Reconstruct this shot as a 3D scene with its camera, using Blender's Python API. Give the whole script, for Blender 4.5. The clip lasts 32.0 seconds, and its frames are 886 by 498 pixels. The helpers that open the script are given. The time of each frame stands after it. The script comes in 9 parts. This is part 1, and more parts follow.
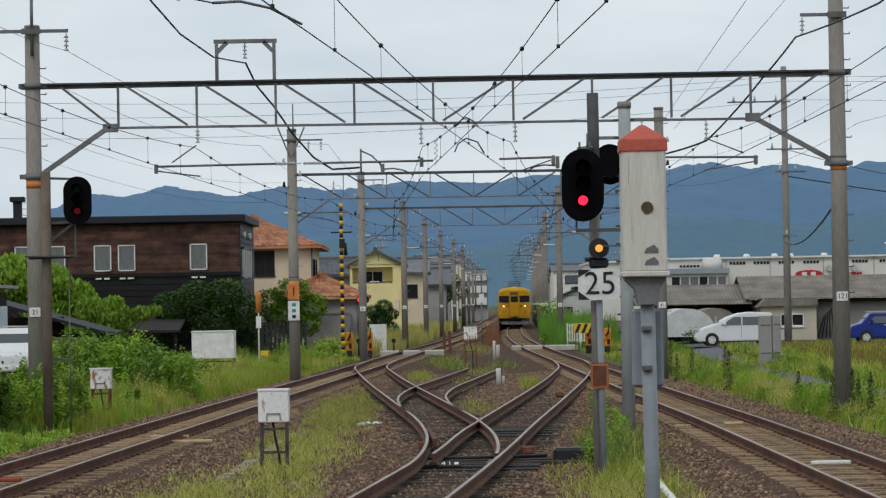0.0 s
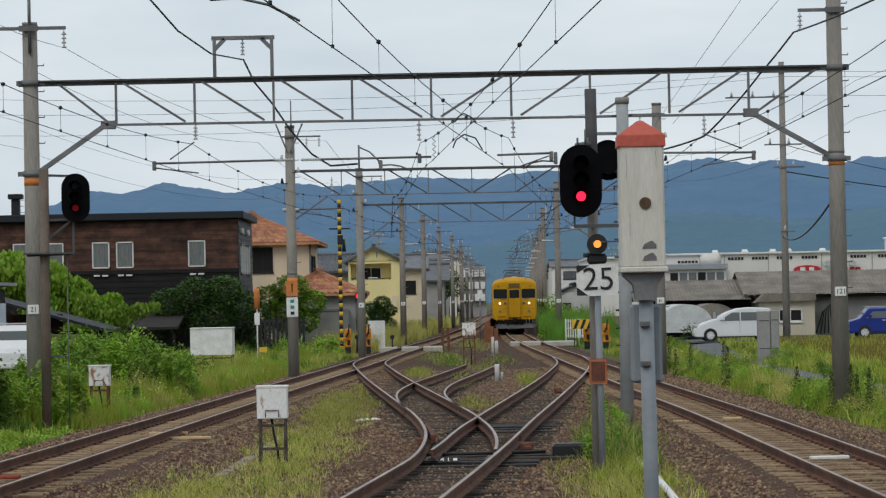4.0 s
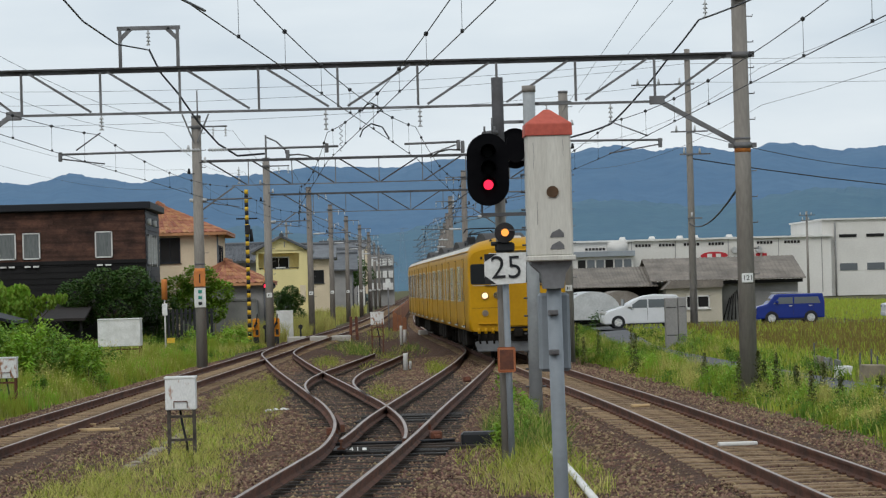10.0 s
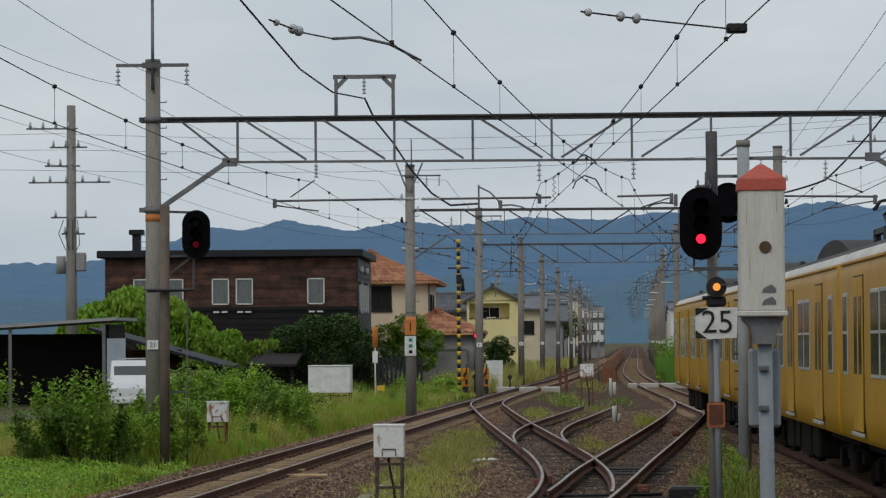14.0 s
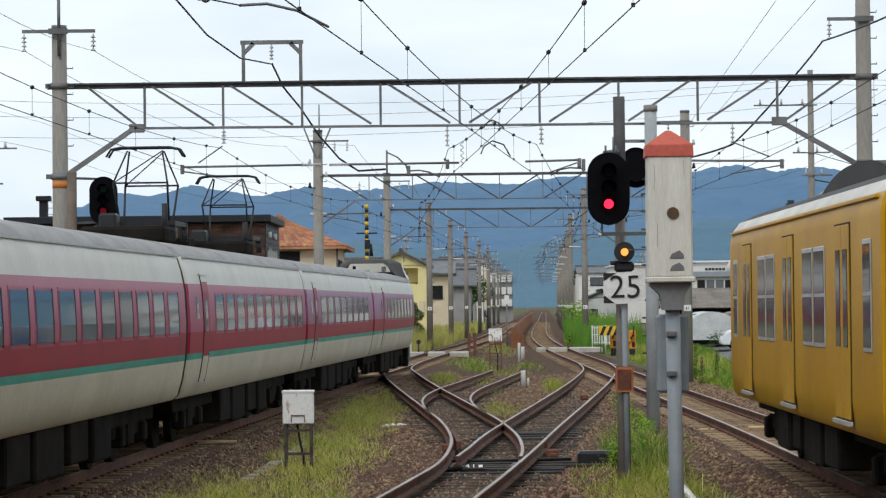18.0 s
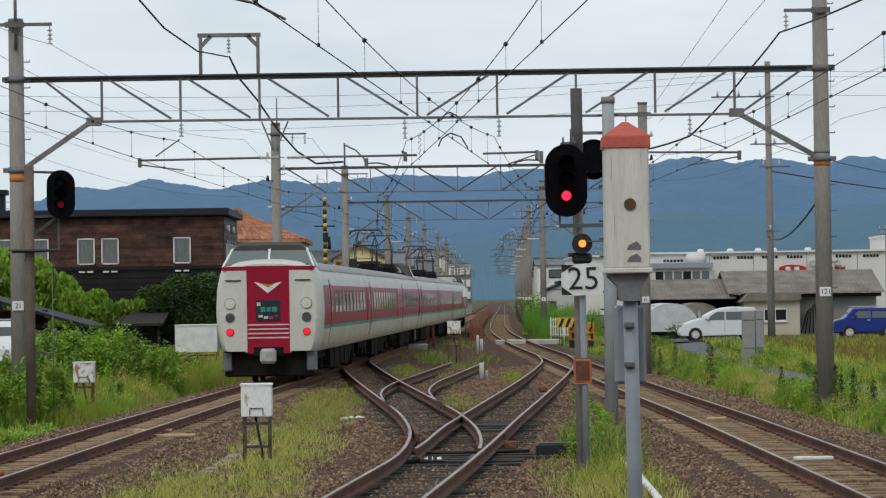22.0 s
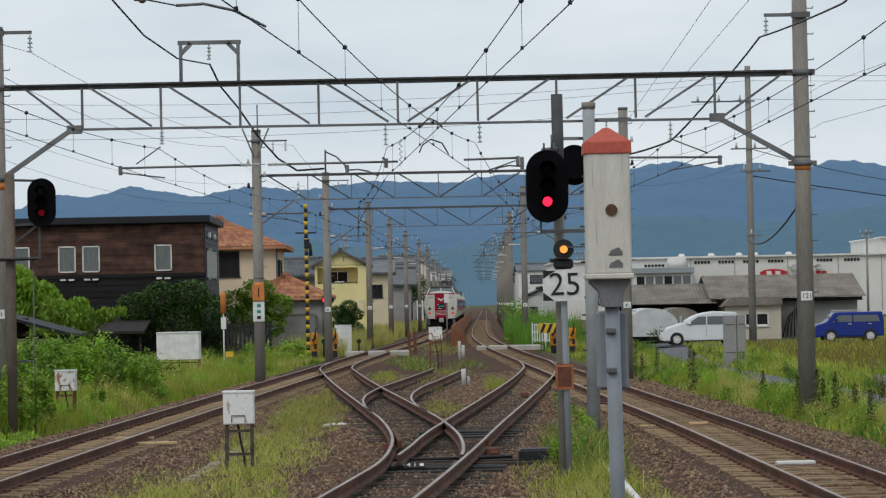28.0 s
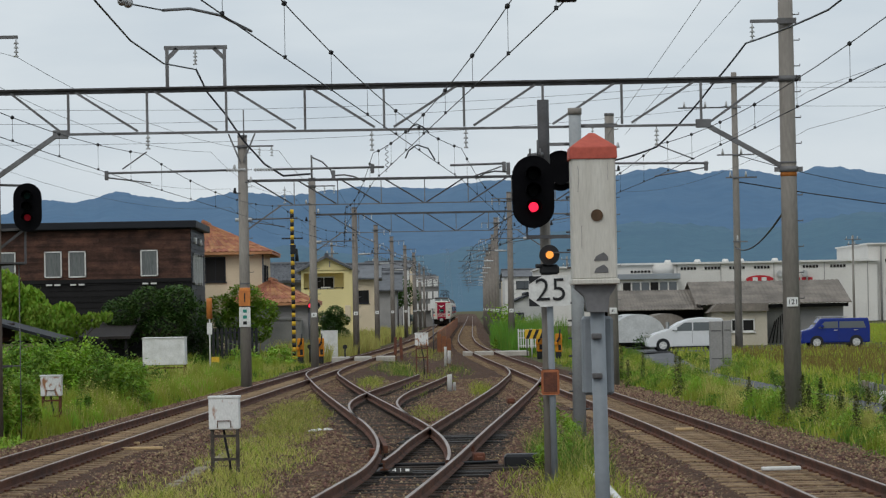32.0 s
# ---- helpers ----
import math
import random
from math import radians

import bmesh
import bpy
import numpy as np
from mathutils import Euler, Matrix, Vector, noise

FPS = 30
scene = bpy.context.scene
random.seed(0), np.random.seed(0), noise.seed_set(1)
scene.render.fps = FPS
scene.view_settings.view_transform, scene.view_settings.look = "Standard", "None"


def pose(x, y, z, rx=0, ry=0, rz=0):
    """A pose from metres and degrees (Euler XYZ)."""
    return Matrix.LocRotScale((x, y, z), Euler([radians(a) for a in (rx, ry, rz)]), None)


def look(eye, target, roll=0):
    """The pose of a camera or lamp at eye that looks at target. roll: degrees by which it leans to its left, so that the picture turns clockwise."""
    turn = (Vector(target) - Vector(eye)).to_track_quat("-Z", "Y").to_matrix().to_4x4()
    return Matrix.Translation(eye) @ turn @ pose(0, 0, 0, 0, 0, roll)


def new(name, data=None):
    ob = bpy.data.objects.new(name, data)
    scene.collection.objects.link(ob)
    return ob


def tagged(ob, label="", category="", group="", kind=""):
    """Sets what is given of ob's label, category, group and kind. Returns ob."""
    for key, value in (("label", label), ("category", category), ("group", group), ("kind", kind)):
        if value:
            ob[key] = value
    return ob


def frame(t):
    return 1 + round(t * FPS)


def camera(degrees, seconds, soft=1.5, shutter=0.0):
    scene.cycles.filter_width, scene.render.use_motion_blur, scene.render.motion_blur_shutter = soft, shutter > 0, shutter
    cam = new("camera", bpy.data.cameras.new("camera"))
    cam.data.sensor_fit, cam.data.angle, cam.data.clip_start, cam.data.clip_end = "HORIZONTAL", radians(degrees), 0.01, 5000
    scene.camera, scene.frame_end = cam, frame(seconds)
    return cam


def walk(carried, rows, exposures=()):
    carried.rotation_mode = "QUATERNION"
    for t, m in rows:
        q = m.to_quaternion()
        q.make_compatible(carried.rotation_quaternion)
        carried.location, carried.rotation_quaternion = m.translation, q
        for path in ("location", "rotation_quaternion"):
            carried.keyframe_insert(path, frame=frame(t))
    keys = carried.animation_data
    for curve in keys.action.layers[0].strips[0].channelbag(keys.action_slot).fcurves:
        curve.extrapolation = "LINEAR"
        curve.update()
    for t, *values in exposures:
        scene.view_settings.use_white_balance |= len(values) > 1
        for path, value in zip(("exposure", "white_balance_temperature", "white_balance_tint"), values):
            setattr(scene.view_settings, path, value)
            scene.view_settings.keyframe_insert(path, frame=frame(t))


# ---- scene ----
cam = camera(16.23, 32.0, soft=1.25)
EYE = 2.2
# seconds, yaw, pitch, roll, sideways and upward sway of the hand-held camera
ROWS = [
    (0, -0.005, 1.017, 0.976, -0.002, -0.003),
    (0.5, -0.024, 0.966, 0.951, -0.000, -0.009),
    (1, -0.024, 0.935, 1.016, -0.001, -0.001),
    (1.5, -0.030, 0.955, 0.991, -0.002, -0.004),
    (2, -0.030, 0.926, 1.033, 0.001, -0.004),
    (2.5, -0.003, 0.939, 1.089, 0.000, -0.001),
    (3, 0.023, 0.931, 1.081, -0.001, -0.005),
    (3.5, -0.005, 0.977, 1.098, -0.001, -0.004),
    (5.5, -0.125, 0.780, 1.064, -0.001, -0.003),
    (6, -0.160, 0.873, 0.992, -0.001, -0.004),
    (6.5, -0.163, 1.016, 0.990, -0.002, -0.004),
    (7, -0.147, 0.982, 0.981, -0.002, -0.003),
    (7.5, -0.208, 0.920, 0.965, -0.000, -0.004),
    (8, -0.307, 0.967, 0.951, -0.001, -0.002),
    (8.5, -0.347, 0.993, 1.154, -0.004, -0.005),
    (9, -0.686, 0.887, 1.389, -0.003, 0.001),
    (9.5, -1.097, 0.767, 1.470, -0.002, 0.002),
    (10, -1.730, 0.699, 1.546, -0.002, 0.003),
    (10.5, -2.321, 0.664, 1.346, 0.002, -0.004),
    (11, -2.392, 0.835, 0.962, 0.001, 0.002),
    (11.5, -2.020, 0.951, 0.761, 0.001, 0.002),
    (12, -0.994, 1.115, 0.604, -0.001, 0.002),
    (12.5, 0.183, 1.219, 0.453, 0.000, -0.003),
    (13, 1.196, 1.401, 0.582, 0.003, 0.003),
    (13.5, 2.153, 1.634, 0.362, -0.001, 0.001),
    (15.5, 1.552, 1.766, 0.960, 0.005, 0.019),
    (16, 0.743, 1.367, 1.026, 0.006, 0.015),
    (16.5, 0.492, 1.128, 0.847, 0.007, 0.008),
    (17, 0.388, 0.968, 0.757, 0.004, 0.010),
    (17.5, 0.393, 0.964, 0.714, 0.004, 0.021),
    (18, 0.458, 1.042, 0.625, -0.001, 0.020),
    (18.5, 0.465, 1.146, 0.728, 0.004, 0.021),
    (19, 0.419, 1.264, 0.779, 0.005, 0.017),
    (19.5, 0.364, 1.267, 0.838, 0.005, 0.015),
    (20, 0.257, 1.235, 0.909, 0.008, 0.016),
    (20.5, 0.132, 1.210, 1.009, 0.006, 0.018),
    (21, -0.065, 1.125, 0.952, 0.004, 0.027),
    (21.5, -0.205, 1.042, 0.924, 0.001, 0.014),
    (22, -0.305, 0.897, 0.843, 0.006, 0.014),
    (22.5, -0.391, 0.725, 0.825, 0.006, 0.020),
    (23, -0.424, 0.628, 0.796, 0.005, 0.018),
    (23.5, -0.470, 0.586, 0.822, 0.005, 0.016),
    (24, -0.501, 0.507, 0.935, 0.005, 0.019),
    (24.5, -0.508, 0.563, 0.888, 0.003, 0.018),
    (25, -0.536, 0.578, 0.983, 0.006, 0.016),
    (25.5, -0.570, 0.640, 0.950, 0.005, 0.015),
    (26, -0.560, 0.724, 0.978, 0.006, 0.017),
    (26.5, -0.553, 0.827, 1.061, 0.005, 0.016),
    (28.5, -0.685, 1.022, 1.149, 0.002, 0.019),
    (29, -0.745, 1.043, 1.123, 0.003, 0.018),
    (29.5, -0.746, 1.089, 1.066, 0.008, 0.015),
    (30, -0.731, 1.098, 1.108, 0.006, 0.013),
    (30.5, -0.775, 1.118, 1.155, 0.005, 0.015),
    (31, -0.798, 1.150, 1.132, 0.008, 0.018),
    (31.5, -0.846, 1.146, 1.099, 0.009, 0.014),
    (32, -0.901, 1.104, 1.061, 0.008, 0.013),
]
walk(cam, [(t, pose(sx, 0, EYE + sz, 90 + pitch, roll, yaw)) for t, yaw, pitch, roll, sx, sz in ROWS],
     exposures=[(0, 0.08), (8, 0.08), (9, 0.06), (10, 0.18), (11, 0.24), (12, 0.12), (13, -0.05), (15.5, -0.4), (16, -0.3), (16.5, -0.08), (17, 0.34), (18, 0.47), (19, 0.16), (20, 0.04), (21, -0.05), (22, 0.18), (23, 0.3), (24, 0.31), (26, 0.23), (29, 0.04), (32, -0.02)])

# ---- light ----
world = bpy.data.worlds.new("overcast_sky")
scene.world = world
world.use_nodes = True
wn, wl = world.node_tree.nodes, world.node_tree.links
sky = wn.new("ShaderNodeTexSky")
sky.sky_type = "NISHITA"
sky.sun_disc = False
sky.sun_elevation, sky.sun_rotation = radians(52), radians(215)
sky.air_density, sky.dust_density = 1.0, 3.0
wcoord = wn.new("ShaderNodeTexCoord")
wmap = wn.new("ShaderNodeMapping")
wmap.inputs["Scale"].default_value = (1.0, 1.0, 4.0)
wl.new(wcoord.outputs["Generated"], wmap.inputs["Vector"])
wnoise = wn.new("ShaderNodeTexNoise")
wnoise.inputs["Scale"].default_value = 5.0
wnoise.inputs["Detail"].default_value = 6.0
wnoise.inputs["Roughness"].default_value = 0.5
wl.new(wmap.outputs["Vector"], wnoise.inputs["Vector"])
wramp = wn.new("ShaderNodeValToRGB")
wramp.color_ramp.elements[0].position, wramp.color_ramp.elements[1].position = 0.32, 0.68
wramp.color_ramp.elements[0].color = (4.85, 5.58, 6.25, 1)
wramp.color_ramp.elements[1].color = (6.8, 7.32, 7.62, 1)
wl.new(wnoise.outputs["Fac"], wramp.inputs["Fac"])
wmix = wn.new("ShaderNodeMixRGB")
wmix.inputs["Fac"].default_value = 0.93
wl.new(sky.outputs["Color"], wmix.inputs["Color1"])
wl.new(wramp.outputs["Color"], wmix.inputs["Color2"])
wback = wn["Background"]
wback.inputs["Strength"].default_value = 0.112
wl.new(wmix.outputs["Color"], wback.inputs["Color"])

sun = new("sun", bpy.data.lights.new("sun", "SUN"))
sun.data.energy, sun.data.angle, sun.data.color = 0.9, radians(25), (1.0, 0.97, 0.92)
sun.matrix_world = look((-40, -60, 95), (0, 30, 0))
scene.view_settings.exposure = 0.0

# ---- materials ----
MATS = {}


def mat(name, color, color2=None, rough=0.8, metal=0.0, scale=3.0, fine=40.0, bump=0.1, vary=0.12, stretch=(1, 1, 1), emit=None, power=0.0, island=0.0, dist=0.02, spec=0.3, thin=0.0):
    """A surface with colour variation at two scales and a fine relief; made once for each name."""
    if name in MATS:
        return MATS[name]
    m = bpy.data.materials.new(name)
    m.use_nodes = True
    n, l = m.node_tree.nodes, m.node_tree.links
    b = n["Principled BSDF"]
    color2 = color2 or tuple(c * 0.6 for c in color)
    tc = n.new("ShaderNodeTexCoord")
    mp = n.new("ShaderNodeMapping")
    mp.inputs["Scale"].default_value = stretch
    l.new(tc.outputs["Object"], mp.inputs["Vector"])
    big = n.new("ShaderNodeTexNoise")
    big.inputs["Scale"].default_value, big.inputs["Detail"].default_value = scale, 5
    small = n.new("ShaderNodeTexNoise")
    small.inputs["Scale"].default_value, small.inputs["Detail"].default_value = fine, 4
    l.new(mp.outputs["Vector"], big.inputs["Vector"])
    l.new(mp.outputs["Vector"], small.inputs["Vector"])
    ramp = n.new("ShaderNodeValToRGB")
    ramp.color_ramp.elements[0].position, ramp.color_ramp.elements[1].position = 0.35, 0.7
    ramp.color_ramp.elements[0].color, ramp.color_ramp.elements[1].color = (*color, 1), (*color2, 1)
    l.new(big.outputs["Fac"], ramp.inputs["Fac"])
    hsv = n.new("ShaderNodeHueSaturation")
    l.new(ramp.outputs["Color"], hsv.inputs["Color"])
    val = n.new("ShaderNodeMapRange")
    val.inputs["To Min"].default_value, val.inputs["To Max"].default_value = 1 - vary * 2, 1 + vary * 2
    l.new(small.outputs["Fac"], val.inputs["Value"])
    if island:
        geo = n.new("ShaderNodeNewGeometry")
        info = n.new("ShaderNodeObjectInfo")
        add = n.new("ShaderNodeMath")
        add.operation = "ADD"
        l.new(geo.outputs["Random Per Island"], add.inputs[0])
        l.new(info.outputs["Random"], add.inputs[1])
        rng = n.new("ShaderNodeMapRange")
        rng.inputs["From Max"].default_value = 2.0
        rng.inputs["To Min"].default_value, rng.inputs["To Max"].default_value = 1 - island, 1 + island
        l.new(add.outputs[0], rng.inputs["Value"])
        mul = n.new("ShaderNodeMath")
        mul.operation = "MULTIPLY"
        l.new(rng.outputs[0], mul.inputs[0])
        l.new(val.outputs[0], mul.inputs[1])
        l.new(mul.outputs[0], hsv.inputs["Value"])
        hue = n.new("ShaderNodeMapRange")
        hue.inputs["To Min"].default_value, hue.inputs["To Max"].default_value = 0.5 - island * 0.05, 0.5 + island * 0.05
        l.new(geo.outputs["Random Per Island"], hue.inputs["Value"])
        l.new(hue.outputs[0], hsv.inputs["Hue"])
    else:
        l.new(val.outputs[0], hsv.inputs["Value"])
    l.new(hsv.outputs["Color"], b.inputs["Base Color"])
    b.inputs["Roughness"].default_value, b.inputs["Metallic"].default_value = rough, metal
    b.inputs["Specular IOR Level"].default_value = spec
    if bump:
        bp = n.new("ShaderNodeBump")
        bp.inputs["Strength"].default_value, bp.inputs["Distance"].default_value = min(1.0, bump * 3), dist
        l.new(small.outputs["Fac"], bp.inputs["Height"])
        l.new(bp.outputs["Normal"], b.inputs["Normal"])
    if thin:
        tr = n.new("ShaderNodeBsdfTranslucent")
        mx = n.new("ShaderNodeMixShader")
        mx.inputs["Fac"].default_value = thin
        l.new(hsv.outputs["Color"], tr.inputs["Color"])
        l.new(b.outputs["BSDF"], mx.inputs[1])
        l.new(tr.outputs["BSDF"], mx.inputs[2])
        l.new(mx.outputs["Shader"], n["Material Output"].inputs["Surface"])
    if emit:
        b.inputs["Emission Color"].default_value = (*emit, 1)
        b.inputs["Emission Strength"].default_value = power
    MATS[name] = m
    return m


def glass(name, color=(0.02, 0.025, 0.03), rough=0.06, spec=0.6):
    if name in MATS:
        return MATS[name]
    m = bpy.data.materials.new(name)
    m.use_nodes = True
    b = m.node_tree.nodes["Principled BSDF"]
    b.inputs["Base Color"].default_value = (*color, 1)
    b.inputs["Roughness"].default_value = rough
    b.inputs["Specular IOR Level"].default_value = spec
    MATS[name] = m
    return m


# ---- building helpers ----
def thing(name, x=0, y=0, z=0, rz=0, label="", category="", group="", kind=""):
    ob = new(name)
    ob.matrix_basis = pose(x, y, z, 0, 0, rz)
    ob.empty_display_size = 0.2
    return tagged(ob, label, category, group, kind)


def part(name, bm, material, parent=None, label="", smooth=False):
    me = bpy.data.meshes.new(name)
    bm.normal_update()
    bm.to_mesh(me)
    bm.free()
    for m in (material if isinstance(material, (list, tuple)) else [material]):
        me.materials.append(m)
    if smooth:
        me.polygons.foreach_set("use_smooth", [True] * len(me.polygons))
    ob = new(name, me)
    if parent:
        ob.parent = parent
    if label:
        tagged(ob, label)
    return ob


def raw(name, verts, faces, material, parent=None, mats=None, smooth=False):
    """A mesh object from arrays of corners and faces."""
    me = bpy.data.meshes.new(name)
    verts = np.asarray(verts, dtype=np.float32)
    if isinstance(faces, np.ndarray):
        nf, k = faces.shape
        me.vertices.add(len(verts))
        me.vertices.foreach_set("co", verts.ravel())
        me.loops.add(nf * k)
        me.loops.foreach_set("vertex_index", faces.astype(np.int32).ravel())
        me.polygons.add(nf)
        me.polygons.foreach_set("loop_start", np.arange(0, nf * k, k, dtype=np.int32))
        me.polygons.foreach_set("loop_total", np.full(nf, k, dtype=np.int32))
        me.update(calc_edges=True)
    else:
        me.from_pydata([tuple(v) for v in verts], [], faces)
    for m in (material if isinstance(material, (list, tuple)) else [material]):
        me.materials.append(m)
    if mats is not None:
        me.polygons.foreach_set("material_index", np.asarray(mats, dtype=np.int32))
    if smooth:
        me.polygons.foreach_set("use_smooth", [True] * len(me.polygons))
    ob = new(name, me)
    if parent:
        ob.parent = parent
    return ob


def B():
    return bmesh.new()


def bx(bm, x0, x1, y0, y1, z0, z1, bev=0.0, m=None, mi=0):
    """A box between two corners, with bevelled edges, added to bm."""
    g = bmesh.ops.create_cube(bm, size=1.0)
    vs = g["verts"]
    t = Matrix.Translation(((x0 + x1) / 2, (y0 + y1) / 2, (z0 + z1) / 2)) @ Matrix.Diagonal((abs(x1 - x0), abs(y1 - y0), abs(z1 - z0), 1))
    bmesh.ops.transform(bm, matrix=(m @ t) if m else t, verts=vs)
    if bev:
        es = list({e for v in vs for e in v.link_edges})
        r = bmesh.ops.bevel(bm, geom=es, offset=bev, segments=1, affect="EDGES", profile=0.5)
        vs = list({v for f in r["faces"] for v in f.verts})
    if mi:
        for f in {f for v in vs for f in v.link_faces}:
            f.material_index = mi
    return bm


def tube(bm, pts, r, seg=8, r2=None, cap=True, mi=0):
    """A round bar along points, added to bm."""
    pts = [Vector(p) for p in pts]
    rings = []
    side = None
    for i, p in enumerate(pts):
        d = (pts[min(i + 1, len(pts) - 1)] - pts[max(i - 1, 0)]).normalized()
        if side is None or abs(side.dot(d)) > 0.95:
            side = d.orthogonal().normalized()
        u = (side - d * side.dot(d)).normalized()
        side = u
        v = d.cross(u)
        rr = r if r2 is None else r + (r2 - r) * i / (len(pts) - 1)
        rings.append([bm.verts.new(p + (u * math.cos(a) + v * math.sin(a)) * rr) for a in [2 * math.pi * k / seg for k in range(seg)]])
    for a, b in zip(rings, rings[1:]):
        for k in range(seg):
            f = bm.faces.new((a[k], a[(k + 1) % seg], b[(k + 1) % seg], b[k]))
            f.smooth = seg > 5
            f.material_index = mi
    if cap:
        bm.faces.new(list(reversed(rings[0]))).material_index = mi
        bm.faces.new(rings[-1]).material_index = mi
    return bm


def bar(bm, a, b, w, h, mi=0):
    """A square bar from a to b, w wide and h high."""
    a, b = Vector(a), Vector(b)
    d = (b - a).normalized()
    up = Vector((0, 0, 1)) if abs(d.z) < 0.95 else Vector((0, 1, 0))
    s = d.cross(up).normalized() * (w / 2)
    u = s.cross(d).normalized() * (h / 2)
    vs = [bm.verts.new(p + q) for p in (a, b) for q in (-s - u, s - u, s + u, -s + u)]
    for f in ((0, 3, 2, 1), (4, 5, 6, 7), (0, 1, 5, 4), (1, 2, 6, 5), (2, 3, 7, 6), (3, 0, 4, 7)):
        bm.faces.new([vs[i] for i in f]).material_index = mi
    return bm


def disc(bm, c, r, depth, axis="y", seg=20, mi=0, r2=None):
    """A short cylinder round c along an axis."""
    d = {"x": Vector((1, 0, 0)), "y": Vector((0, 1, 0)), "z": Vector((0, 0, 1))}[axis] * (depth / 2)
    return tube(bm, [Vector(c) - d, Vector(c) + d], r, seg, r2, True, mi)


def prism(bm, outline, y0, y1, mi=0):
    """A flat outline of (x, z) drawn out from y0 to y1."""
    a = [bm.verts.new((x, y0, z)) for x, z in outline]
    b = [bm.verts.new((x, y1, z)) for x, z in outline]
    k = len(a)
    bm.faces.new(a).material_index = mi
    bm.faces.new(list(reversed(b))).material_index = mi
    for i in range(k):
        bm.faces.new((a[i], b[i], b[(i + 1) % k], a[(i + 1) % k])).material_index = mi
    bmesh.ops.recalc_face_normals(bm, faces=bm.faces)
    return bm


class Line:
    """A smooth line in plan through (y, x) points."""

    def __init__(self, pts):
        self.y = np.array([p[0] for p in pts], float)
        self.v = np.array([p[1] for p in pts], float)
        s = np.diff(self.v) / np.diff(self.y)
        m = np.zeros(len(pts))
        h = np.diff(self.y)
        m[1:-1] = (s[:-1] * h[1:] + s[1:] * h[:-1]) / (h[1:] + h[:-1])
        m[0], m[-1] = s[0], s[-1]
        self.m = m

    def x(self, y):
        y = np.asarray(y, float)
        i = np.clip(np.searchsorted(self.y, y) - 1, 0, len(self.y) - 2)
        h = self.y[i + 1] - self.y[i]
        t = (y - self.y[i]) / h
        t2, t3 = t * t, t * t * t
        return (2 * t3 - 3 * t2 + 1) * self.v[i] + (t3 - 2 * t2 + t) * h * self.m[i] + (3 * t2 - 2 * t3) * self.v[i + 1] + (t3 - t2) * h * self.m[i + 1]

    def slope(self, y):
        return (self.x(np.asarray(y) + 0.25) - self.x(np.asarray(y) - 0.25)) / 0.5

# ---- the tracks in plan ----
MAIN_L = Line([(-900, -14.0), (-260, -10.2), (-120, -9.6), (-50, -8.7), (0, -7.55), (44, -5.85), (68, -4.85), (100, -3.45), (125, -2.4), (146, -1.5), (181, 0.1), (230, 1.8), (300, 3.5), (400, 5.9), (700, 13.2), (1500, 33.0)])
MAIN_R = Line([(-900, 4.8), (-260, 5.1), (0, 5.3), (40, 5.3), (57, 5.27), (72, 5.1), (97, 4.88), (115, 4.75), (143, 4.53), (170, 4.5), (200, 4.75), (238, 5.45), (290, 6.7), (400, 9.5), (700, 17.0), (1500, 36.8)])
BAY = Line([(12, -2.4), (22, -1.6), (35.6, -0.54), (40.2, -0.16), (46.2, 0.31), (56.7, 1.07), (72.3, 2.25), (94.9, 3.85), (107, 4.52), (118, 4.73)])
CROSS = Line([(41, -0.09), (46, 0.2), (51, 0.27), (59, 0.06), (67, -0.37), (85, -1.39), (101, -2.19), (112, -2.62), (121, -2.5), (130, -2.18)])
SPUR = Line([(62, -0.1), (68, -0.40), (74, -0.53), (82.7, -0.26), (89.7, 0.24), (98, 0.83), (107, 1.45)])
GAUGE = 1.067

m_rail = mat("rusty_rail_side", (0.14, 0.058, 0.034), (0.055, 0.026, 0.017), rough=0.85, scale=2.0, fine=30, bump=0.15)
m_head = mat("worn_rail_head", (0.36, 0.31, 0.275), (0.21, 0.15, 0.12), rough=0.42, metal=0.6, scale=0.6, fine=60, bump=0.02)
m_pc = mat("concrete_sleeper", (0.34, 0.235, 0.14), (0.13, 0.085, 0.05), rough=0.95, scale=4, fine=60, bump=0.15, island=0.22)
m_wood = mat("oiled_timber_sleeper", (0.07, 0.053, 0.042), (0.03, 0.024, 0.02), rough=0.85, scale=3, fine=25, bump=0.3, island=0.3, stretch=(1, 6, 6))
m_ballast = mat("rust_stained_ballast", (0.118, 0.062, 0.036), (0.03, 0.0145, 0.0085), rough=0.97, scale=6, fine=28, bump=0.33, vary=0.3, dist=0.06)
m_stone = mat("ballast_stone", (0.275, 0.175, 0.115), (0.042, 0.022, 0.014), rough=0.95, scale=9, fine=60, bump=0.15, island=0.85)
m_oil = mat("oil_soaked_timber", (0.016, 0.014, 0.013), (0.03, 0.025, 0.021), rough=0.6, scale=3, fine=25, bump=0.3, island=0.4, stretch=(1, 6, 6))
m_soil = mat("weedy_soil", (0.075, 0.09, 0.025), (0.09, 0.062, 0.033), rough=1.0, scale=0.6, fine=9, bump=0.3, vary=0.25)

RAIL_PROFILE = [(-0.0635, -0.153), (0.0635, -0.153), (0.0635, -0.14), (0.012, -0.115), (0.012, -0.045), (0.033, -0.036), (0.033, -0.006), (0.024, 0.0), (-0.024, 0.0), (-0.033, -0.006), (-0.033, -0.036), (-0.012, -0.045), (-0.012, -0.115), (-0.0635, -0.14)]


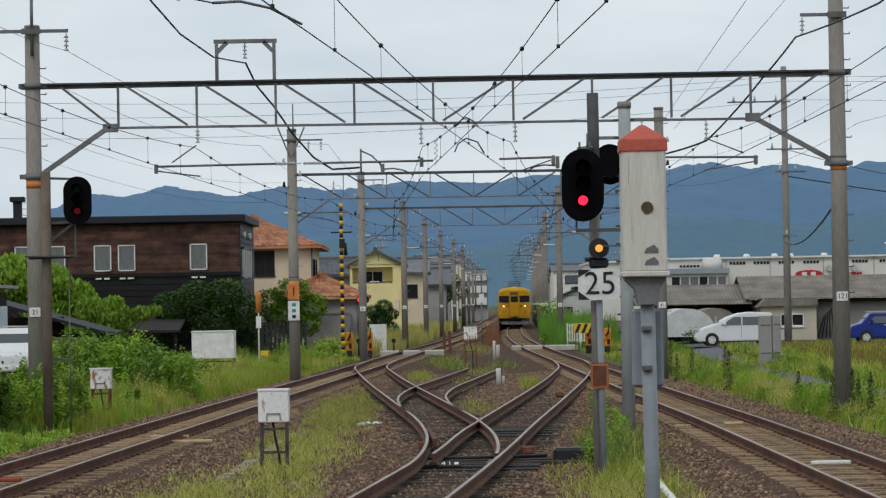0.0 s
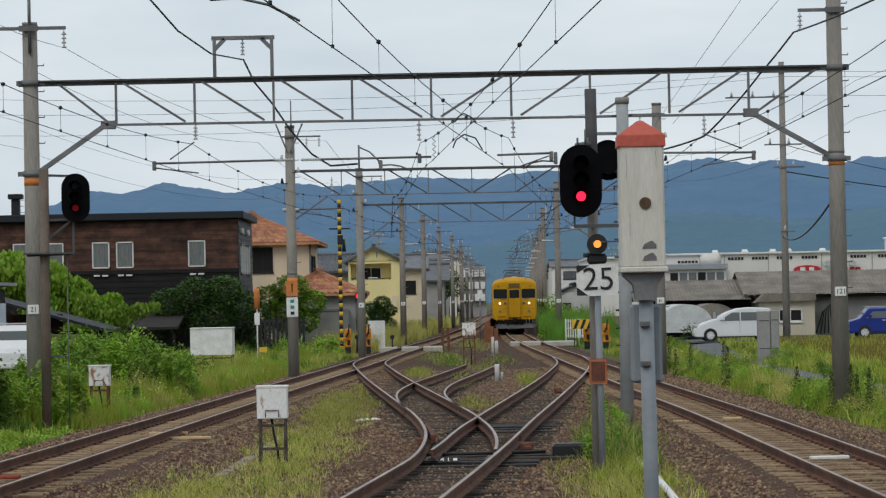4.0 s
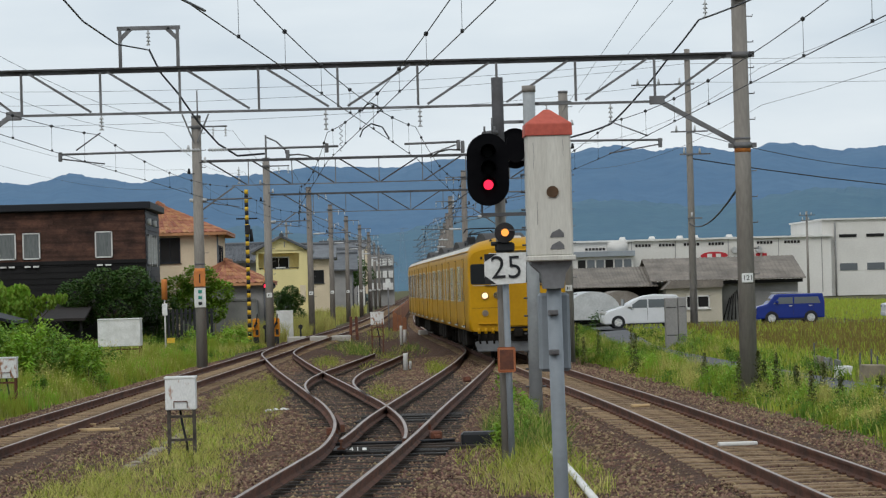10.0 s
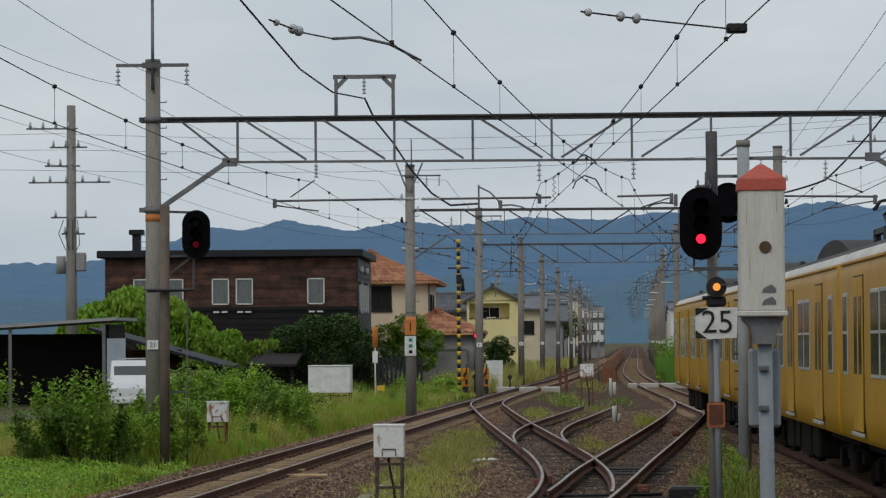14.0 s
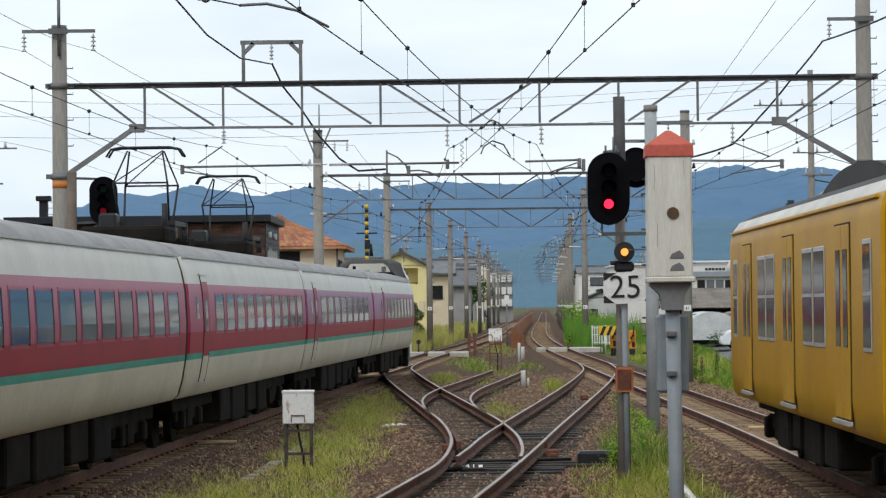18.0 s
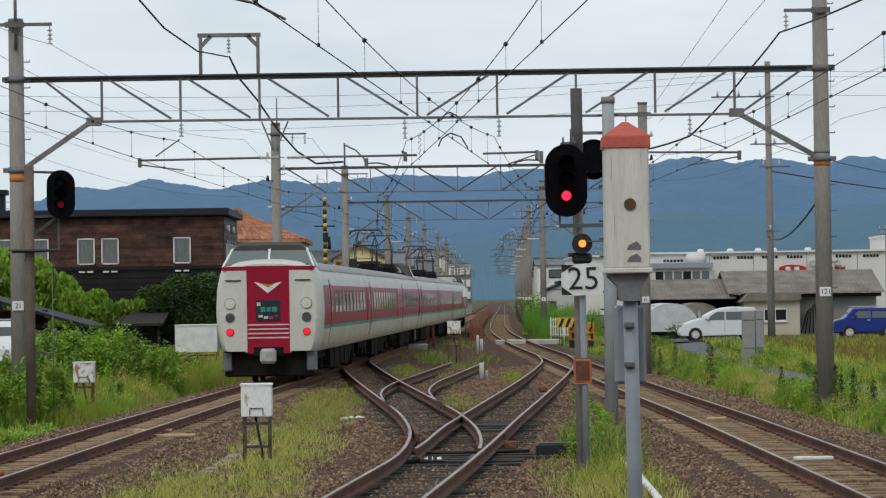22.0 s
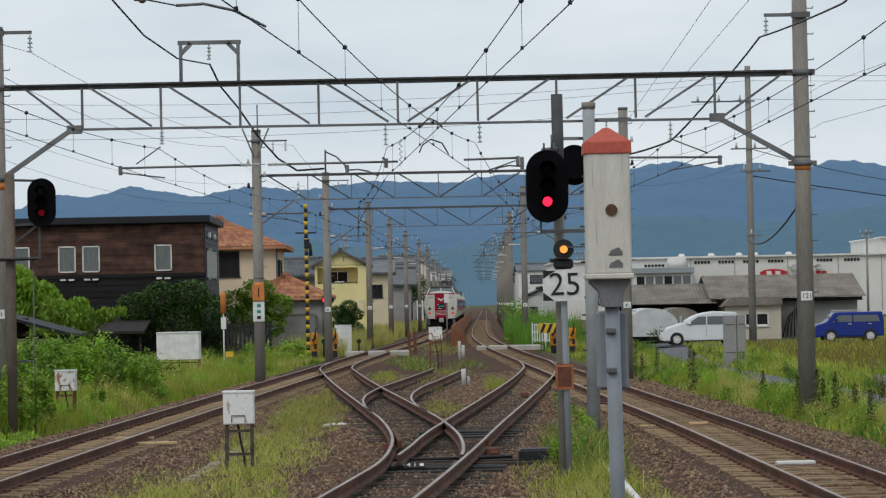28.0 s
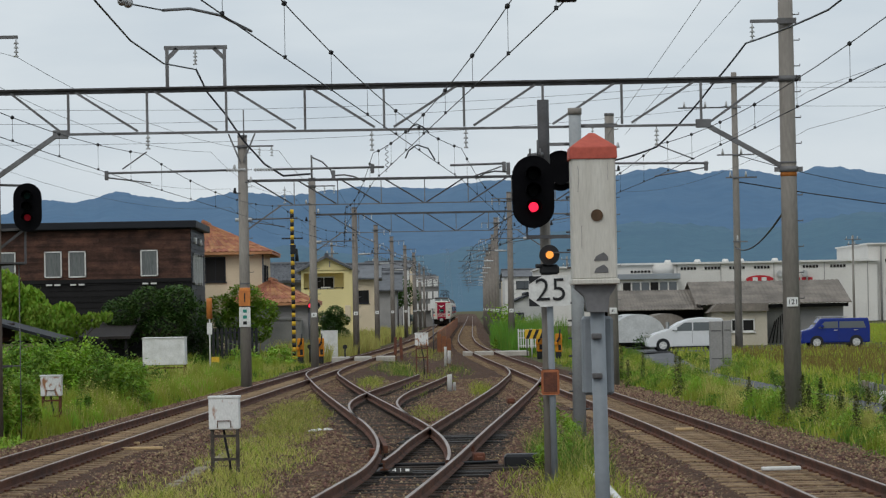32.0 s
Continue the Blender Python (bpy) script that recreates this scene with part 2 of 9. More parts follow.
def rail(line, off, y0, y1, parent, step=1.0, label=""):
    """One rail of a track, beside its middle line by off, between two distances along the yard."""
    n = max(2, int((y1 - y0) / step) + 1)
    ys = np.linspace(y0, y1, n)
    sl = line.slope(ys)
    nx, ny = 1 / np.sqrt(1 + sl * sl), -sl / np.sqrt(1 + sl * sl)
    cx, cy = line.x(ys) + nx * off, ys + ny * off
    k = len(RAIL_PROFILE)
    v = np.zeros((n, k, 3))
    for j, (px, pz) in enumerate(RAIL_PROFILE):
        v[:, j, 0], v[:, j, 1], v[:, j, 2] = cx + nx * px, cy + ny * px, pz
    f, mi = [], []
    for i in range(n - 1):
        for j in range(k):
            a, b = i * k + j, i * k + (j + 1) % k
            f.append((a, b, b + k, a + k))
            mi.append(1 if j == 7 else 0)
    f += [tuple(range(k - 1, -1, -1)), tuple((n - 1) * k + j for j in range(k))]
    mi += [0, 0]
    ob = raw("rail", v.reshape(-1, 3), f, [m_rail, m_head], parent, mi)
    return tagged(ob, label) if label else ob


def sleeper_mesh(half, wide, high, material, name):
    bm = B()
    bx(bm, -half, half, -wide / 2, wide / 2, -high, 0, 0.015)
    me = bpy.data.meshes.new(name)
    bm.to_mesh(me)
    bm.free()
    me.materials.append(material)
    return me


def sleepers(line, y0, y1, pitch, near_to, parent, half, wide, top, material, skew=0.0):
    """Single sleepers up to near_to, and the far ones joined."""
    me = sleeper_mesh(half, wide, 0.16, material, "sleeper")
    rnd = random.Random(int(y0 * 7 + half * 100))
    far = B()
    y = y0
    while y < y1:
        x, a = float(line.x(y)), -math.degrees(math.atan(float(line.slope(y))))
        m = pose(x + rnd.uniform(-0.03, 0.03), y + rnd.uniform(-0.03, 0.03), top + rnd.uniform(-0.012, 0.006), rnd.uniform(-1, 1), rnd.uniform(-0.4, 0.4), a + rnd.uniform(-1, 1) + skew)
        if y < near_to:
            ob = new("sleeper", me)
            ob.parent = parent
            ob.matrix_basis = m
        else:
            g = bmesh.ops.create_cube(far, size=1.0)
            bmesh.ops.transform(far, matrix=m @ Matrix.Translation((0, 0, -0.08)) @ Matrix.Diagonal((half * 2, wide, 0.16, 1)), verts=g["verts"])
        y += pitch
    if len(far.verts):
        tagged(part("far_sleepers", far, material, parent), kind="stuff")
    else:
        far.free()


def track(name, line, y0, y1, label, pieces=(), near=(28, 95)):
    t = thing(name, label=label, category="railway track", kind="structure")
    for off in (-GAUGE / 2 - 0.0325, GAUGE / 2 + 0.0325):
        rail(line, off, y0, y1, t)
    return t


LANE = Line([(-300, 7.0), (10, 9.3), (50, 10.4), (60, 10.65), (75, 10.5), (94, 10.3), (110, 10.35), (130, 11.3), (150, 12.4), (170, 12.8), (300, 13)])


def ground_height(x, y):
    """The lie of the land beside the line: a slight fall off the ballast, then the fields."""
    x, y = np.asarray(x, float), np.asarray(y, float)
    left = MAIN_L.x(np.clip(y, -250, 1400)) - x
    right = x - MAIN_R.x(np.clip(y, -250, 1400))
    z = np.full(np.broadcast(x, y).shape, -0.36)
    z = z + 0.16 * np.clip((left - 3.0) / 3.0, 0, 1) + 0.27 * np.clip((right - 4.0) / 5.0, 0, 1)
    return z


def build_ground():
    xs = np.concatenate([np.array([-3500, -1500, -600, -250, -120, -70]), np.arange(-50, 60.1, 1.0), np.array([80, 130, 260, 600, 1500, 3500])])
    ys = np.concatenate([np.array([-600, -250, -120, -60, -20]), np.arange(0, 260, 2.0), np.arange(260, 520, 20.0), np.array([560, 700, 1000, 1500, 2500, 4300])])
    X, Y = np.meshgrid(xs, ys)
    Z = ground_height(X, Y)
    rng = np.random.RandomState(3)
    Z = Z + rng.uniform(-0.03, 0.03, Z.shape) * ((np.abs(X) < 60) & (Y < 260))
    n, k = len(ys), len(xs)
    i = (np.arange(n - 1)[:, None] * k + np.arange(k - 1)[None, :]).ravel()
    f = np.stack([i, i + 1, i + 1 + k, i + k], 1)
    g = raw("ground", np.stack([X, Y, Z], -1).reshape(-1, 3), f, m_soil, smooth=True)
    tagged(g, "weedy green ground spreading out around the railway line", "ground", kind="structure")
    # the bed of crushed stone that carries all the tracks
    ys = np.concatenate([np.arange(-40, 24, 4.0), np.arange(24, 70, 0.35), np.arange(70, 150, 0.8), np.arange(150, 420, 4.0), np.arange(420, 1400, 40.0)])
    u = np.linspace(0, 1, 46)
    L = MAIN_L.x(ys) - 2.45
    R = MAIN_R.x(ys) + 2.5
    X = L[:, None] + (R - L)[:, None] * u[None, :]
    Y = np.repeat(ys[:, None], len(u), 1)
    Z = np.full(X.shape, -0.21)
    edge = np.minimum(u, 1 - u)[None, :] * (R - L)[:, None]
    Z = Z - 0.28 * np.clip(1 - edge / 0.7, 0, 1)
    mid = np.minimum(X - MAIN_L.x(Y), MAIN_R.x(Y) - X)
    Z = Z - 0.05 * np.clip((mid - 1.5) / 0.8, 0, 1)
    on_main = (np.abs(X - MAIN_L.x(Y)) < 1.15) | (np.abs(X - MAIN_R.x(Y)) < 1.15)
    Z = np.where(on_main, -0.168, Z)
    Z = Z + rng.uniform(-0.022, 0.022, Z.shape) * (Y < 160) * np.where(on_main, 0.35, 1.0)
    n, k = X.shape
    i = (np.arange(n - 1)[:, None] * k + np.arange(k - 1)[None, :]).ravel()
    f = np.stack([i, i + 1, i + 1 + k, i + k], 1)
    b = raw("ballast_bed", np.stack([X, Y, Z], -1).reshape(-1, 3), f, m_ballast)
    tagged(b, "rust-brown crushed stone ballast bed under the tracks", "ballast", kind="structure")


build_ground()
T_L = track("railway_track", MAIN_L, -160, 900, "main line track of rusty rails on concrete sleepers")
T_R = track("railway_track", MAIN_R, -160, 900, "main line track with bright railheads on concrete sleepers")
# the points: the outer rail swings into the crossover, and the straight rail begins as an open blade
STOCK = Line([(y, float(BAY.x(y))) for y in (12, 20, 28, 36, 40, 43.2)] + [(y, float(CROSS.x(y))) for y in (48.5, 52, 56, 60, 67, 76, 85, 93, 101, 112, 121, 130)])
BLADE = Line([(45.8, float(BAY.x(45.8)) + 0.1), (48.5, float(BAY.x(48.5)) + 0.075), (51, float(BAY.x(51)) + 0.03)] + [(y, float(BAY.x(y))) for y in (54, 58, 64, 72, 84, 95, 107, 118)])


def track_of(label, left, right):
    """A track whose two rails follow lines and stretches of their own: (line, y0, y1)."""
    t = thing("railway_track", label=label, category="railway track", kind="structure")
    rail(left[0], -GAUGE / 2 - 0.0325, left[1], left[2], t)
    rail(right[0], GAUGE / 2 + 0.0325, right[1], right[2], t)
    return t


T_M = track_of("middle track on dark oiled timber sleepers leading to the points", (BLADE, 45.8, 117), (BAY, 14, 117))
T_C = track_of("crossover track curving between the middle and main lines", (STOCK, 14, 129), (CROSS, 45.6, 129))
T_S = track("railway_track", SPUR, 64, 106, "short overgrown safety siding with rusty rails")

# ---- overhead line ----
m_steel = mat("galvanised_steel", (0.20, 0.20, 0.205), (0.11, 0.105, 0.105), rough=0.6, metal=0.35, scale=1.5, fine=30, bump=0.05)
m_dark_steel = mat("weathered_steel", (0.10, 0.10, 0.105), (0.06, 0.055, 0.055), rough=0.7, metal=0.3, scale=1.5, fine=30, bump=0.05)
m_concrete = mat("spun_concrete_pole", (0.275, 0.252, 0.225), (0.195, 0.178, 0.158), rough=0.92, scale=1.2, fine=18, bump=0.1, vary=0.14, stretch=(1, 1, 0.25))
m_wire = mat("oxidised_copper_wire", (0.045, 0.05, 0.055), (0.03, 0.03, 0.035), rough=0.6, metal=0.4, scale=3, fine=20, bump=0.0)
m_porcelain = mat("grey_porcelain", (0.52, 0.53, 0.53), (0.36, 0.36, 0.36), rough=0.3, scale=6, fine=30, bump=0.02)
m_orange = mat("orange_band", (0.62, 0.22, 0.05), (0.5, 0.17, 0.05), rough=0.6, scale=4, fine=25, bump=0.03)
m_white_plate = mat("white_enamel_plate", (0.74, 0.74, 0.72), (0.6, 0.6, 0.57), rough=0.45, scale=4, fine=25, bump=0.02)
m_black = mat("black_paint", (0.012, 0.013, 0.015), (0.02, 0.02, 0.022), rough=0.5, scale=4, fine=25, bump=0.03)


def insulator(parent, x, y, z0, z1, r=0.055, n=4):
    """A hanging string of porcelain sheds between two heights."""
    bm = B()
    tube(bm, [(x, y, z0), (x, y, z1)], 0.014, 6)
    for i in range(n):
        z = z0 + (z1 - z0) * (i + 0.7) / n
        tube(bm, [(x, y, z + 0.02), (x, y, z - 0.03)], r * 0.35, 10, r)
    return part("insulator", bm, m_porcelain, parent)


def insulator_along(parent, a, b, r=0.05, n=7):
    bm = B()
    a, b = Vector(a), Vector(b)
    tube(bm, [a, b], 0.015, 6)
    for i in range(n):
        c = a.lerp(b, (i + 0.5) / n)
        d = (b - a).normalized() * 0.025
        tube(bm, [c - d, c + d], r, 10, r * 0.4)
    return part("insulator", bm, m_porcelain, parent)


def lettering(parent, body, size, at, material, turn=(90, 0, 0)):
    """Figures as a thin mesh on a plate, facing -y unless turned."""
    cu = bpy.data.curves.new("figure", "FONT")
    cu.body, cu.size, cu.align_x, cu.align_y, cu.extrude = body, size, "CENTER", "CENTER", 0.002
    tmp = new("figure_outline", cu)
    me = bpy.data.meshes.new_from_object(tmp)
    bpy.data.objects.remove(tmp)
    me.materials.clear()
    me.materials.append(material)
    fg = new("figure", me)
    fg.parent = parent
    fg.matrix_basis = pose(*at, *turn)
    return fg


def mast(name, x, y, zb, zt, r0, r1, label, steps=True, band=0.0, plate=0.0, group="overhead line masts", material=None, mark=""):
    """A round tapered concrete pole with climbing pegs and its painted bands."""
    t = thing(name, x, y, zb, label=label, category="mast", group=group)
    bm = B()
    tube(bm, [(0, 0, -0.4), (0, 0, zt - zb)], r0, 18, r1)
    part("shaft", bm, material or m_concrete, t)
    bm = B()
    tube(bm, [(0, 0, zt - zb - 0.06), (0, 0, zt - zb + 0.02)], r1 * 1.06, 14)
    part("cap", bm, m_steel, t)
    if steps:
        z = 2.2
        side = 1
        while z < zt - zb - 0.5:
            bm = B()
            tube(bm, [(side * r1, 0, z), (side * (r1 + 0.13), 0, z), (side * (r1 + 0.13), 0, z + 0.04)], 0.012, 6)
            part("climbing_peg", bm, m_steel, t)
            z += 0.55
    if band:
        for dz in (0, 0.27):
            bm = B()
            rr = r0 + (r1 - r0) * (band + 0.0) / (zt - zb) + 0.004
            tube(bm, [(0, 0, band + dz), (0, 0, band + dz + (0.16 if dz == 0 else 0.05))], rr, 18)
            part("painted_band", bm, m_orange if dz == 0 else m_steel, t)
    if plate:
        rr = r0 + 0.012
        bm = B()
        bx(bm, -0.12, 0.12, -rr - 0.012, -rr + 0.01, plate, plate + 0.2, 0.01)
        pl = part("number_plate", bm, m_white_plate, t)
        if mark:
            lettering(pl, mark, 0.15, (0.01, -rr - 0.014, plate + 0.1), m_black)
        else:
            bm = B()
            bx(bm, -0.05, -0.015, -rr - 0.016, -rr - 0.01, plate + 0.06, plate + 0.14)
            bx(bm, 0.015, 0.03, -rr - 0.016, -rr - 0.01, plate + 0.06, plate + 0.14)
            part("plate_marking", bm, m_black, pl)
    return t


def portal_one():
    """The near portal: two masts and a lattice beam across all tracks."""
    y = 66.0
    mast("overhead_line_mast", -8.64, y, -0.35, 8.25, 0.185, 0.155, "tall grey concrete mast with climbing pegs, standing in weeds", band=5.15, plate=2.42, mark="21")
    mast("overhead_line_mast", 8.46, y, 0.1, 9.6, 0.19, 0.155, "tall grey concrete mast with an orange band, beside the lane", band=4.8, plate=2.02, mark="121")
    t = thing("portal_beam", 0, y, 0, label="grey steel lattice portal beam carried by two concrete masts", category="portal beam")
    bm = B()
    bar(bm, (-8.9, 0, 7.01), (8.75, 0, 7.03), 0.16, 0.035)
    bar(bm, (-8.9, 0, 6.95), (8.75, 0, 6.97), 0.02, 0.09)
    part("top_chord", bm, m_dark_steel, t)
    bm = B()
    bar(bm, (-7.1, 0, 6.06), (6.72, 0, 6.03), 0.09, 0.05)
    part("bottom_chord", bm, m_steel, t)
    xs = [-6.83, -5.16, -3.48, -1.81, -0.13, 1.57, 3.25, 4.93, 6.62]
    for x in xs:
        bm = B()
        bar(bm, (x, 0, 6.08), (x, 0, 6.95), 0.05, 0.075)
        part("strut", bm, m_steel, t)
    ends = [-8.2] + xs[:5]
    for a, b in zip(ends, xs[:5]):
        bm = B()
        bar(bm, (a + 0.15, 0, 6.95), (b - 0.2 if b > -6 else b - 0.15, 0, 6.1), 0.05, 0.05)
        part("diagonal", bm, m_steel, t)
    for a, b in zip(xs[4:], xs[5:] + [8.2]):
        bm = B()
        bar(bm, (a + 0.2, 0, 6.1), (b - 0.15, 0, 6.95), 0.05, 0.05)
        part("diagonal", bm, m_steel, t)
    for a, b in (((-8.5, 0, 5.08), (-7.06, 0, 6.06)), ((8.35, 0, 5.1), (6.72, 0, 6.03))):
        bm = B()
        bar(bm, a, b, 0.1, 0.1)
        part("knee_brace", bm, m_steel, t)
    for x in (-7.0, 6.66):
        bm = B()
        bx(bm, x - 0.16, x + 0.16, -0.06, 0.06, 5.97, 6.15, 0.01)
        part("gusset", bm, m_steel, t)
    for x, z in ((-8.64, 5.05), (8.46, 5.05), (-8.64, 6.98), (8.46, 6.98)):
        bm = B()
        tube(bm, [(x, 0, z - 0.06), (x, 0, z + 0.06)], 0.2, 16)
        bx(bm, x - 0.3, x + 0.3, -0.04, 0.04, z - 0.05, z + 0.05)
        part("clamp", bm, m_steel, t)
    # the raised frame that holds a feeder
    for a, b in (((-4.72, 0, 7.03), (-4.72, 0, 7.86)), ((-3.5, 0, 7.03), (-3.5, 0, 7.86)), ((-4.78, 0, 7.86), (-3.44, 0, 7.86)), ((-4.72, 0, 7.62), (-4.5, 0, 7.84)), ((-3.5, 0, 7.62), (-3.72, 0, 7.84))):
        bm = B()
        bar(bm, a, b, 0.07, 0.085)
        part("feeder_frame", bm, m_steel, t)
    insulator(t, -4.12, 0, 7.82, 7.5, 0.05, 4)
    # pull-off arms with their insulators
    for x, z0, z1 in ((-5.15, 6.03, 5.72), (-0.40, 6.03, 5.6), (1.60, 6.03, 5.62), (5.66, 6.0, 5.62)):
        insulator(t, x, -0.02, z0, z1)
    for a, b, n in (((-6.04, -0.03, 5.22), (-3.5, -0.03, 5.24), 6), ((-2.5, -0.03, 5.24), (-0.15, -0.03, 5.25), 5), ((1.25, -0.03, 5.26), (2.4, -0.03, 5.28), 0), ((4.75, -0.03, 5.24), (6.75, -0.03, 5.21), 0)):
        bm = B()
        tube(bm, [a, b], 0.024, 8)
        part("pull_off_arm", bm, m_steel, t)
        if n:
            e = a if a[0] < -2.4 and a[0] > -3 else b
            s = -1 if e is a else 1
            insulator_along(t, e, (e[0] + s * 0.42, e[1], e[2]), 0.045, 7)
    for x, z in ((-6.04, 5.2), (-0.4, 5.25), (2.4, 5.25), (6.7, 5.18)):
        bm = B()
        bx(bm, x - 0.04, x + 0.04, -0.06, 0.02, z - 0.13, z + 0.07, 0.01)
        part("arm_bracket", bm, m_steel, t)
    for a, b in (((-6.0, -0.04, 5.12), (-5.1, -0.04, 5.0)), ((-5.7, -0.04, 5.3), (-5.18, -0.04, 5.66)), ((2.35, -0.04, 5.22), (1.7, -0.04, 5.0)), ((6.7, -0.04, 5.12), (5.6, -0.04, 4.95)), ((5.66, -0.04, 5.62), (6.45, -0.04, 5.3))):
        bm = B()
        tube(bm, [a, b], 0.015, 6)
        part("registration_arm", bm, m_steel, t)
    # cross-arms at the tops of the masts
    for x, z, a, b in ((-8.64, 8.13, -9.4, -7.85), (8.46, 8.2, 7.68, 8.46)):
        c = thing("cross_arm", x, y, z, label="steel cross-arm with hanging insulators on a mast top", category="cross-arm", group="mast cross-arms")
        bm = B()
        bar(bm, (a - x, -0.2, 0), (b - x, -0.2, 0), 0.06, 0.07)
        bx(bm, -0.2, 0.2, -0.24, -0.15, -0.06, 0.06)
        part("arm", bm, m_steel, c)
        for e in ((a, b) if x < 0 else (a,)):
            insulator(c, e - x + (0.04 if e == a else -0.04), -0.2, -0.05, -0.42, 0.06, 4)
    bm = B()
    tube(bm, [(-8.62, y - 0.2, 7.6), (-8.62, y - 0.2, 9.6)], 0.035, 8)
    rod = part("earth_wire_rod", bm, m_steel)
    tagged(rod, "upright steel rod clamped to a concrete mast", "rod")


portal_one()


m_mast_old = mat("weathered_pole_concrete", (0.235, 0.21, 0.185), (0.15, 0.13, 0.115), rough=0.92, scale=1.0, fine=14, bump=0.1, vary=0.2, stretch=(1, 1, 0.3))
m_insul_white = mat("white_glazed_insulator", (0.55, 0.56, 0.57), (0.42, 0.42, 0.42), rough=0.25, scale=6, fine=30, bump=0.0)


def mast_top(x, y, top, s):
    """The cross-arm at a mast head with its hanging insulators and the spike above."""
    c = thing("cross_arm", x, y, top - 0.35, label="steel cross-arm with insulators on a mast top", category="cross-arm", group="mast cross-arms")
    bm = B()
    bar(bm, (-0.25 * s, -0.17, 0), (s * 1.0, -0.17, 0.0), 0.05, 0.05)
    tube(bm, [(0, 0, -0.05), (0, 0, 0.05)], 0.175, 12)
    part("arm", bm, m_steel, c)
    for e in (0.55, 0.95):
        insulator(c, s * e, -0.17, -0.02, -0.32, 0.05, 3)
    for k, dz in enumerate((-0.75, -1.15, -1.5)):
        e = s * (0.26 if k % 2 else -0.26)
        part("pin_bracket", bar(B(), (0, -0.12, dz), (e, -0.12, dz), 0.03, 0.03), m_dark_steel, c)
        part("pin_insulator", tube(B(), [(e, -0.12, dz), (e, -0.12, dz + 0.17)], 0.06, 8, 0.03), m_insul_white if k < 2 else m_black, c)


def portal_far(y, xl, xr, z, tl, tr, mid):
    """A portal farther off: masts and a lattice beam, its diagonals falling towards mid."""
    for x, top, band in ((xl, tl, 3.2), (xr, tr, 0)):
        mast("overhead_line_mast", x, y, -0.35, top, 0.18, 0.15, "grey concrete overhead line mast beside the main line", band=band if y < 110 else 0, plate=2.3)
    t = thing("portal_beam", 0, y, 0, label="slender grey steel portal beam spanning the tracks", category="portal beam", group="far portal beams")
    part("top_chord", bar(B(), (xl, 0, z), (xr, 0, z), 0.1, 0.085), m_dark_steel, t)
    part("bottom_chord", bar(B(), (xl + 1.1, 0, z - 0.8), (xr - 1.1, 0, z - 0.8), 0.03, 0.035), m_steel, t)
    w = 1.4
    for k in range(-6, 7):
        x = mid + k * w
        if not xl + 0.6 < x < xr - 0.6:
            continue
        part("strut", bar(B(), (x, 0, z - 0.8), (x, 0, z), 0.03, 0.03), m_steel, t)
        for s in ((-1, 1) if k == 0 else (math.copysign(1, k),)):
            if xl < x + s * (w - 0.1) < xr:
                part("diagonal", bar(B(), (x + s * 0.05, 0, z - 0.78), (x + s * (w - 0.1), 0, z), 0.04, 0.045), m_dark_steel, t)
    for x, s in ((xl, 1), (xr, -1)):
        part("knee_brace", bar(B(), (x, 0, z - 1.65), (x + s * 1.2, 0, z - 0.82), 0.05, 0.05), m_steel, t)
    for x in (float(MAIN_L.x(y)), float(MAIN_R.x(y))):
        s = -1 if x < (xl + xr) / 2 else 1
        insulator(t, x, 0, z - 0.2, z - 0.75, 0.06, 4)
        part("insulator", tube(B(), [(x + s * 1.6, 0, 5.2), (x + s * 1.05, 0, 5.205)], 0.055, 8), m_insul_white, t)
        bm = B()
        tube(bm, [(x + s * 1.6, 0, 5.2), (x - s * 0.4, 0, 5.22)], 0.025, 6)
        tube(bm, [(x + s * 1.6, 0, 5.2), (x, 0, 4.95)], 0.015, 6)
        part("pull_off_arm", bm, m_steel, t)
    mast_top(xl, y, tl, 1)
    mast_top(xr, y, tr, -1)


portal_far(100, -4.78, 7.05, 6.44, 7.9, 8.4, 1.06)
portal_far(134, -3.44, 6.6, 6.37, 7.95, 7.6, 2.75)


def bracket_mast(x, y, top, s, line):
    """A single mast with a hinged bracket over its track and a white insulator at the root; s points to the track."""
    mast("overhead_line_mast", x, y, -0.35, top, 0.18, 0.145, "weathered brown-grey concrete mast with a bracket arm", steps=y < 180, plate=2.3, material=m_mast_old)
    d = abs(float(line.x(y)) - x)
    b = thing("bracket_arm", x, y, 0, label="hinged steel bracket arm holding the overhead wires", category="bracket arm", group="mast bracket arms")
    part("insulator", tube(B(), [(s * 0.2, 0, 5.32), (s * 0.85, 0, 5.33)], 0.05, 8), m_insul_white, b)
    part("lower_tube", tube(B(), [(s * 0.85, 0, 5.33), (s * (d + 0.5), 0, 5.36)], 0.026, 6), m_steel, b)
    part("stay_tube", tube(B(), [(s * 0.18, 0, 6.35), (s * d, 0, 5.66), (s * (d + 0.2), 0, 5.38)], 0.02, 6), m_steel, b)
    part("registration_arm", tube(B(), [(s * 1.1, 0, 5.3), (s * d, 0, 4.97)], 0.015, 6), m_steel, b)
    part("wire_hook", tube(B(), [(s * (d - 0.5), 0, 5.36), (s * (d - 0.35), 0, 5.85), (s * (d - 0.2), 0, 5.9), (s * (d - 0.15), 0, 5.6)], 0.015, 6), m_insul_white, b)
    mast_top(x, y, top, s)


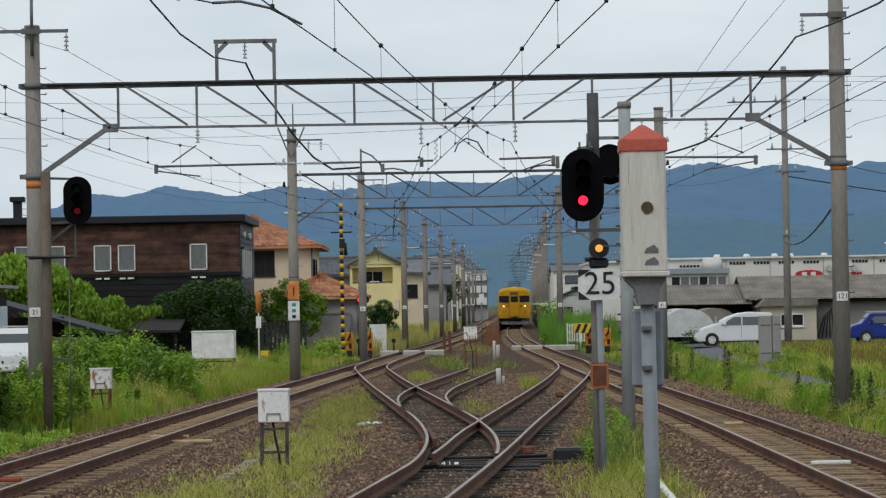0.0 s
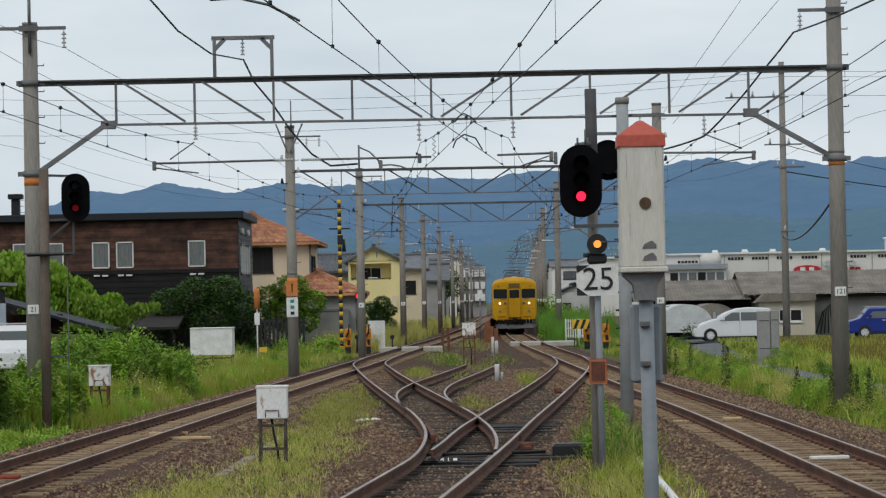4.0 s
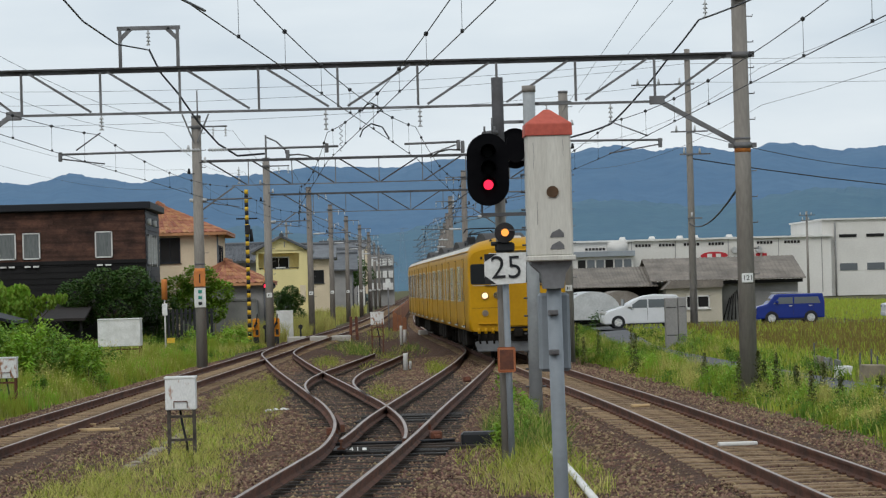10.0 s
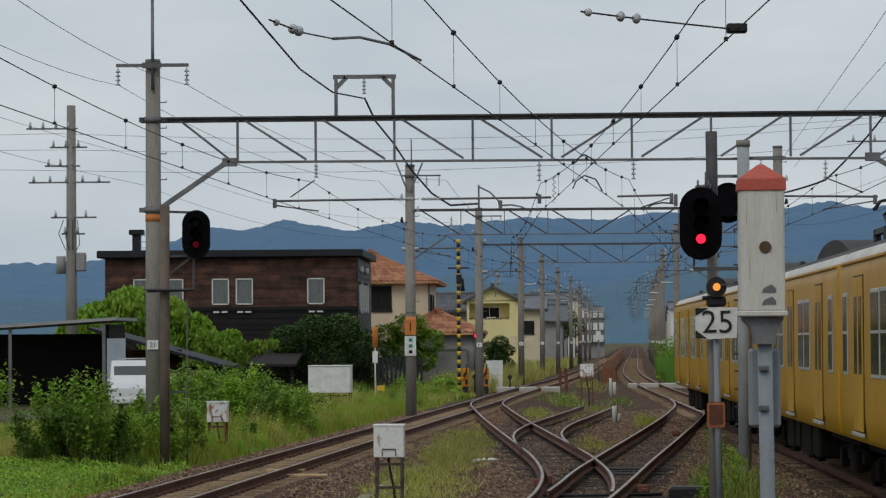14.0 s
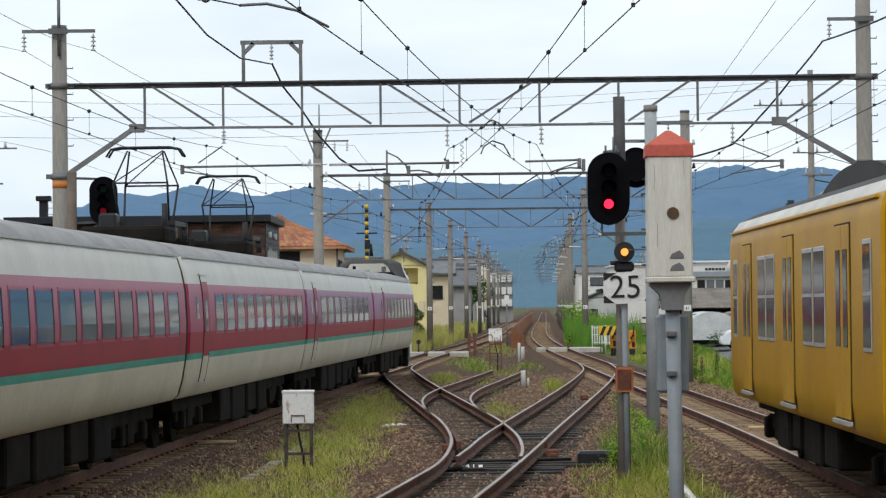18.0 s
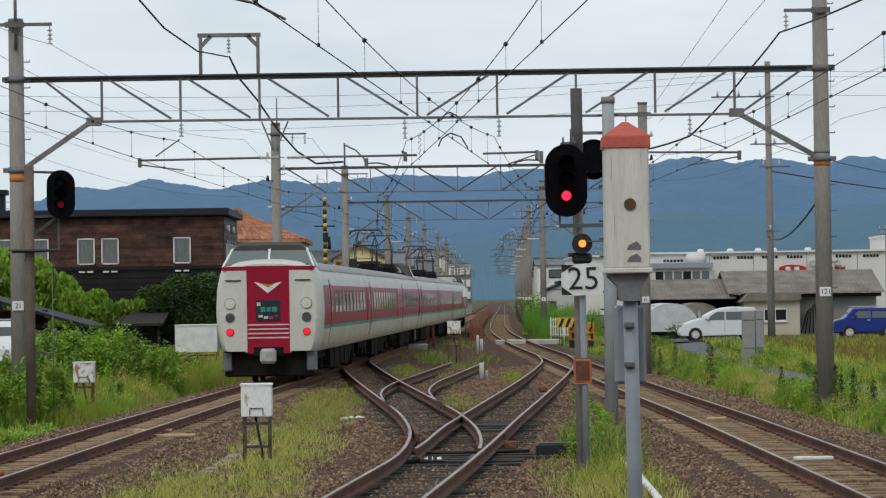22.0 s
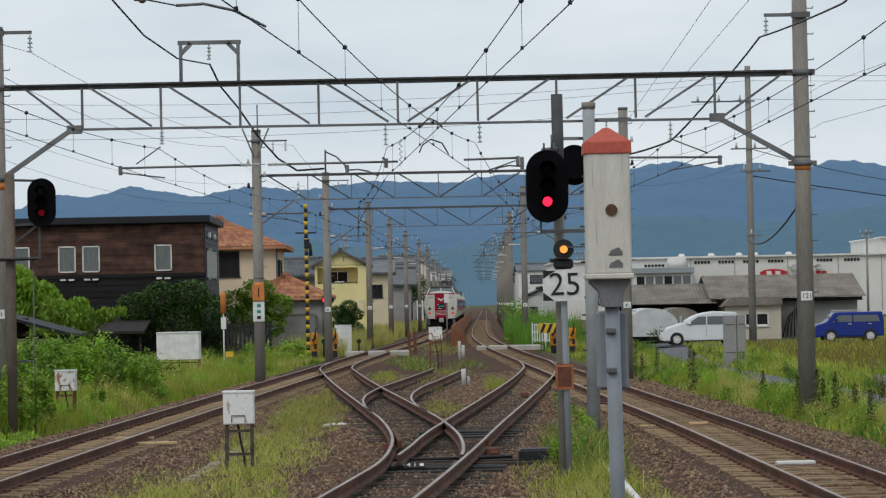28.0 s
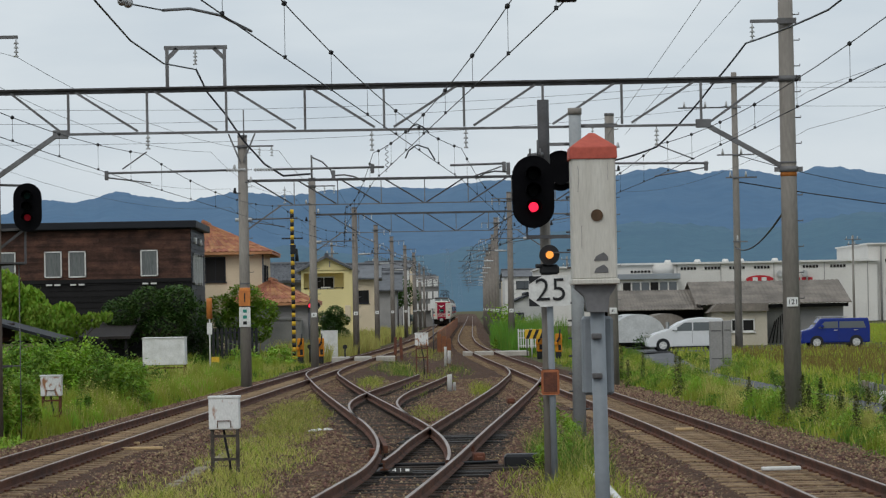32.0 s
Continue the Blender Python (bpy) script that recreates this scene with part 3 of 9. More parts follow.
for x, y in ((-2.1, 171.5), (-1.13, 207.5), (-0.1, 241.5), (1.05, 275.5), (2.05, 311), (2.4, 347), (3.2, 383), (4.1, 420)):
    bracket_mast(x, y, 7.9, 1, MAIN_L)
for x, y, top in ((6.38, 169, 8.5), (6.85, 206, 8.2), (7.75, 241, 7.9), (8.6, 276, 7.9), (9.4, 311, 7.9), (10.3, 347, 7.9), (11.3, 383, 7.9), (12.2, 420, 7.9)):
    bracket_mast(x, y, top, -1, MAIN_R)


def wire(pts, r, name, label, sag=0.0, group="", parent=None, seg=6, n=10):
    """A wire hung through points, with sag between them."""
    path = []
    for a, b in zip(pts, pts[1:]):
        a, b = Vector(a), Vector(b)
        for i in range(n):
            t = i / n
            p = a.lerp(b, t)
            p.z -= sag * 4 * t * (1 - t)
            path.append(p)
    path.append(Vector(pts[-1]))
    bm = B()
    tube(bm, path, r, seg)
    ob = part(name, bm, m_wire, parent, smooth=True)
    return ob if parent else tagged(ob, label, "wire", group)


def catenary(pts, label, contact=4.95, mess=5.62, sag=0.3):
    """Messenger, contact wire, droppers and clamps through points (y, x) at the supports."""
    t = thing("catenary", label=label, category="overhead wire", group="overhead contact lines")
    pc = [(x, y, contact) for y, x in pts]
    pm = [(x, y, mess) for y, x in pts]
    wire(pc, 0.007, "contact_wire", "", 0.0, parent=t)
    wire(pm, 0.007, "messenger_wire", "", sag, parent=t)
    for (a, b, c, d) in zip(pc, pc[1:], pm, pm[1:]):
        if a[1] > 210 or b[1] < 20:
            continue
        k = max(2, int((b[1] - a[1]) / 5))
        for i in range(k):
            u = (i + 0.5) / k
            p = Vector(a).lerp(Vector(b), u)
            q = Vector(c).lerp(Vector(d), u)
            q.z -= sag * 4 * u * (1 - u)
            bm = B()
            tube(bm, [p, q], 0.004, 4)
            part("dropper", bm, m_wire, t)
            bm = B()
            bmesh.ops.create_icosphere(bm, subdivisions=1, radius=0.035, matrix=Matrix.Translation(q))
            part("clamp", bm, m_black, t)
            bm = B()
            bx(bm, p.x - 0.018, p.x + 0.018, p.y - 0.018, p.y + 0.018, p.z - 0.01, p.z + 0.03)
            part("wire_grip", bm, m_black, t)
    return t


FAR = [134, 171, 207, 241, 276, 311, 347, 383, 420, 455, 490, 525, 560]
catenary([(-40, -8.6), (-4, -7.9), (31, -6.56), (66, -5.22), (100, -3.6)] + [(y, float(MAIN_L.x(y)) + 0.2 * (-1) ** i) for i, y in enumerate(FAR)], "contact line with droppers above the main line")
catenary([(-40, 5.6), (-4, 5.7), (31, 5.75), (66, 5.66), (100, 5.0)] + [(y, float(MAIN_R.x(y)) + 0.2 * (-1) ** i) for i, y in enumerate(FAR)], "contact line with droppers above the main line")
catenary([(-4, -4.1), (31, -1.32), (66, 1.5), (100, 3.7), (134, 4.5)], "contact line slanting over the points")
CROSSING_LINE = catenary([(-4, 3.2), (31, 1.42), (66, -0.38), (100, -1.5), (134, -2.1)], "contact line slanting over the points", mess=5.55)
# feeders and other wires along the line
wire([(-9.36, -40, 8.3), (-9.36, 30, 7.7), (-9.36, 66, 7.72), (-5.8, 100, 7.4), (-4.4, 134, 7.4), (-3.2, 169, 7.4), (-1.2, 239, 7.4)], 0.0055, "feeder_wire", "thin dark feeder wire strung between mast tops", 0.5, "feeder wires")
wire([(-7.9, -40, 8.0), (-7.9, 30, 7.75), (-7.9, 66, 7.72), (-3.6, 100, 7.4), (-2.3, 134, 7.4), (-1.2, 169, 7.4)], 0.0055, "feeder_wire", "thin dark feeder wire strung between mast tops", 0.5, "feeder wires")
wire([(-4.14, 66, 7.4), (-4.5, 62, 7.21), (-4.74, 57, 7.24), (-4.76, 52, 7.31), (-4.9, 40, 7.6), (-5.3, 10, 8.9)], 0.017, "feeder_cable", "thick black feeder cable sagging to the portal frame", 0.0, "feeder wires", n=4)
wire([(-4.12, 66.1, 7.42), (-3.89, 66.2, 6.92), (-3.52, 66.2, 6.46), (-3.14, 66.2, 5.88), (-2.7, 66.2, 5.37), (-2.3, 66.2, 5.11), (-1.72, 66.2, 5.14)], 0.022, "feeder_cable", "thick black feeder cable looping from the portal frame to an arm", 0.0, "feeder wires", n=3)
wire([(7.6, 66, 7.75), (7.4, 52, 7.12), (7.9, 30, 7.9), (8.6, 5, 9)], 0.018, "feeder_cable", "thick black feeder cable hung from a mast arm", 0.03, "feeder wires")
wire([(7.6, 66, 7.75), (6.9, 66.3, 6.9), (6.3, 66.4, 6.2), (5.7, 66.5, 5.6), (4.9, 68, 5.4), (4.5, 80, 5.3)], 0.02, "feeder_cable", "thick black jumper cable running down from a mast arm", 0.02, "feeder wires")
for x0, x1, z in ((-9.0, -5.2, 6.2), (8.9, 7.4, 6.7), (8.9, 7.4, 5.9), (-8.9, -5.2, 5.6)):
    wire([(x0 * 1.15, 0, z + 0.3), (x0, 66, z), (x1, 100, z), (x1 - math.copysign(1.2, x1), 134, z), (x1 - math.copysign(1.9, x1), 169, z)], 0.004, "signal_wire", "thin dark wire strung along the masts", 0.4, "line-side wires")


def overhead_details():
    """Jumpers where the slanting lines cross, curved arms, the coiled dropper and the strained line ends."""
    for pts in ([(0.26, 55.6, 4.92), (0.32, 55.6, 5.06), (0.47, 55.6, 5.16), (0.67, 55.6, 5.09), (0.79, 55.6, 4.88)], [(0.31, 55.7, 5.39), (0.38, 55.7, 5.49), (0.47, 55.7, 5.54), (0.59, 55.7, 5.48), (0.69, 55.7, 5.38)]):
        wire(pts, 0.013, "jumper_wire", "", 0.0, parent=CROSSING_LINE, n=3)
    wire([(-0.08 + 0.035 * math.sin(k * 1.57), 60, 5.4 - k * 0.026) for k in range(21)], 0.007, "coiled_dropper", "", 0.0, parent=CROSSING_LINE, n=1)
    t = thing("steady_arm", 0, 66, 0, label="curved steel steady arms held by small brackets on the portal", category="steady arm")
    part("bracket_tube", tube(B(), [(-1.69, 0, 5.53), (-1.69, 0, 5.02)], 0.02, 8), m_steel, t)
    part("curved_tube", tube(B(), [(-1.67, 0, 5.48), (-1.46, 0, 5.38), (-1.28, 0, 5.2), (-1.24, 0, 5.04)], 0.017, 8), m_steel, t)
    part("arm_bracket", bx(B(), -1.27, -1.19, -0.04, 0.04, 5.0, 5.2, 0.01), m_steel, t)
    part("curved_tube", tube(B(), [(-1.19, 0, 5.09), (-1.0, 0, 5.1), (-0.8, 0, 5.06), (-0.58, 0, 4.96)], 0.017, 8), m_steel, t)
    part("curved_tube", tube(B(), [(2.47, 0, 5.1), (2.2, 0, 5.12), (1.99, 0, 5.08), (1.79, 0, 4.96)], 0.017, 8), m_steel, t)
    part("arm_bracket", bx(B(), 2.45, 2.53, -0.04, 0.04, 5.04, 5.3, 0.01), m_steel, t)
    t = thing("knee_bracket", -4.78, 100, 0, label="steel bracket spreading from a mast top under its beam", category="bracket")
    for a, b in (((-0.43, -0.19, 7.96), (-0.07, -0.19, 7.05)), ((0.42, -0.19, 7.96), (0.03, -0.19, 7.05))):
        part("brace", bar(B(), a, b, 0.05, 0.05), m_steel, t)
    part("spike", tube(B(), [(0.06, -0.19, 7.7), (0.06, -0.19, 8.72)], 0.022, 8), m_steel, t)
    t = thing("strain_insulator", label="white bell insulator straining a contact wire end", category="insulator", group="strain insulators")
    a, b = Vector((-2.42, 26.0, 4.92)), Vector((-2.25, 27.3, 4.94))
    d = (b - a).normalized()
    for k, rr in ((0.2, 0.03), (0.7, 0.045), (0.88, 0.045)):
        c = a.lerp(b, k)
        part("bell", tube(B(), [c - d * 0.035, c + d * 0.015], 0.02, 14, rr), m_porcelain, t)
    part("tie_rod", tube(B(), [a, b, (-2.05, 28.3, 4.98)], 0.008, 6), m_wire, t)
    part("bowed_tube", tube(B(), [(-2.05, 28.3, 4.98), (-1.85, 29.0, 5.06), (-1.6, 29.6, 5.05), (-1.34, 30.4, 4.965)], 0.014, 8), m_steel, t)
    t = thing("strain_insulator", label="white bell insulator straining a contact wire end", category="insulator", group="strain insulators")
    a, b = Vector((0.2, 25.7, 4.93)), Vector((0.75, 26.5, 4.94))
    d = (b - a).normalized()
    for k, rr in ((0.1, 0.035), (0.6, 0.045), (0.85, 0.045)):
        c = a.lerp(b, k)
        part("bell", tube(B(), [c - d * 0.035, c + d * 0.015], 0.02, 14, rr), m_porcelain, t)
    part("tie_rod", tube(B(), [a, b, (1.56, 27.5, 4.95)], 0.008, 6), m_wire, t)
    part("wire_grip", bx(B(), 1.5, 1.68, 27.45, 27.6, 4.92, 5.0, 0.01), m_black, t)


overhead_details()

for pts in ([(7.0, 100, 7.72), (5.65, 56, 7.7), (4.0, 5, 7.9)], [(7.55, 100, 7.72), (6.4, 57, 7.7), (5.0, 5, 7.9)]):
    wire(pts, 0.0055, "feeder_wire", "thin grey feeder wire strung from a mast arm", 0.0, "feeder wires")

# ---- trains ----
m_yellow = mat("yellow_train_paint", (0.51, 0.268, 0.006), (0.42, 0.216, 0.006), rough=0.42, scale=0.8, fine=12, bump=0.015, vary=0.06, spec=0.16)
m_yroof = mat("pale_roof_edge", (0.62, 0.60, 0.55), (0.5, 0.48, 0.44), rough=0.6, scale=1.0, fine=14, bump=0.03)
m_roof_dark = mat("sooty_roof", (0.085, 0.08, 0.075), (0.05, 0.047, 0.045), rough=0.85, scale=1.2, fine=20, bump=0.08)
m_bellows = mat("dusty_brown_bellows", (0.06, 0.048, 0.038), (0.03, 0.025, 0.021), rough=0.95, scale=3, fine=25, bump=0.2, spec=0.1)
m_hump = mat("black_roof_unit", (0.045, 0.038, 0.034), (0.028, 0.024, 0.022), rough=0.7, scale=1.2, fine=20, bump=0.05)
m_under = mat("grimy_underframe", (0.020, 0.017, 0.0145), (0.008, 0.007, 0.006), rough=0.97, scale=2, fine=20, bump=0.1, spec=0.06)
m_silver = mat("aluminium_frame", (0.55, 0.55, 0.54), (0.42, 0.42, 0.41), rough=0.4, metal=0.5, scale=3, fine=30, bump=0.02)
m_glass = glass("dark_train_glass", (0.012, 0.013, 0.014), 0.1, 0.2)
m_glass2 = glass("grey_train_glass", (0.045, 0.075, 0.095), 0.06, 0.55)
m_glass3 = glass("tinted_side_glass", (0.03, 0.028, 0.025), 0.09, 0.3)
m_groove = mat("door_seal", (0.03, 0.022, 0.012), (0.02, 0.016, 0.01), rough=0.9, scale=3, fine=20, bump=0.02)
m_lamp_on = mat("lit_headlamp", (0.7, 0.5, 0.3), (0.7, 0.5, 0.3), rough=0.2, scale=3, fine=20, bump=0.0, emit=(1.0, 0.66, 0.34), power=1.5)
m_tail_on = mat("lit_tail_lamp", (0.5, 0.02, 0.02), (0.5, 0.02, 0.02), rough=0.2, scale=3, fine=20, bump=0.0, emit=(1.0, 0.0, 0.02), power=0.8)
m_lens = mat("clear_lens", (0.45, 0.45, 0.42), (0.32, 0.32, 0.3), rough=0.15, metal=0.3, scale=4, fine=20, bump=0.0)
m_plough = mat("grey_snowplough", (0.15, 0.155, 0.16), (0.10, 0.10, 0.102), rough=0.7, scale=2, fine=20, bump=0.06)
m_cream = mat("cream_train_paint", (0.60, 0.585, 0.52), (0.51, 0.495, 0.43), rough=0.4, scale=0.7, fine=10, bump=0.015, vary=0.06)
# lower cream: brake dust and the weaker light down there, both in the colour
m_cream_low = mat("dusty_dimmed_cream_paint", (0.585, 0.53, 0.41), (0.48, 0.43, 0.33), rough=0.5, scale=0.7, fine=10, bump=0.015, vary=0.08)
m_red = mat("crimson_train_paint", (0.33, 0.008, 0.035), (0.25, 0.008, 0.028), rough=0.4, scale=0.8, fine=12, bump=0.01, vary=0.08, spec=0.15)
# crimson as it mirrors the sky: the purple reflection is put into the colour
m_mauve = mat("sky_tinted_mauve_paint", (0.265, 0.065, 0.175), (0.28, 0.05, 0.13), rough=0.32, scale=0.6, fine=10, bump=0.01, vary=0.07)
m_teal = mat("teal_stripe_paint", (0.025, 0.33, 0.245), (0.03, 0.22, 0.17), rough=0.4, scale=1, fine=10, bump=0.01)
m_sroof = mat("silver_roof_paint", (0.30, 0.29, 0.285), (0.2, 0.19, 0.185), rough=0.6, scale=1.0, fine=10, bump=0.03)


m_lampring = mat("tarnished_lamp_ring", (0.30, 0.24, 0.14), (0.2, 0.16, 0.1), rough=0.45, metal=0.4, scale=4, fine=20, bump=0.02)
m_headlens = mat("dark_headlamp_glass", (0.10, 0.105, 0.10), (0.06, 0.062, 0.06), rough=0.15, metal=0.3, scale=6, fine=20, bump=0.0)


def shell(sections, material, name, parent, mats=None, cap0=True, cap1=True, smooth=True):
    """A skin over cross-sections: [(y, [(x, z), ...]), ...], each outline open at the bottom and closed by a floor."""
    v, f, mi = [], [], []
    k = len(sections[0][1])
    for y, o in sections:
        for x, z in o:
            v.append((x, y, z))
    for i in range(len(sections) - 1):
        for j in range(k):
            a, b = i * k + j, i * k + (j + 1) % k
            f.append((a, b, b + k, a + k))
            mi.append(mats[j] if mats else 0)
    if cap0:
        f.append(tuple(range(k - 1, -1, -1)))
        mi.append(0)
    if cap1:
        f.append(tuple((len(sections) - 1) * k + j for j in range(k)))
        mi.append(0)
    ob = raw(name, v, f, material, parent, mi)
    me = ob.data
    bm = B()
    bm.from_mesh(me)
    bmesh.ops.recalc_face_normals(bm, faces=bm.faces)
    bm.to_mesh(me)
    bm.free()
    if smooth:
        me.polygons.foreach_set("use_smooth", [len(p.vertices) == 4 for p in me.polygons])
        me.set_sharp_from_angle(angle=radians(35))
    return ob


def mirror_outline(half):
    """A closed outline from the right half, bottom to top."""
    return [(x, z) for x, z in half] + [(-x, z) for x, z in reversed(half) if x > 1e-6]


def fit_length(t, k):
    """Draw a car out along its length by k before its bogies are put under it."""
    for ob in t.children_recursive:
        if ob.type == "MESH":
            ob.data.transform(Matrix.Diagonal((1, k, 1, 1)))
        else:
            ob.matrix_basis = Matrix.Translation((0, ob.matrix_basis.translation.y * k, 0))


def bogie(parent, y):
    t = B()
    for s in (-1, 1):
        bx(t, s * 0.95 - 0.06, s * 0.95 + 0.06, y - 1.5, y + 1.5, 0.42, 0.62, 0.02)
        bx(t, s * 0.95 - 0.09, s * 0.95 + 0.09, y - 0.3, y + 0.3, 0.3, 0.8, 0.02)
        for e in (-1.05, 1.05):
            bx(t, s * 1.0 - 0.1, s * 1.0 + 0.1, y + e - 0.16, y + e + 0.16, 0.3, 0.6, 0.03)
    bx(t, -0.95, 0.95, y - 0.25, y + 0.25, 0.5, 0.75)
    b = part("bogie", t, m_under, parent)
    for e in (-1.05, 1.05):
        w = B()
        for s in (-1, 1):
            disc(w, (s * 0.56, y + e, 0.43), 0.43, 0.12, "x", 24)
        disc(w, (0, y + e, 0.43), 0.08, 1.1, "x", 10)
        part("wheelset", w, m_under, b)
    return b


Y_HALF = [(0.0, 0.86), (1.36, 0.86), (1.42, 0.93), (1.45, 1.2), (1.45, 3.02), (1.44, 3.12), (1.40, 3.25), (1.30, 3.38), (1.05, 3.5), (0.6, 3.6), (0.0, 3.64)]


def yellow_car(label, front, panto=False):
    """One car of the yellow commuter train, 18.4 m long, its cab end (if any) at -y."""
    L = 9.2
    t = thing("yellow_train_car", label=label, category="train car", group="yellow commuter train")
    o = mirror_outline(Y_HALF)
    mats = [0 if min(z0, z1) < 3.2 else (1 if min(z0, z1) < 3.3 else 2) for (_, z0), (_, z1) in zip(o, o[1:] + o[:1])]
    secs = []

    def shrink(dx, dz):
        return [(x * (1 - dx / 1.45), z if z < 2.9 else z - dz * (z - 2.9) / 0.74) for x, z in o]

    if front:
        secs += [(-L - 0.02, shrink(0.09, 0.3)), (-L + 0.03, shrink(0.045, 0.24)), (-L + 0.12, shrink(0.015, 0.17)), (-L + 0.35, shrink(0, 0.08)), (-L + 0.6, shrink(0, 0.02))]
    else:
        secs += [(-L, shrink(0.03, 0.02)), (-L + 0.04, shrink(0, 0))]
    if front:
        shell(secs + [(-L + 0.75, o)], [m_yellow], "cab_front", t, [0] * len(o))
        secs = [(-L + 0.75, o)]
    secs += [(y, o) for y in np.linspace(-L + 0.9, L - 0.3, 8)]
    secs += [(L - 0.04, shrink(0, 0)), (L, shrink(0.03, 0.02))]
    shell(secs, [m_yellow, m_yroof, m_roof_dark], "body", t, mats)
    # side windows and doors
    doors = (-5.9, 0.1, 6.1)
    wins = (-3.6, -2.3, 2.45, 3.75, 8.1)
    if not front:
        wins = wins + (-8.1,)
    for s in (-1, 1):
        for d in doors:
            bm = B()
            bx(bm, s * 1.450, s * 1.458, d - 0.72, d + 0.72, 1.0, 3.02)
            dr = part("door_recess", bm, m_groove, t)
            for e in (-0.335, 0.335):
                bm = B()
                bx(bm, s * 1.452, s * 1.468, d + e - 0.32, d + e + 0.32, 1.02, 3.0, 0.006)
                lf = part("door", bm, m_yellow, t)
                bm = B()
                bx(bm, s * 1.466, s * 1.474, d + e - 0.2, d + e + 0.2, 1.75, 2.75, 0.004)
                part("door_glass", bm, m_glass3, lf)
            bm = B()
            bx(bm, s * 1.45, s * 1.5, d - 0.75, d + 0.75, 0.96, 1.0)
            part("door_step", bm, m_silver, t)
        for w in wins:
            half = 0.56 if abs(w) < 7 else 0.34
            bm = B()
            bx(bm, s * 1.450, s * 1.466, w - half, w + half, 1.72, 2.82, 0.008)
            fr = part("window_frame", bm, m_silver, t)
            for z0, z1 in ((1.77, 2.27), (2.31, 2.77)):
                bm = B()
                bx(bm, s * 1.46, s * 1.471, w - half + 0.05, w + half - 0.05, z0, z1)
                part("window_glass", bm, m_glass3, fr)
        bm = B()
        bx(bm, s * 1.40, s * 1.452, -L + 0.4, L - 0.1, 3.2, 3.225)
        part("rain_gutter", bm, m_yellow, t)
        # equipment boxes below the floor
        for y0, y1, z0 in ((-3.6, -2.2, 0.36), (-1.8, 0.2, 0.32), (0.6, 1.6, 0.4), (2.2, 3.7, 0.34)):
            bm = B()
            bx(bm, s * 0.75, s * 1.28, y0, y1, z0, 0.86, 0.03)
            part("equipment_box", bm, m_under, t)
    bm = B()
    bx(bm, -1.1, 1.1, -L + 0.6, L - 0.6, 0.7, 0.87)
    part("underframe", bm, m_under, t)
    # roof gear
    y, half = (0.2, 4.6) if not panto else (1.9, 4.0)
    arc = [(half * (k / 8 - 1), 3.5 + 0.38 * (1 - abs(k / 8 - 1) ** 2.4)) for k in range(17)]
    bm = prism(B(), [(-half, 3.4)] + arc + [(half, 3.4)], -0.62, 0.62)
    bmesh.ops.transform(bm, matrix=pose(0, y, 0, 0, 0, 90), verts=bm.verts)
    part("roof_cover", bm, m_hump, t)
    for k in range(3):
        part("roof_louvre_box", bx(B(), -0.55, 0.55, y + half + 0.1 + k * 0.5, y + half + 0.5 + k * 0.5, 3.45, 3.7 - 0.05 * k, 0.04), m_sroof, t)
    for k in range(5):
        part("roof_bushing", tube(B(), [(-0.7, L - 1.6 + k * 0.25, 3.4), (-0.7, L - 1.6 + k * 0.25, 3.66 - 0.04 * k)], 0.05, 8), m_black, t)
    if panto:
        pantograph(t, -6.4, 3.75, False)
    if front:
        yellow_front(t, -L)
    fit_length(t, 0.9)
    for y in (-5.85, 5.85):
        bogie(t, y)
    return t


def pantograph(parent, y, zb, raised=True):
    """A diamond pantograph with its base frame, arms and bow."""
    p = thing("pantograph_base")
    p.name = "pantograph"
    p.parent = parent
    p.matrix_basis = pose(0, y, 0)
    bm = B()
    for s in (-1, 1):
        bx(bm, s * 0.55 - 0.04, s * 0.55 + 0.04, -0.9, 0.9, zb, zb + 0.08)
        bx(bm, -0.6, 0.6, s * 0.8 - 0.05, s * 0.8 + 0.05, zb, zb + 0.08)
    for s in (-1, 1):
        for e in (-0.8, 0.8):
            tube(bm, [(s * 0.55, e, zb - 0.25), (s * 0.55, e, zb)], 0.06, 8)
    part("base_frame", bm, m_black, p)
    zt = 4.97 if raised else zb + 0.5
    zm = (zb + zt) / 2 + 0.05
    for s in (-1, 1):
        for e in (-1, 1):
            part("lower_arm", tube(B(), [(s * 0.42, e * 0.25, zb + 0.08), (s * 0.46, e * 0.72, zm)], 0.02, 6), m_black, p)
            part("upper_arm", tube(B(), [(s * 0.46, e * 0.72, zm), (s * 0.3, e * 0.12, zt - 0.06)], 0.016, 6), m_black, p)
        part("knee_bar", tube(B(), [(-0.46, s * 0.72, zm), (0.46, s * 0.72, zm)], 0.016, 6), m_black, p)
        part("cross_stay", tube(B(), [(-0.46, s * 0.72, zm), (0.3, s * 0.12, zt - 0.06)], 0.011, 5), m_black, p)
        part("bow", tube(B(), [(-0.66, s * 0.14, zt - 0.16), (-0.58, s * 0.14, zt - 0.03), (-0.42, s * 0.14, zt), (0.42, s * 0.14, zt), (0.58, s * 0.14, zt - 0.03), (0.66, s * 0.14, zt - 0.16)], 0.022, 6), m_black, p)
    part("roof_switch", bx(B(), -0.35, 0.35, 0.95, 1.5, zb - 0.2, zb + 0.12, 0.04), m_black, p)
    part("roof_arrester", bx(B(), -0.6, -0.3, -1.5, -1.0, zb - 0.2, zb + 0.2, 0.04), m_black, p)
    part("roof_bushing", tube(B(), [(0.5, -1.4, zb - 0.2), (0.5, -1.4, zb + 0.35)], 0.05, 8), m_black, p)
    return p


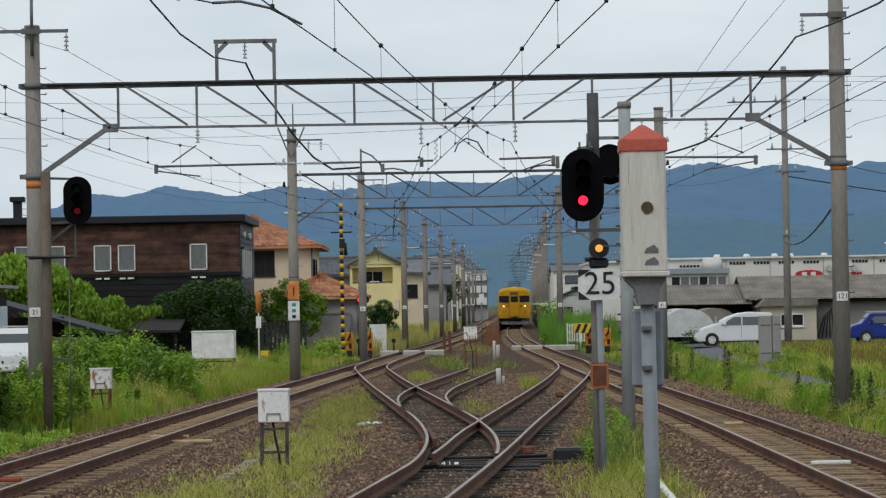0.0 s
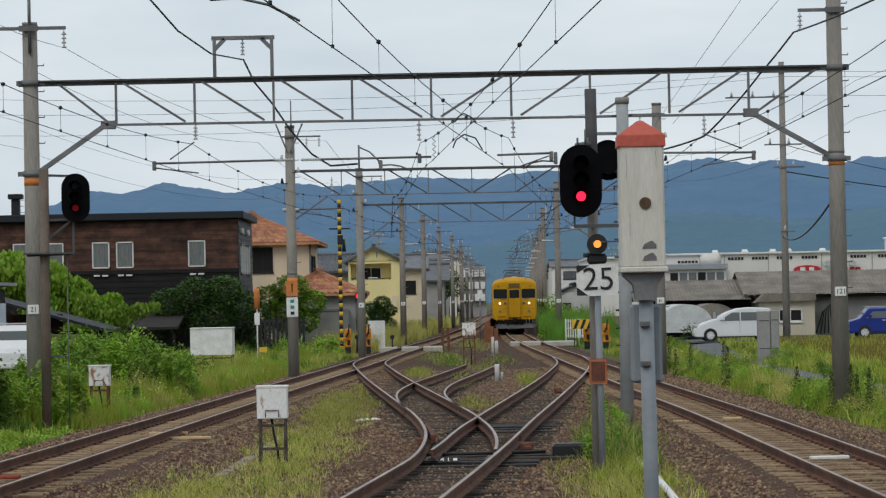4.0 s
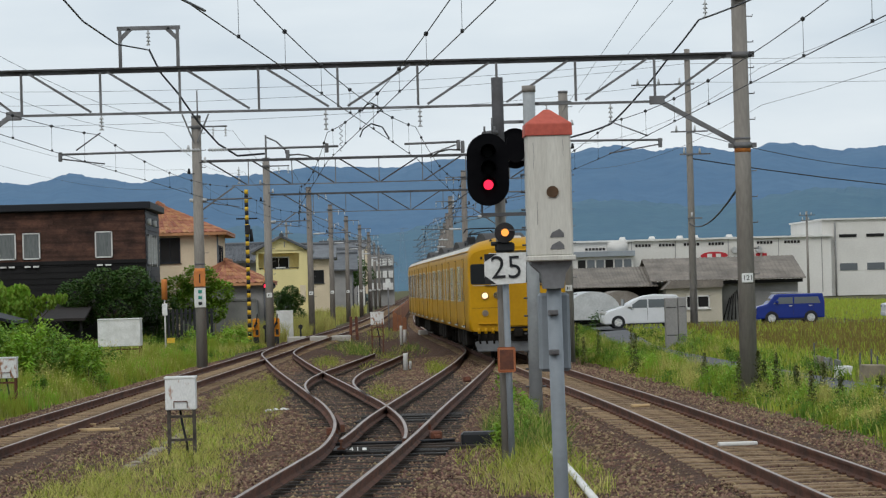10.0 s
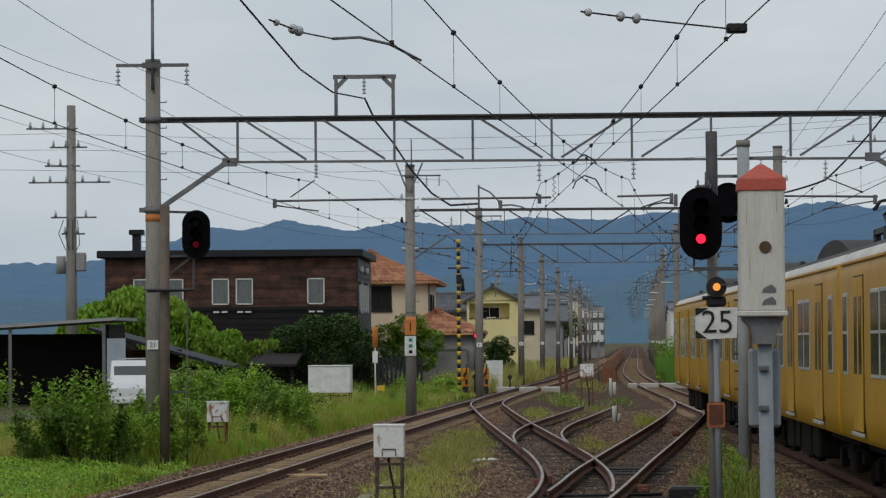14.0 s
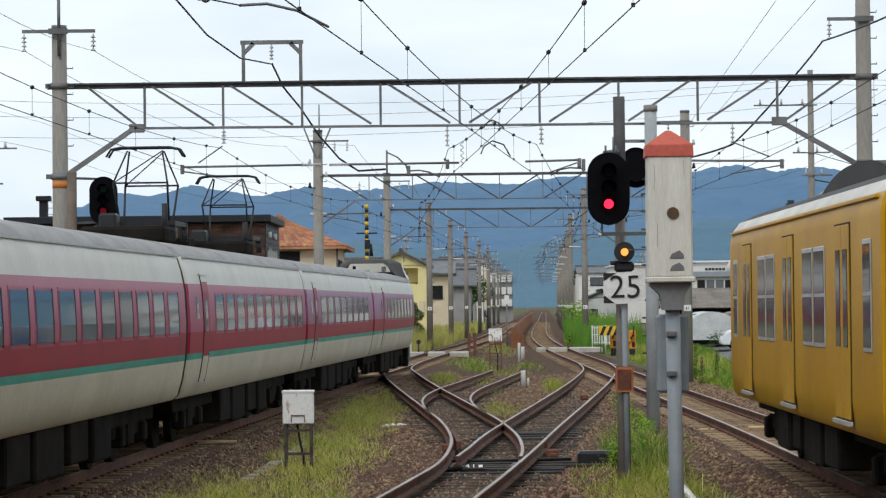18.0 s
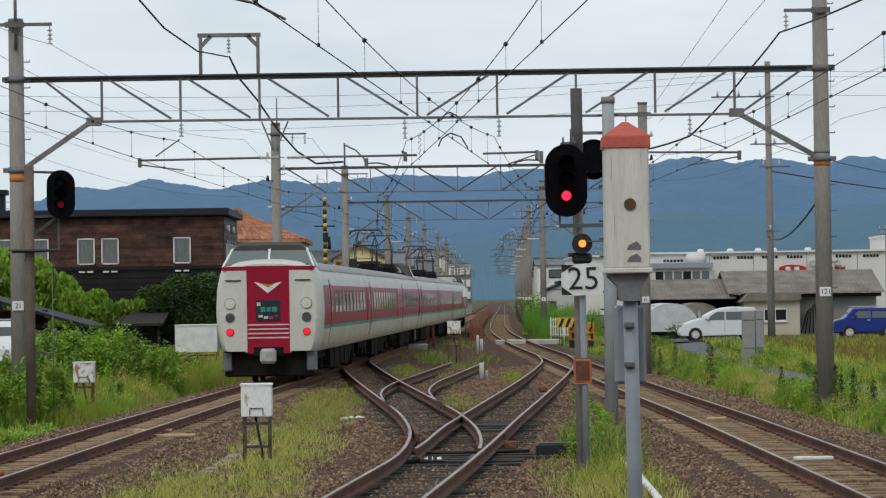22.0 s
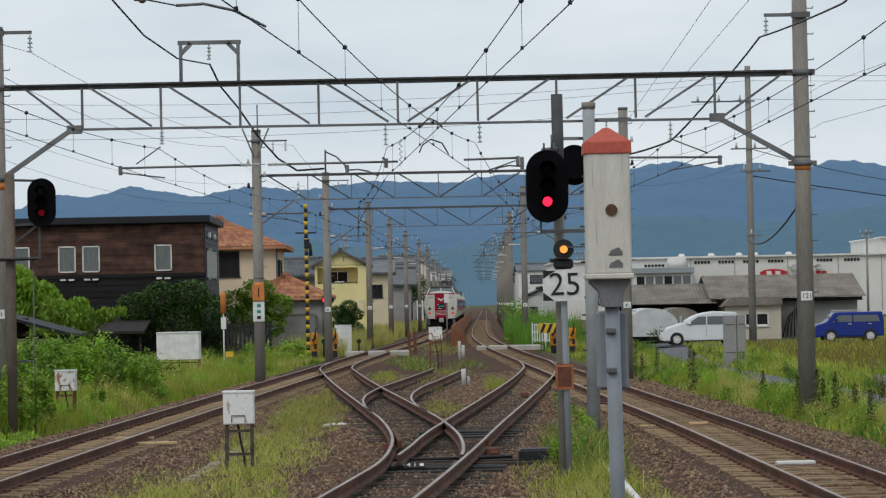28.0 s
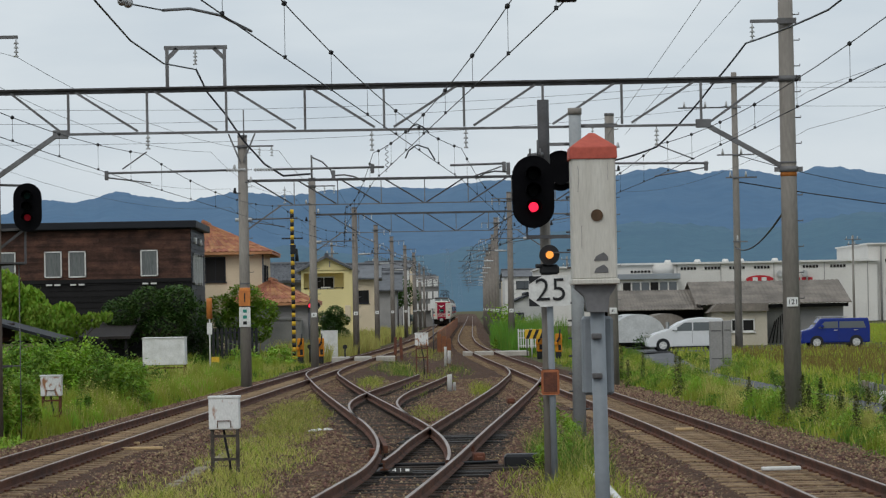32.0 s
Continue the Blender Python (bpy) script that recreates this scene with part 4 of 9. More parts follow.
def rounded(x0, x1, z0, z1, r, n=4):
    """The outline of a rectangle with rounded corners."""
    o = []
    for cx, cz, a in ((x1 - r, z1 - r, 0), (x0 + r, z1 - r, 1), (x0 + r, z0 + r, 2), (x1 - r, z0 + r, 3)):
        o += [(cx + r * math.cos((a + k / n) * math.pi / 2), cz + r * math.sin((a + k / n) * math.pi / 2)) for k in range(n + 1)]
    return o


def yellow_front(t, y):
    """The flat cab front with its gangway door, three windows and lamps."""
    f = y - 0.02
    for x0, x1, z0, z1 in ((-1.335, -0.5, 2.27, 2.82), (0.5, 1.335, 2.27, 2.82)):
        bm = B()
        prism(bm, rounded(x0 - 0.025, x1 + 0.025, z0 - 0.025, z1 + 0.025, 0.07), f - 0.012, f + 0.05)
        fr = part("cab_window_frame", bm, m_black, t)
        bm = B()
        prism(bm, rounded(x0, x1, z0, z1, 0.055), f - 0.018, f + 0.03)
        part("windscreen", bm, m_glass, fr)
    bm = B()
    bx(bm, -0.385, 0.385, f - 0.03, f + 0.04, 1.0, 2.87, 0.02)
    d = part("gangway_door", bm, m_yellow, t)
    bm = B()
    prism(bm, rounded(-0.32, 0.32, 2.26, 2.80, 0.07), f - 0.042, f)
    part("door_glass", bm, m_glass, d)
    bm = B()
    for s in (-1, 1):
        bx(bm, s * 0.415 - 0.02, s * 0.415 + 0.02, f - 0.045, f + 0.02, 0.95, 2.9, 0.008)
    bx(bm, -0.435, 0.435, f - 0.045, f + 0.02, 2.88, 2.92, 0.008)
    # the frame's shadow line is painted as a darker copy of the yellow
    part("door_frame", bm, mat("yellow_shadow_line", (0.38, 0.19, 0.012), (0.3, 0.15, 0.012), rough=0.5, scale=3, fine=20, bump=0.02), d)
    bm = B()
    bx(bm, -0.43, 0.43, f - 0.06, f, 0.93, 0.985, 0.01)
    part("step", bm, m_under, d)
    bm = B()
    bx(bm, -0.4, 0.4, f - 0.07, f + 0.35, 2.93, 3.26, 0.04)
    bb = part("destination_box", bm, m_yellow, t)
    bm = B()
    prism(bm, rounded(-0.345, 0.345, 2.965, 3.215, 0.035), f - 0.078, f)
    rim = part("destination_rim", bm, m_black, bb)
    bm = B()
    prism(bm, rounded(-0.315, 0.315, 2.99, 3.19, 0.02), f - 0.084, f)
    part("destination_glass", bm, mat("brown_blind", (0.13, 0.095, 0.03), (0.10, 0.07, 0.025), rough=0.25, scale=3, fine=20, bump=0.0), bb)
    for s in (-1, 1):
        bm = B()
        disc(bm, (s * 0.95, f - 0.02, 1.91), 0.108, 0.07, "y", 24)
        h = part("headlamp", bm, m_lampring, t)
        bm = B()
        disc(bm, (s * 0.95, f - 0.06, 1.91), 0.082, 0.03, "y", 24)
        part("headlamp_lens", bm, m_lamp_on, h)
        bm = B()
        disc(bm, (s * 0.6, f - 0.015, 1.92), 0.098, 0.05, "y", 20)
        g = part("whistle_grille", bm, m_lampring, t)
        for k in range(-2, 3):
            bm = B()
            bx(bm, s * 0.6 + k * 0.033 - 0.008, s * 0.6 + k * 0.033 + 0.008, f - 0.046, f - 0.03, 1.85, 1.99)
            part("grille_slot", bm, m_groove, g)
        bm = B()
        disc(bm, (s * 0.95, f - 0.015, 1.40), 0.095, 0.05, "y", 20)
        g = part("tail_lamp", bm, m_lampring, t)
        bm = B()
        disc(bm, (s * 0.95, f - 0.045, 1.40), 0.07, 0.02, "y", 20)
        part("tail_lens", bm, mat("dull_red_lens", (0.22, 0.17, 0.13), (0.16, 0.12, 0.10), rough=0.2, scale=3, fine=20, bump=0.0), g)
        bm = B()
        bx(bm, s * 0.55, s * 1.15, f - 0.09, f + 0.02, 1.075, 1.10, 0.005)
        part("foot_rail", bm, m_yellow, t)
        bm = B()
        tube(bm, [(s * 0.5, f - 0.035, 2.26), (s * 0.62, f - 0.04, 2.2), (s * 0.95, f - 0.03, 2.2)], 0.014, 6)
        part("wiper", bm, m_black, t)
        bm = B()
        bx(bm, s * 0.5, s * 1.3, f - 0.018, f, 2.205, 2.22)
        part("cab_trim", bm, m_yroof, t)
        part("handrail", tube(B(), [(s * 0.5, f - 0.02, 1.2), (s * 0.5, f - 0.06, 1.26), (s * 0.5, f - 0.06, 1.85), (s * 0.5, f - 0.02, 1.9)], 0.01, 6), m_yellow, t)
        part("face_seam", bx(B(), s * 0.56, s * 1.33, f - 0.004, f + 0.02, 1.545, 1.555), m_groove, t)
        part("roof_bracket", bx(B(), s * 1.0, s * 1.06, f - 0.02, f + 0.1, 2.98, 3.06, 0.005), m_groove, t)
    part("door_handle", disc(B(), (-0.3, f - 0.045, 1.72), 0.03, 0.03, "y", 10), m_silver, d)
    # coupler, hoses and plough
    bm = B()
    prism(bm, [(-1.12, 0.27), (1.12, 0.27), (1.2, 0.36), (1.2, 0.58), (-1.2, 0.58), (-1.2, 0.36)], f - 0.05, f + 0.1)
    prism(bm, [(-1.2, 0.28), (-0.5, 0.28), (-0.55, 0.46), (-0.95, 0.56), (-1.28, 0.56)], f - 0.12, f + 0.02)
    prism(bm, [(1.2, 0.28), (0.5, 0.28), (0.55, 0.46), (0.95, 0.56), (1.28, 0.56)], f - 0.12, f + 0.02)
    part("snowplough", bm, m_plough, t)
    bm = B()
    bx(bm, -1.15, 1.15, f + 0.05, f + 0.6, 0.45, 0.9)
    part("front_frame", bm, m_under, t)
    bm = B()
    bx(bm, -0.13, 0.13, f - 0.4, f + 0.1, 0.68, 0.93, 0.04)
    bx(bm, -0.6, 0.6, f - 0.12, f - 0.05, 0.56, 0.62, 0.01)
    part("coupler", bm, m_under, t)
    for x in (-1.15, -0.95, -0.74, -0.5, 0.35, 0.5, 0.74, 0.95, 1.15):
        bm = B()
        tube(bm, [(x, f - 0.02, 0.86), (x, f - 0.14, 0.74), (x + 0.03, f - 0.12, 0.5)], 0.03, 6)
        part("brake_hose", bm, m_under if x < 0.6 else m_plough, t)
    for x in (-1.15, -0.95, -0.74, 0.74, 0.95, 1.15):
        bm = B()
        tube(bm, [(x, f - 0.1, 0.96), (x, f - 0.1, 0.80)], 0.045, 8)
        part("hose_cock", bm, m_yellow, t)
    bm = B()
    tube(bm, [(0.74, y + 0.4, 3.25), (0.74, y + 0.4, 3.5)], 0.035, 8)
    tube(bm, [(0.74, y + 0.4, 3.48), (0.74, y + 0.4, 3.58)], 0.05, 10)
    part("roof_lamp", bm, m_yellow, t)
    bm = B()
    tube(bm, [(-0.74, y + 0.4, 3.25), (-0.74, y + 0.4, 3.45), (-0.70, y + 0.4, 3.56)], 0.04, 8)
    part("roof_whistle", bm, m_black, t)
    bm = B()
    bx(bm, -0.2, 0.2, y + 0.5, y + 0.8, 3.4, 3.66, 0.03)
    part("roof_vent", bm, m_yroof, t)


R_HALF = [(0.0, 0.83), (1.22, 0.83), (1.30, 0.90), (1.37, 1.14), (1.42, 1.425), (1.43, 1.52), (1.45, 1.85), (1.45, 2.04), (1.425, 2.48), (1.405, 2.60), (1.37, 2.78), (1.30, 3.02), (1.16, 3.16), (0.8, 3.27), (0.4, 3.32), (0.0, 3.33)]
R_BANDS = [0, 0, 0, 0, 3, 1, 2, 2, 2, 0, 0, 4, 4, 4, 4]


def side_strip(s, y0, y1, z0, z1, out):
    """A thin panel lying on the curved side of an express car, standing out by a few millimetres."""
    pts = [(x, z) for x, z in R_HALF[1:]]
    zs = sorted({z0, z1} | {z for _, z in pts if z0 < z < z1})
    px, pz = [x for x, _ in pts], [z for _, z in pts]
    bm = B()
    rows = []
    for z in zs:
        x = float(np.interp(z, pz, px))
        rows.append([bm.verts.new((s * (x + o), y, z)) for y, o in ((y0, out), (y1, out), (y1, -0.03), (y0, -0.03))])
    for a, b in zip(rows, rows[1:]):
        for i in range(4):
            bm.faces.new((a[i], a[(i + 1) % 4], b[(i + 1) % 4], b[i]))
    bm.faces.new(rows[0][::-1])
    bm.faces.new(rows[-1])
    bmesh.ops.recalc_face_normals(bm, faces=bm.faces)
    return bm


def express_car(label, cab=0, pantos=(), band=None, wide=False, lit=False):
    """One car of the red and cream express, 19.9 m long; cab is the sign of the end with a raised cab."""
    L = 10.05
    t = thing("express_train_car", label=label, category="train car", group="red and cream express train")
    o = mirror_outline(R_HALF)
    n = len(R_HALF)
    bands = R_BANDS + list(reversed(R_BANDS)) + [0]
    bands = (bands + [0] * len(o))[: len(o)]

    def shrink(d, dz=0.0):
        return [(x * (1 - d / 1.45), z if z < 2.6 else z - dz * (z - 2.6) / 0.7) for x, z in o]

    body = [(-L, shrink(0.05, 0.03)), (-L + 0.06, o)] if cab != -1 else [(-L + 0.75, o)]
    end = [(L - 0.06, o), (L, shrink(0.05, 0.03))] if cab != 1 else [(L - 0.75, o)]
    mids = [(float(y), o) for y in np.linspace(body[-1][0] + 0.4, end[0][0] - 0.4, 7)]
    upper = band or m_mauve
    bands = [5 if b == 0 and max(o[j][1], o[(j + 1) % len(o)][1]) < 1.5 else b for j, b in enumerate(bands)]
    shell(body + mids + end, [m_cream, m_red, upper, m_teal, m_sroof, m_cream_low], "body", t, bands)
    d0 = -5.75 if cab == 1 else (-7.9 if cab == 0 else -6.4)
    wins = []
    y = d0 + 1.3
    step, w = (1.9, 0.68) if wide else (1.62, 0.55)
    stop = 8.9 if cab != 1 else 8.0
    while y + w < stop:
        wins.append(y + w)
        y += step
    for s in (-1, 1):
        for yy in wins:
            fr = part("window_frame", side_strip(s, yy - w - 0.05, yy + w + 0.05, 1.80, 2.49, 0.004), upper, t)
            part("window_glass", side_strip(s, yy - w, yy + w, 1.85, 2.44, 0.010), m_glass2, fr)
            part("window_edge", side_strip(s, yy + w, yy + w + 0.06, 1.83, 2.46, 0.012), m_groove, fr)
        dr = part("door", side_strip(s, d0 - 0.42, d0 + 0.42, 1.08, 2.64, 0.006), m_red, t)
        part("door_lower_panel", side_strip(s, d0 - 0.37, d0 + 0.37, 1.08, 1.46, 0.009), m_cream_low, dr)
        part("door_seal", side_strip(s, d0 - 0.42, d0 - 0.38, 1.05, 2.74, 0.011), m_groove, dr)
        part("door_seal", side_strip(s, d0 + 0.38, d0 + 0.415, 1.05, 1.5, 0.011), m_under, dr)
        part("door_rail", side_strip(s, d0 - 0.5, d0 + 0.5, 2.74, 2.77, 0.02), m_silver, dr)
        part("door_glass", side_strip(s, d0 - 0.16, d0 + 0.16, 1.85, 2.35, 0.011), m_glass2, dr)
        part("door_step", side_strip(s, d0 - 0.4, d0 + 0.4, 1.0, 1.05, 0.06), m_silver, t)
        part("side_plate", side_strip(s, d0 - 1.25, d0 - 0.95, 2.05, 2.4, 0.006), m_glass2, t)
        for y0, y1, z0 in ((-3.9, -2.4, 0.26), (-2.0, 0.0, 0.22), (0.5, 1.9, 0.3), (2.4, 3.9, 0.24)):
            bm = B()
            bx(bm, s * 0.7, s * 1.2, y0, y1, z0, 0.84, 0.03)
            part("equipment_box", bm, m_under, t)
        bm = B()
        bx(bm, s * 1.30, s * 1.33, -L + (0.8 if cab == -1 else 0.1), L - (0.8 if cab == 1 else 0.1), 3.0, 3.03)
        part("rain_gutter", bm, m_silver, t)
    bm = B()
    bx(bm, -1.05, 1.05, -L + 0.9, L - 0.9, 0.6, 0.85)
    part("underframe", bm, m_under, t)
    for e in (-1, 1):
        if cab != e:
            ends = sorted((e * (L - 0.02), e * (L + 0.27)))
            shell([(yy, shrink(0.035, 0.05)) for yy in ends], [m_bellows], "gangway_bellows", t, smooth=False)
    for panto in pantos:
        pantograph(t, panto, 3.62)
        for half, y0, y1, z1 in ((0.7, -2.9, -1.7, 3.56), (0.5, 1.8, 2.7, 3.5)):
            if abs(panto + y0) < 9 and abs(panto + y1) < 9:
                part("roof_equipment_box", bx(B(), -half, half, panto + y0, panto + y1, 3.28, z1, 0.05), m_under, t)
    if cab:
        express_cab(t, cab, L, bands, o, lit)
    fit_length(t, 0.945)
    for e in (-1, 1):
        bogie(t, e * 6.5)
    return t


UP = 0.13  # height of the cab's fittings over the plain body


def express_cab(t, e, L, bands, o, lit):
    """The tall cab: a blunt cream nose with a raised, raked windscreen above."""
    def sec(y, k, top, narrow=0.0):
        r = []
        for x, z in o:
            zz = z if z < 2.6 else 2.6 + (z - 2.6) * top
            r.append((x * (1 - k) * (1 - narrow * max(0.0, zz - 2.6)), zz))
        return r

    ys = [(L - 0.75, 0.0), (L - 0.45, 0.012), (L - 0.2, 0.04), (L - 0.05, 0.085), (L, 0.125)]
    secs = [(e * y, sec(y, k, 1.0 - 0.2 * (k / 0.125), 0.0)) for y, k in ys]
    secs2 = secs if e > 0 else list(reversed(secs))
    shell(secs2, [m_cream, m_cream, m_cream, m_cream, m_cream], "nose", t, [0] * len(o))
    f = e * L

    def P(x0, x1, d0, d1, z0, z1, bev=0.006):
        bm = B()
        return bx(bm, x0, x1, f + e * d0, f + e * d1, z0 + UP, z1 + UP, bev)

    part("nose_panel", P(-0.57, 0.57, -0.3, 0.012, 0.66, 3.0, 0.01), m_red, t, "crimson centre panel")
    part("nose_band", P(-1.22, 1.22, -0.3, 0.008, 2.88, 2.99), m_red, t)
    for k in range(4):
        part("nose_stripe", P(-0.55, 0.55, -0.05, 0.018, 1.07 + k * 0.115, 1.105 + k * 0.115, 0.002), m_cream, t)
    part("headmark", P(-0.34, 0.34, -0.05, 0.03, 1.51, 2.10, 0.03), mat("dark_headmark", (0.015, 0.022, 0.03), (0.02, 0.03, 0.035), rough=0.25, scale=4, fine=20, bump=0.0), t)
    hm = t.children[-1]
    # its pale lettering, as plain bars, and a row of pictured flowers
    for x0, x1, z0, z1, mm in ((-0.30, -0.2, 1.93, 2.03, m_cream), (-0.2, -0.07, 1.77, 1.90, m_teal), (-0.04, 0.07, 1.78, 1.90, m_teal), (0.1, 0.24, 1.77, 1.91, m_teal), (-0.26, -0.14, 1.63, 1.69, m_cream), (-0.12, 0.0, 1.59, 1.66, m_cream), (0.03, 0.13, 1.58, 1.65, m_mauve), (0.15, 0.27, 1.63, 1.69, m_red)):
        part("headmark_patch", P(x0, x1, 0.0, 0.036, z0, z1, 0.004), mm, hm)
    # winged emblem
    bm = B()
    for s in (-1, 1):
        vs = [(s * 0.0, 2.27), (s * 0.37, 2.57), (s * 0.2, 2.54), (s * 0.0, 2.42)]
        a = [bm.verts.new((x, f + e * 0.026, z + UP)) for x, z in vs]
        b = [bm.verts.new((x, f - e * 0.02, z + UP)) for x, z in vs]
        bm.faces.new(a)
        bm.faces.new(b[::-1])
        for i in range(4):
            bm.faces.new((a[i], b[i], b[(i + 1) % 4], a[(i + 1) % 4]))
    bmesh.ops.recalc_face_normals(bm, faces=bm.faces)
    part("emblem", bm, m_white_plate, t)
    bm = B()
    a = [bm.verts.new((x, f + e * 0.03, z + UP)) for x, z in ((0, 2.42), (0.24, 2.545), (0, 2.50), (-0.24, 2.545))]
    b = [bm.verts.new((v.co.x, f - e * 0.02, v.co.z)) for v in a]
    bm.faces.new(a)
    bm.faces.new(b[::-1])
    for i in range(4):
        bm.faces.new((a[i], b[i], b[(i + 1) % 4], a[(i + 1) % 4]))
    bmesh.ops.recalc_face_normals(bm, faces=bm.faces)
    part("emblem_core", bm, mat("gold_paint", (0.42, 0.27, 0.09), (0.35, 0.22, 0.07), rough=0.4, metal=0.4, scale=4, fine=20, bump=0.0), t)
    for s in (-1, 1):
        for z, mm, r in ((2.0, m_cream, 0.135), (1.63, m_headlens, 0.115), (1.24, m_tail_on if lit else m_lens, 0.085)):
            bm = B()
            disc(bm, (s * 1.02, f + e * -0.01, z + UP), r + 0.018, 0.06, "y", 24)
            h = part("lamp_ring", bm, m_sroof if z > 1.5 else m_under, t)
            bm = B()
            disc(bm, (s * 1.02, f + e * 0.02, z + UP), r, 0.05, "y", 24)
            part("lamp_lens", bm, mm, h)
        part("nose_grip", P(s * 0.72, s * 1.13, -0.03, 0.04, 2.60, 2.63, 0.004), m_groove, t)
        part("nose_step", P(s * 0.62, s * 1.2, -0.03, 0.05, 0.70, 0.73, 0.004), m_under, t)
    part("coupler_recess", P(-0.4, 0.4, -0.1, 0.016, 0.6, 0.84, 0.004), m_under, t)
    part("coupler_cover", P(-0.21, 0.21, -0.1, 0.35, 0.40, 0.80, 0.07), mat("grey_canvas_cover", (0.42, 0.42, 0.40), (0.3, 0.3, 0.29), rough=0.9, scale=5, fine=25, bump=0.2), t)
    part("skirt", P(-1.2, 1.2, -0.7, -0.2, 0.05, 0.72, 0.04), m_under, t)
    for s in (-1, 1):
        part("skirt_side", P(s * 1.0, s * 1.25, -0.6, -0.1, 0.2, 0.72, 0.03), m_plough, t)
    # raised cab roof with raked windscreens
    def ring(y, w0, w1, z0, z1):
        z0, z1 = z0 + (UP if z0 > 3.05 else 0), z1 + UP
        return [(-w0, z0), (w0, z0), (w0 - (w0 - w1) * 0.85, z1 - 0.12), (w1 * 0.8, z1), (-w1 * 0.8, z1), (-w0 + (w0 - w1) * 0.85, z1 - 0.12)]
    rs = [(e * (L - 3.0), ring(0, 0.9, 0.66, 3.2, 3.52)), (e * (L - 2.75), ring(0, 0.95, 0.72, 3.1, 3.62)), (e * (L - 1.6), ring(0, 1.15, 0.9, 2.98, 3.66)), (e * (L - 0.95), ring(0, 1.22, 0.99, 2.95, 3.64)), (e * (L - 0.68), ring(0, 1.12, 1.0, 3.3, 3.56))]
    shell(rs if e > 0 else rs[::-1], [mat("brown_cab_roof", (0.075, 0.066, 0.062), (0.045, 0.04, 0.038), rough=0.75, scale=1.5, fine=12, bump=0.04)], "cab_roof", t, smooth=False)
    bm = B()
    y0, y1 = e * (L - 0.22), e * (L - 0.72)
    vs = [(-1.24, y0, 2.96), (1.24, y0, 2.96), (1.0, y1, 3.46), (-1.0, y1, 3.46), (-1.24, y1, 2.96), (1.24, y1, 2.96)]
    q = [bm.verts.new((v[0], v[1], v[2] + UP)) for v in vs]
    for fc in ((0, 1, 2, 3), (0, 3, 4), (1, 5, 2), (0, 4, 5, 1), (3, 2, 5, 4)):
        bm.faces.new([q[i] for i in fc])
    bmesh.ops.recalc_face_normals(bm, faces=bm.faces)
    ws = part("windscreen", bm, glass("pale_windscreen", (0.13, 0.16, 0.15), 0.06, 0.5), t)
    bm = B()
    off = e * 0.012
    bar(bm, (0, y0 + off, 2.97 + UP), (0, y1 + off, 3.47 + UP), 0.06, 0.03)
    for s in (-1, 1):
        bar(bm, (s * 1.22, y0 + off, 2.97 + UP), (s * 0.99, y1 + off, 3.47 + UP), 0.05, 0.04)
        bar(bm, (s * 1.01, y1 - e * 0.03, 3.47 + UP), (s * 1.25, e * (L - 1.15), 2.98 + UP), 0.03, 0.04)
    bar(bm, (-1.0, y1 + off, 3.47 + UP), (1.0, y1 + off, 3.47 + UP), 0.03, 0.03)
    part("windscreen_frame", bm, m_white_plate, ws)
    for s in (-1, 1):
        bm = B()
        a = [bm.verts.new((s * (1.262 - 0.47 * (z - 2.96)), e * y, z + UP)) for y, z in ((L - 0.3, 2.99), (L - 0.74, 3.43), (L - 1.05, 2.99))]
        bm.faces.new(a)
        bmesh.ops.recalc_face_normals(bm, faces=bm.faces)
        bmesh.ops.solidify(bm, geom=bm.faces[:], thickness=0.015)
        part("cab_quarter_window", bm, m_glass2, t)
        for k in range(2):
            x = s * (0.28 + 0.5 * k)
            part("wiper", tube(B(), [(x, f - e * 0.18, 3.12), (x + s * 0.28, f - e * 0.2, 3.16)], 0.018, 5), m_black, t)
    # white panel on the back of the raised cab, with a slot and a louvre
    yb = L - 3.0
    bm = B()
    o2 = [(-0.62, 3.22), (0.8, 3.22), (0.7, 3.40), (0.56, 3.5), (-0.52, 3.5), (-0.58, 3.4)]
    a = [bm.verts.new((x, e * (yb - 0.02), z + UP)) for x, z in o2]
    b = [bm.verts.new((x, e * (yb + 0.05), z + UP)) for x, z in o2]
    bm.faces.new(a)
    bm.faces.new(b[::-1])
    for i in range(6):
        bm.faces.new((a[i], b[i], b[(i + 1) % 6], a[(i + 1) % 6]))
    bmesh.ops.recalc_face_normals(bm, faces=bm.faces)
    bp = part("rear_panel", bm, m_cream, t)
    for x0, x1, z0, z1 in ((-0.45, -0.34, 3.28, 3.42), (-0.15, 0.1, 3.23, 3.27)):
        part("slot", bx(B(), x0, x1, e * (yb - 0.03), e * (yb), z0 + UP, z1 + UP, 0.004), m_under, bp)
    for k in range(5):
        part("louvre", bx(B(), 0.5, 0.66, e * (yb - 0.035), e * yb, 3.37 + k * 0.035, 3.387 + k * 0.035), m_under, bp)


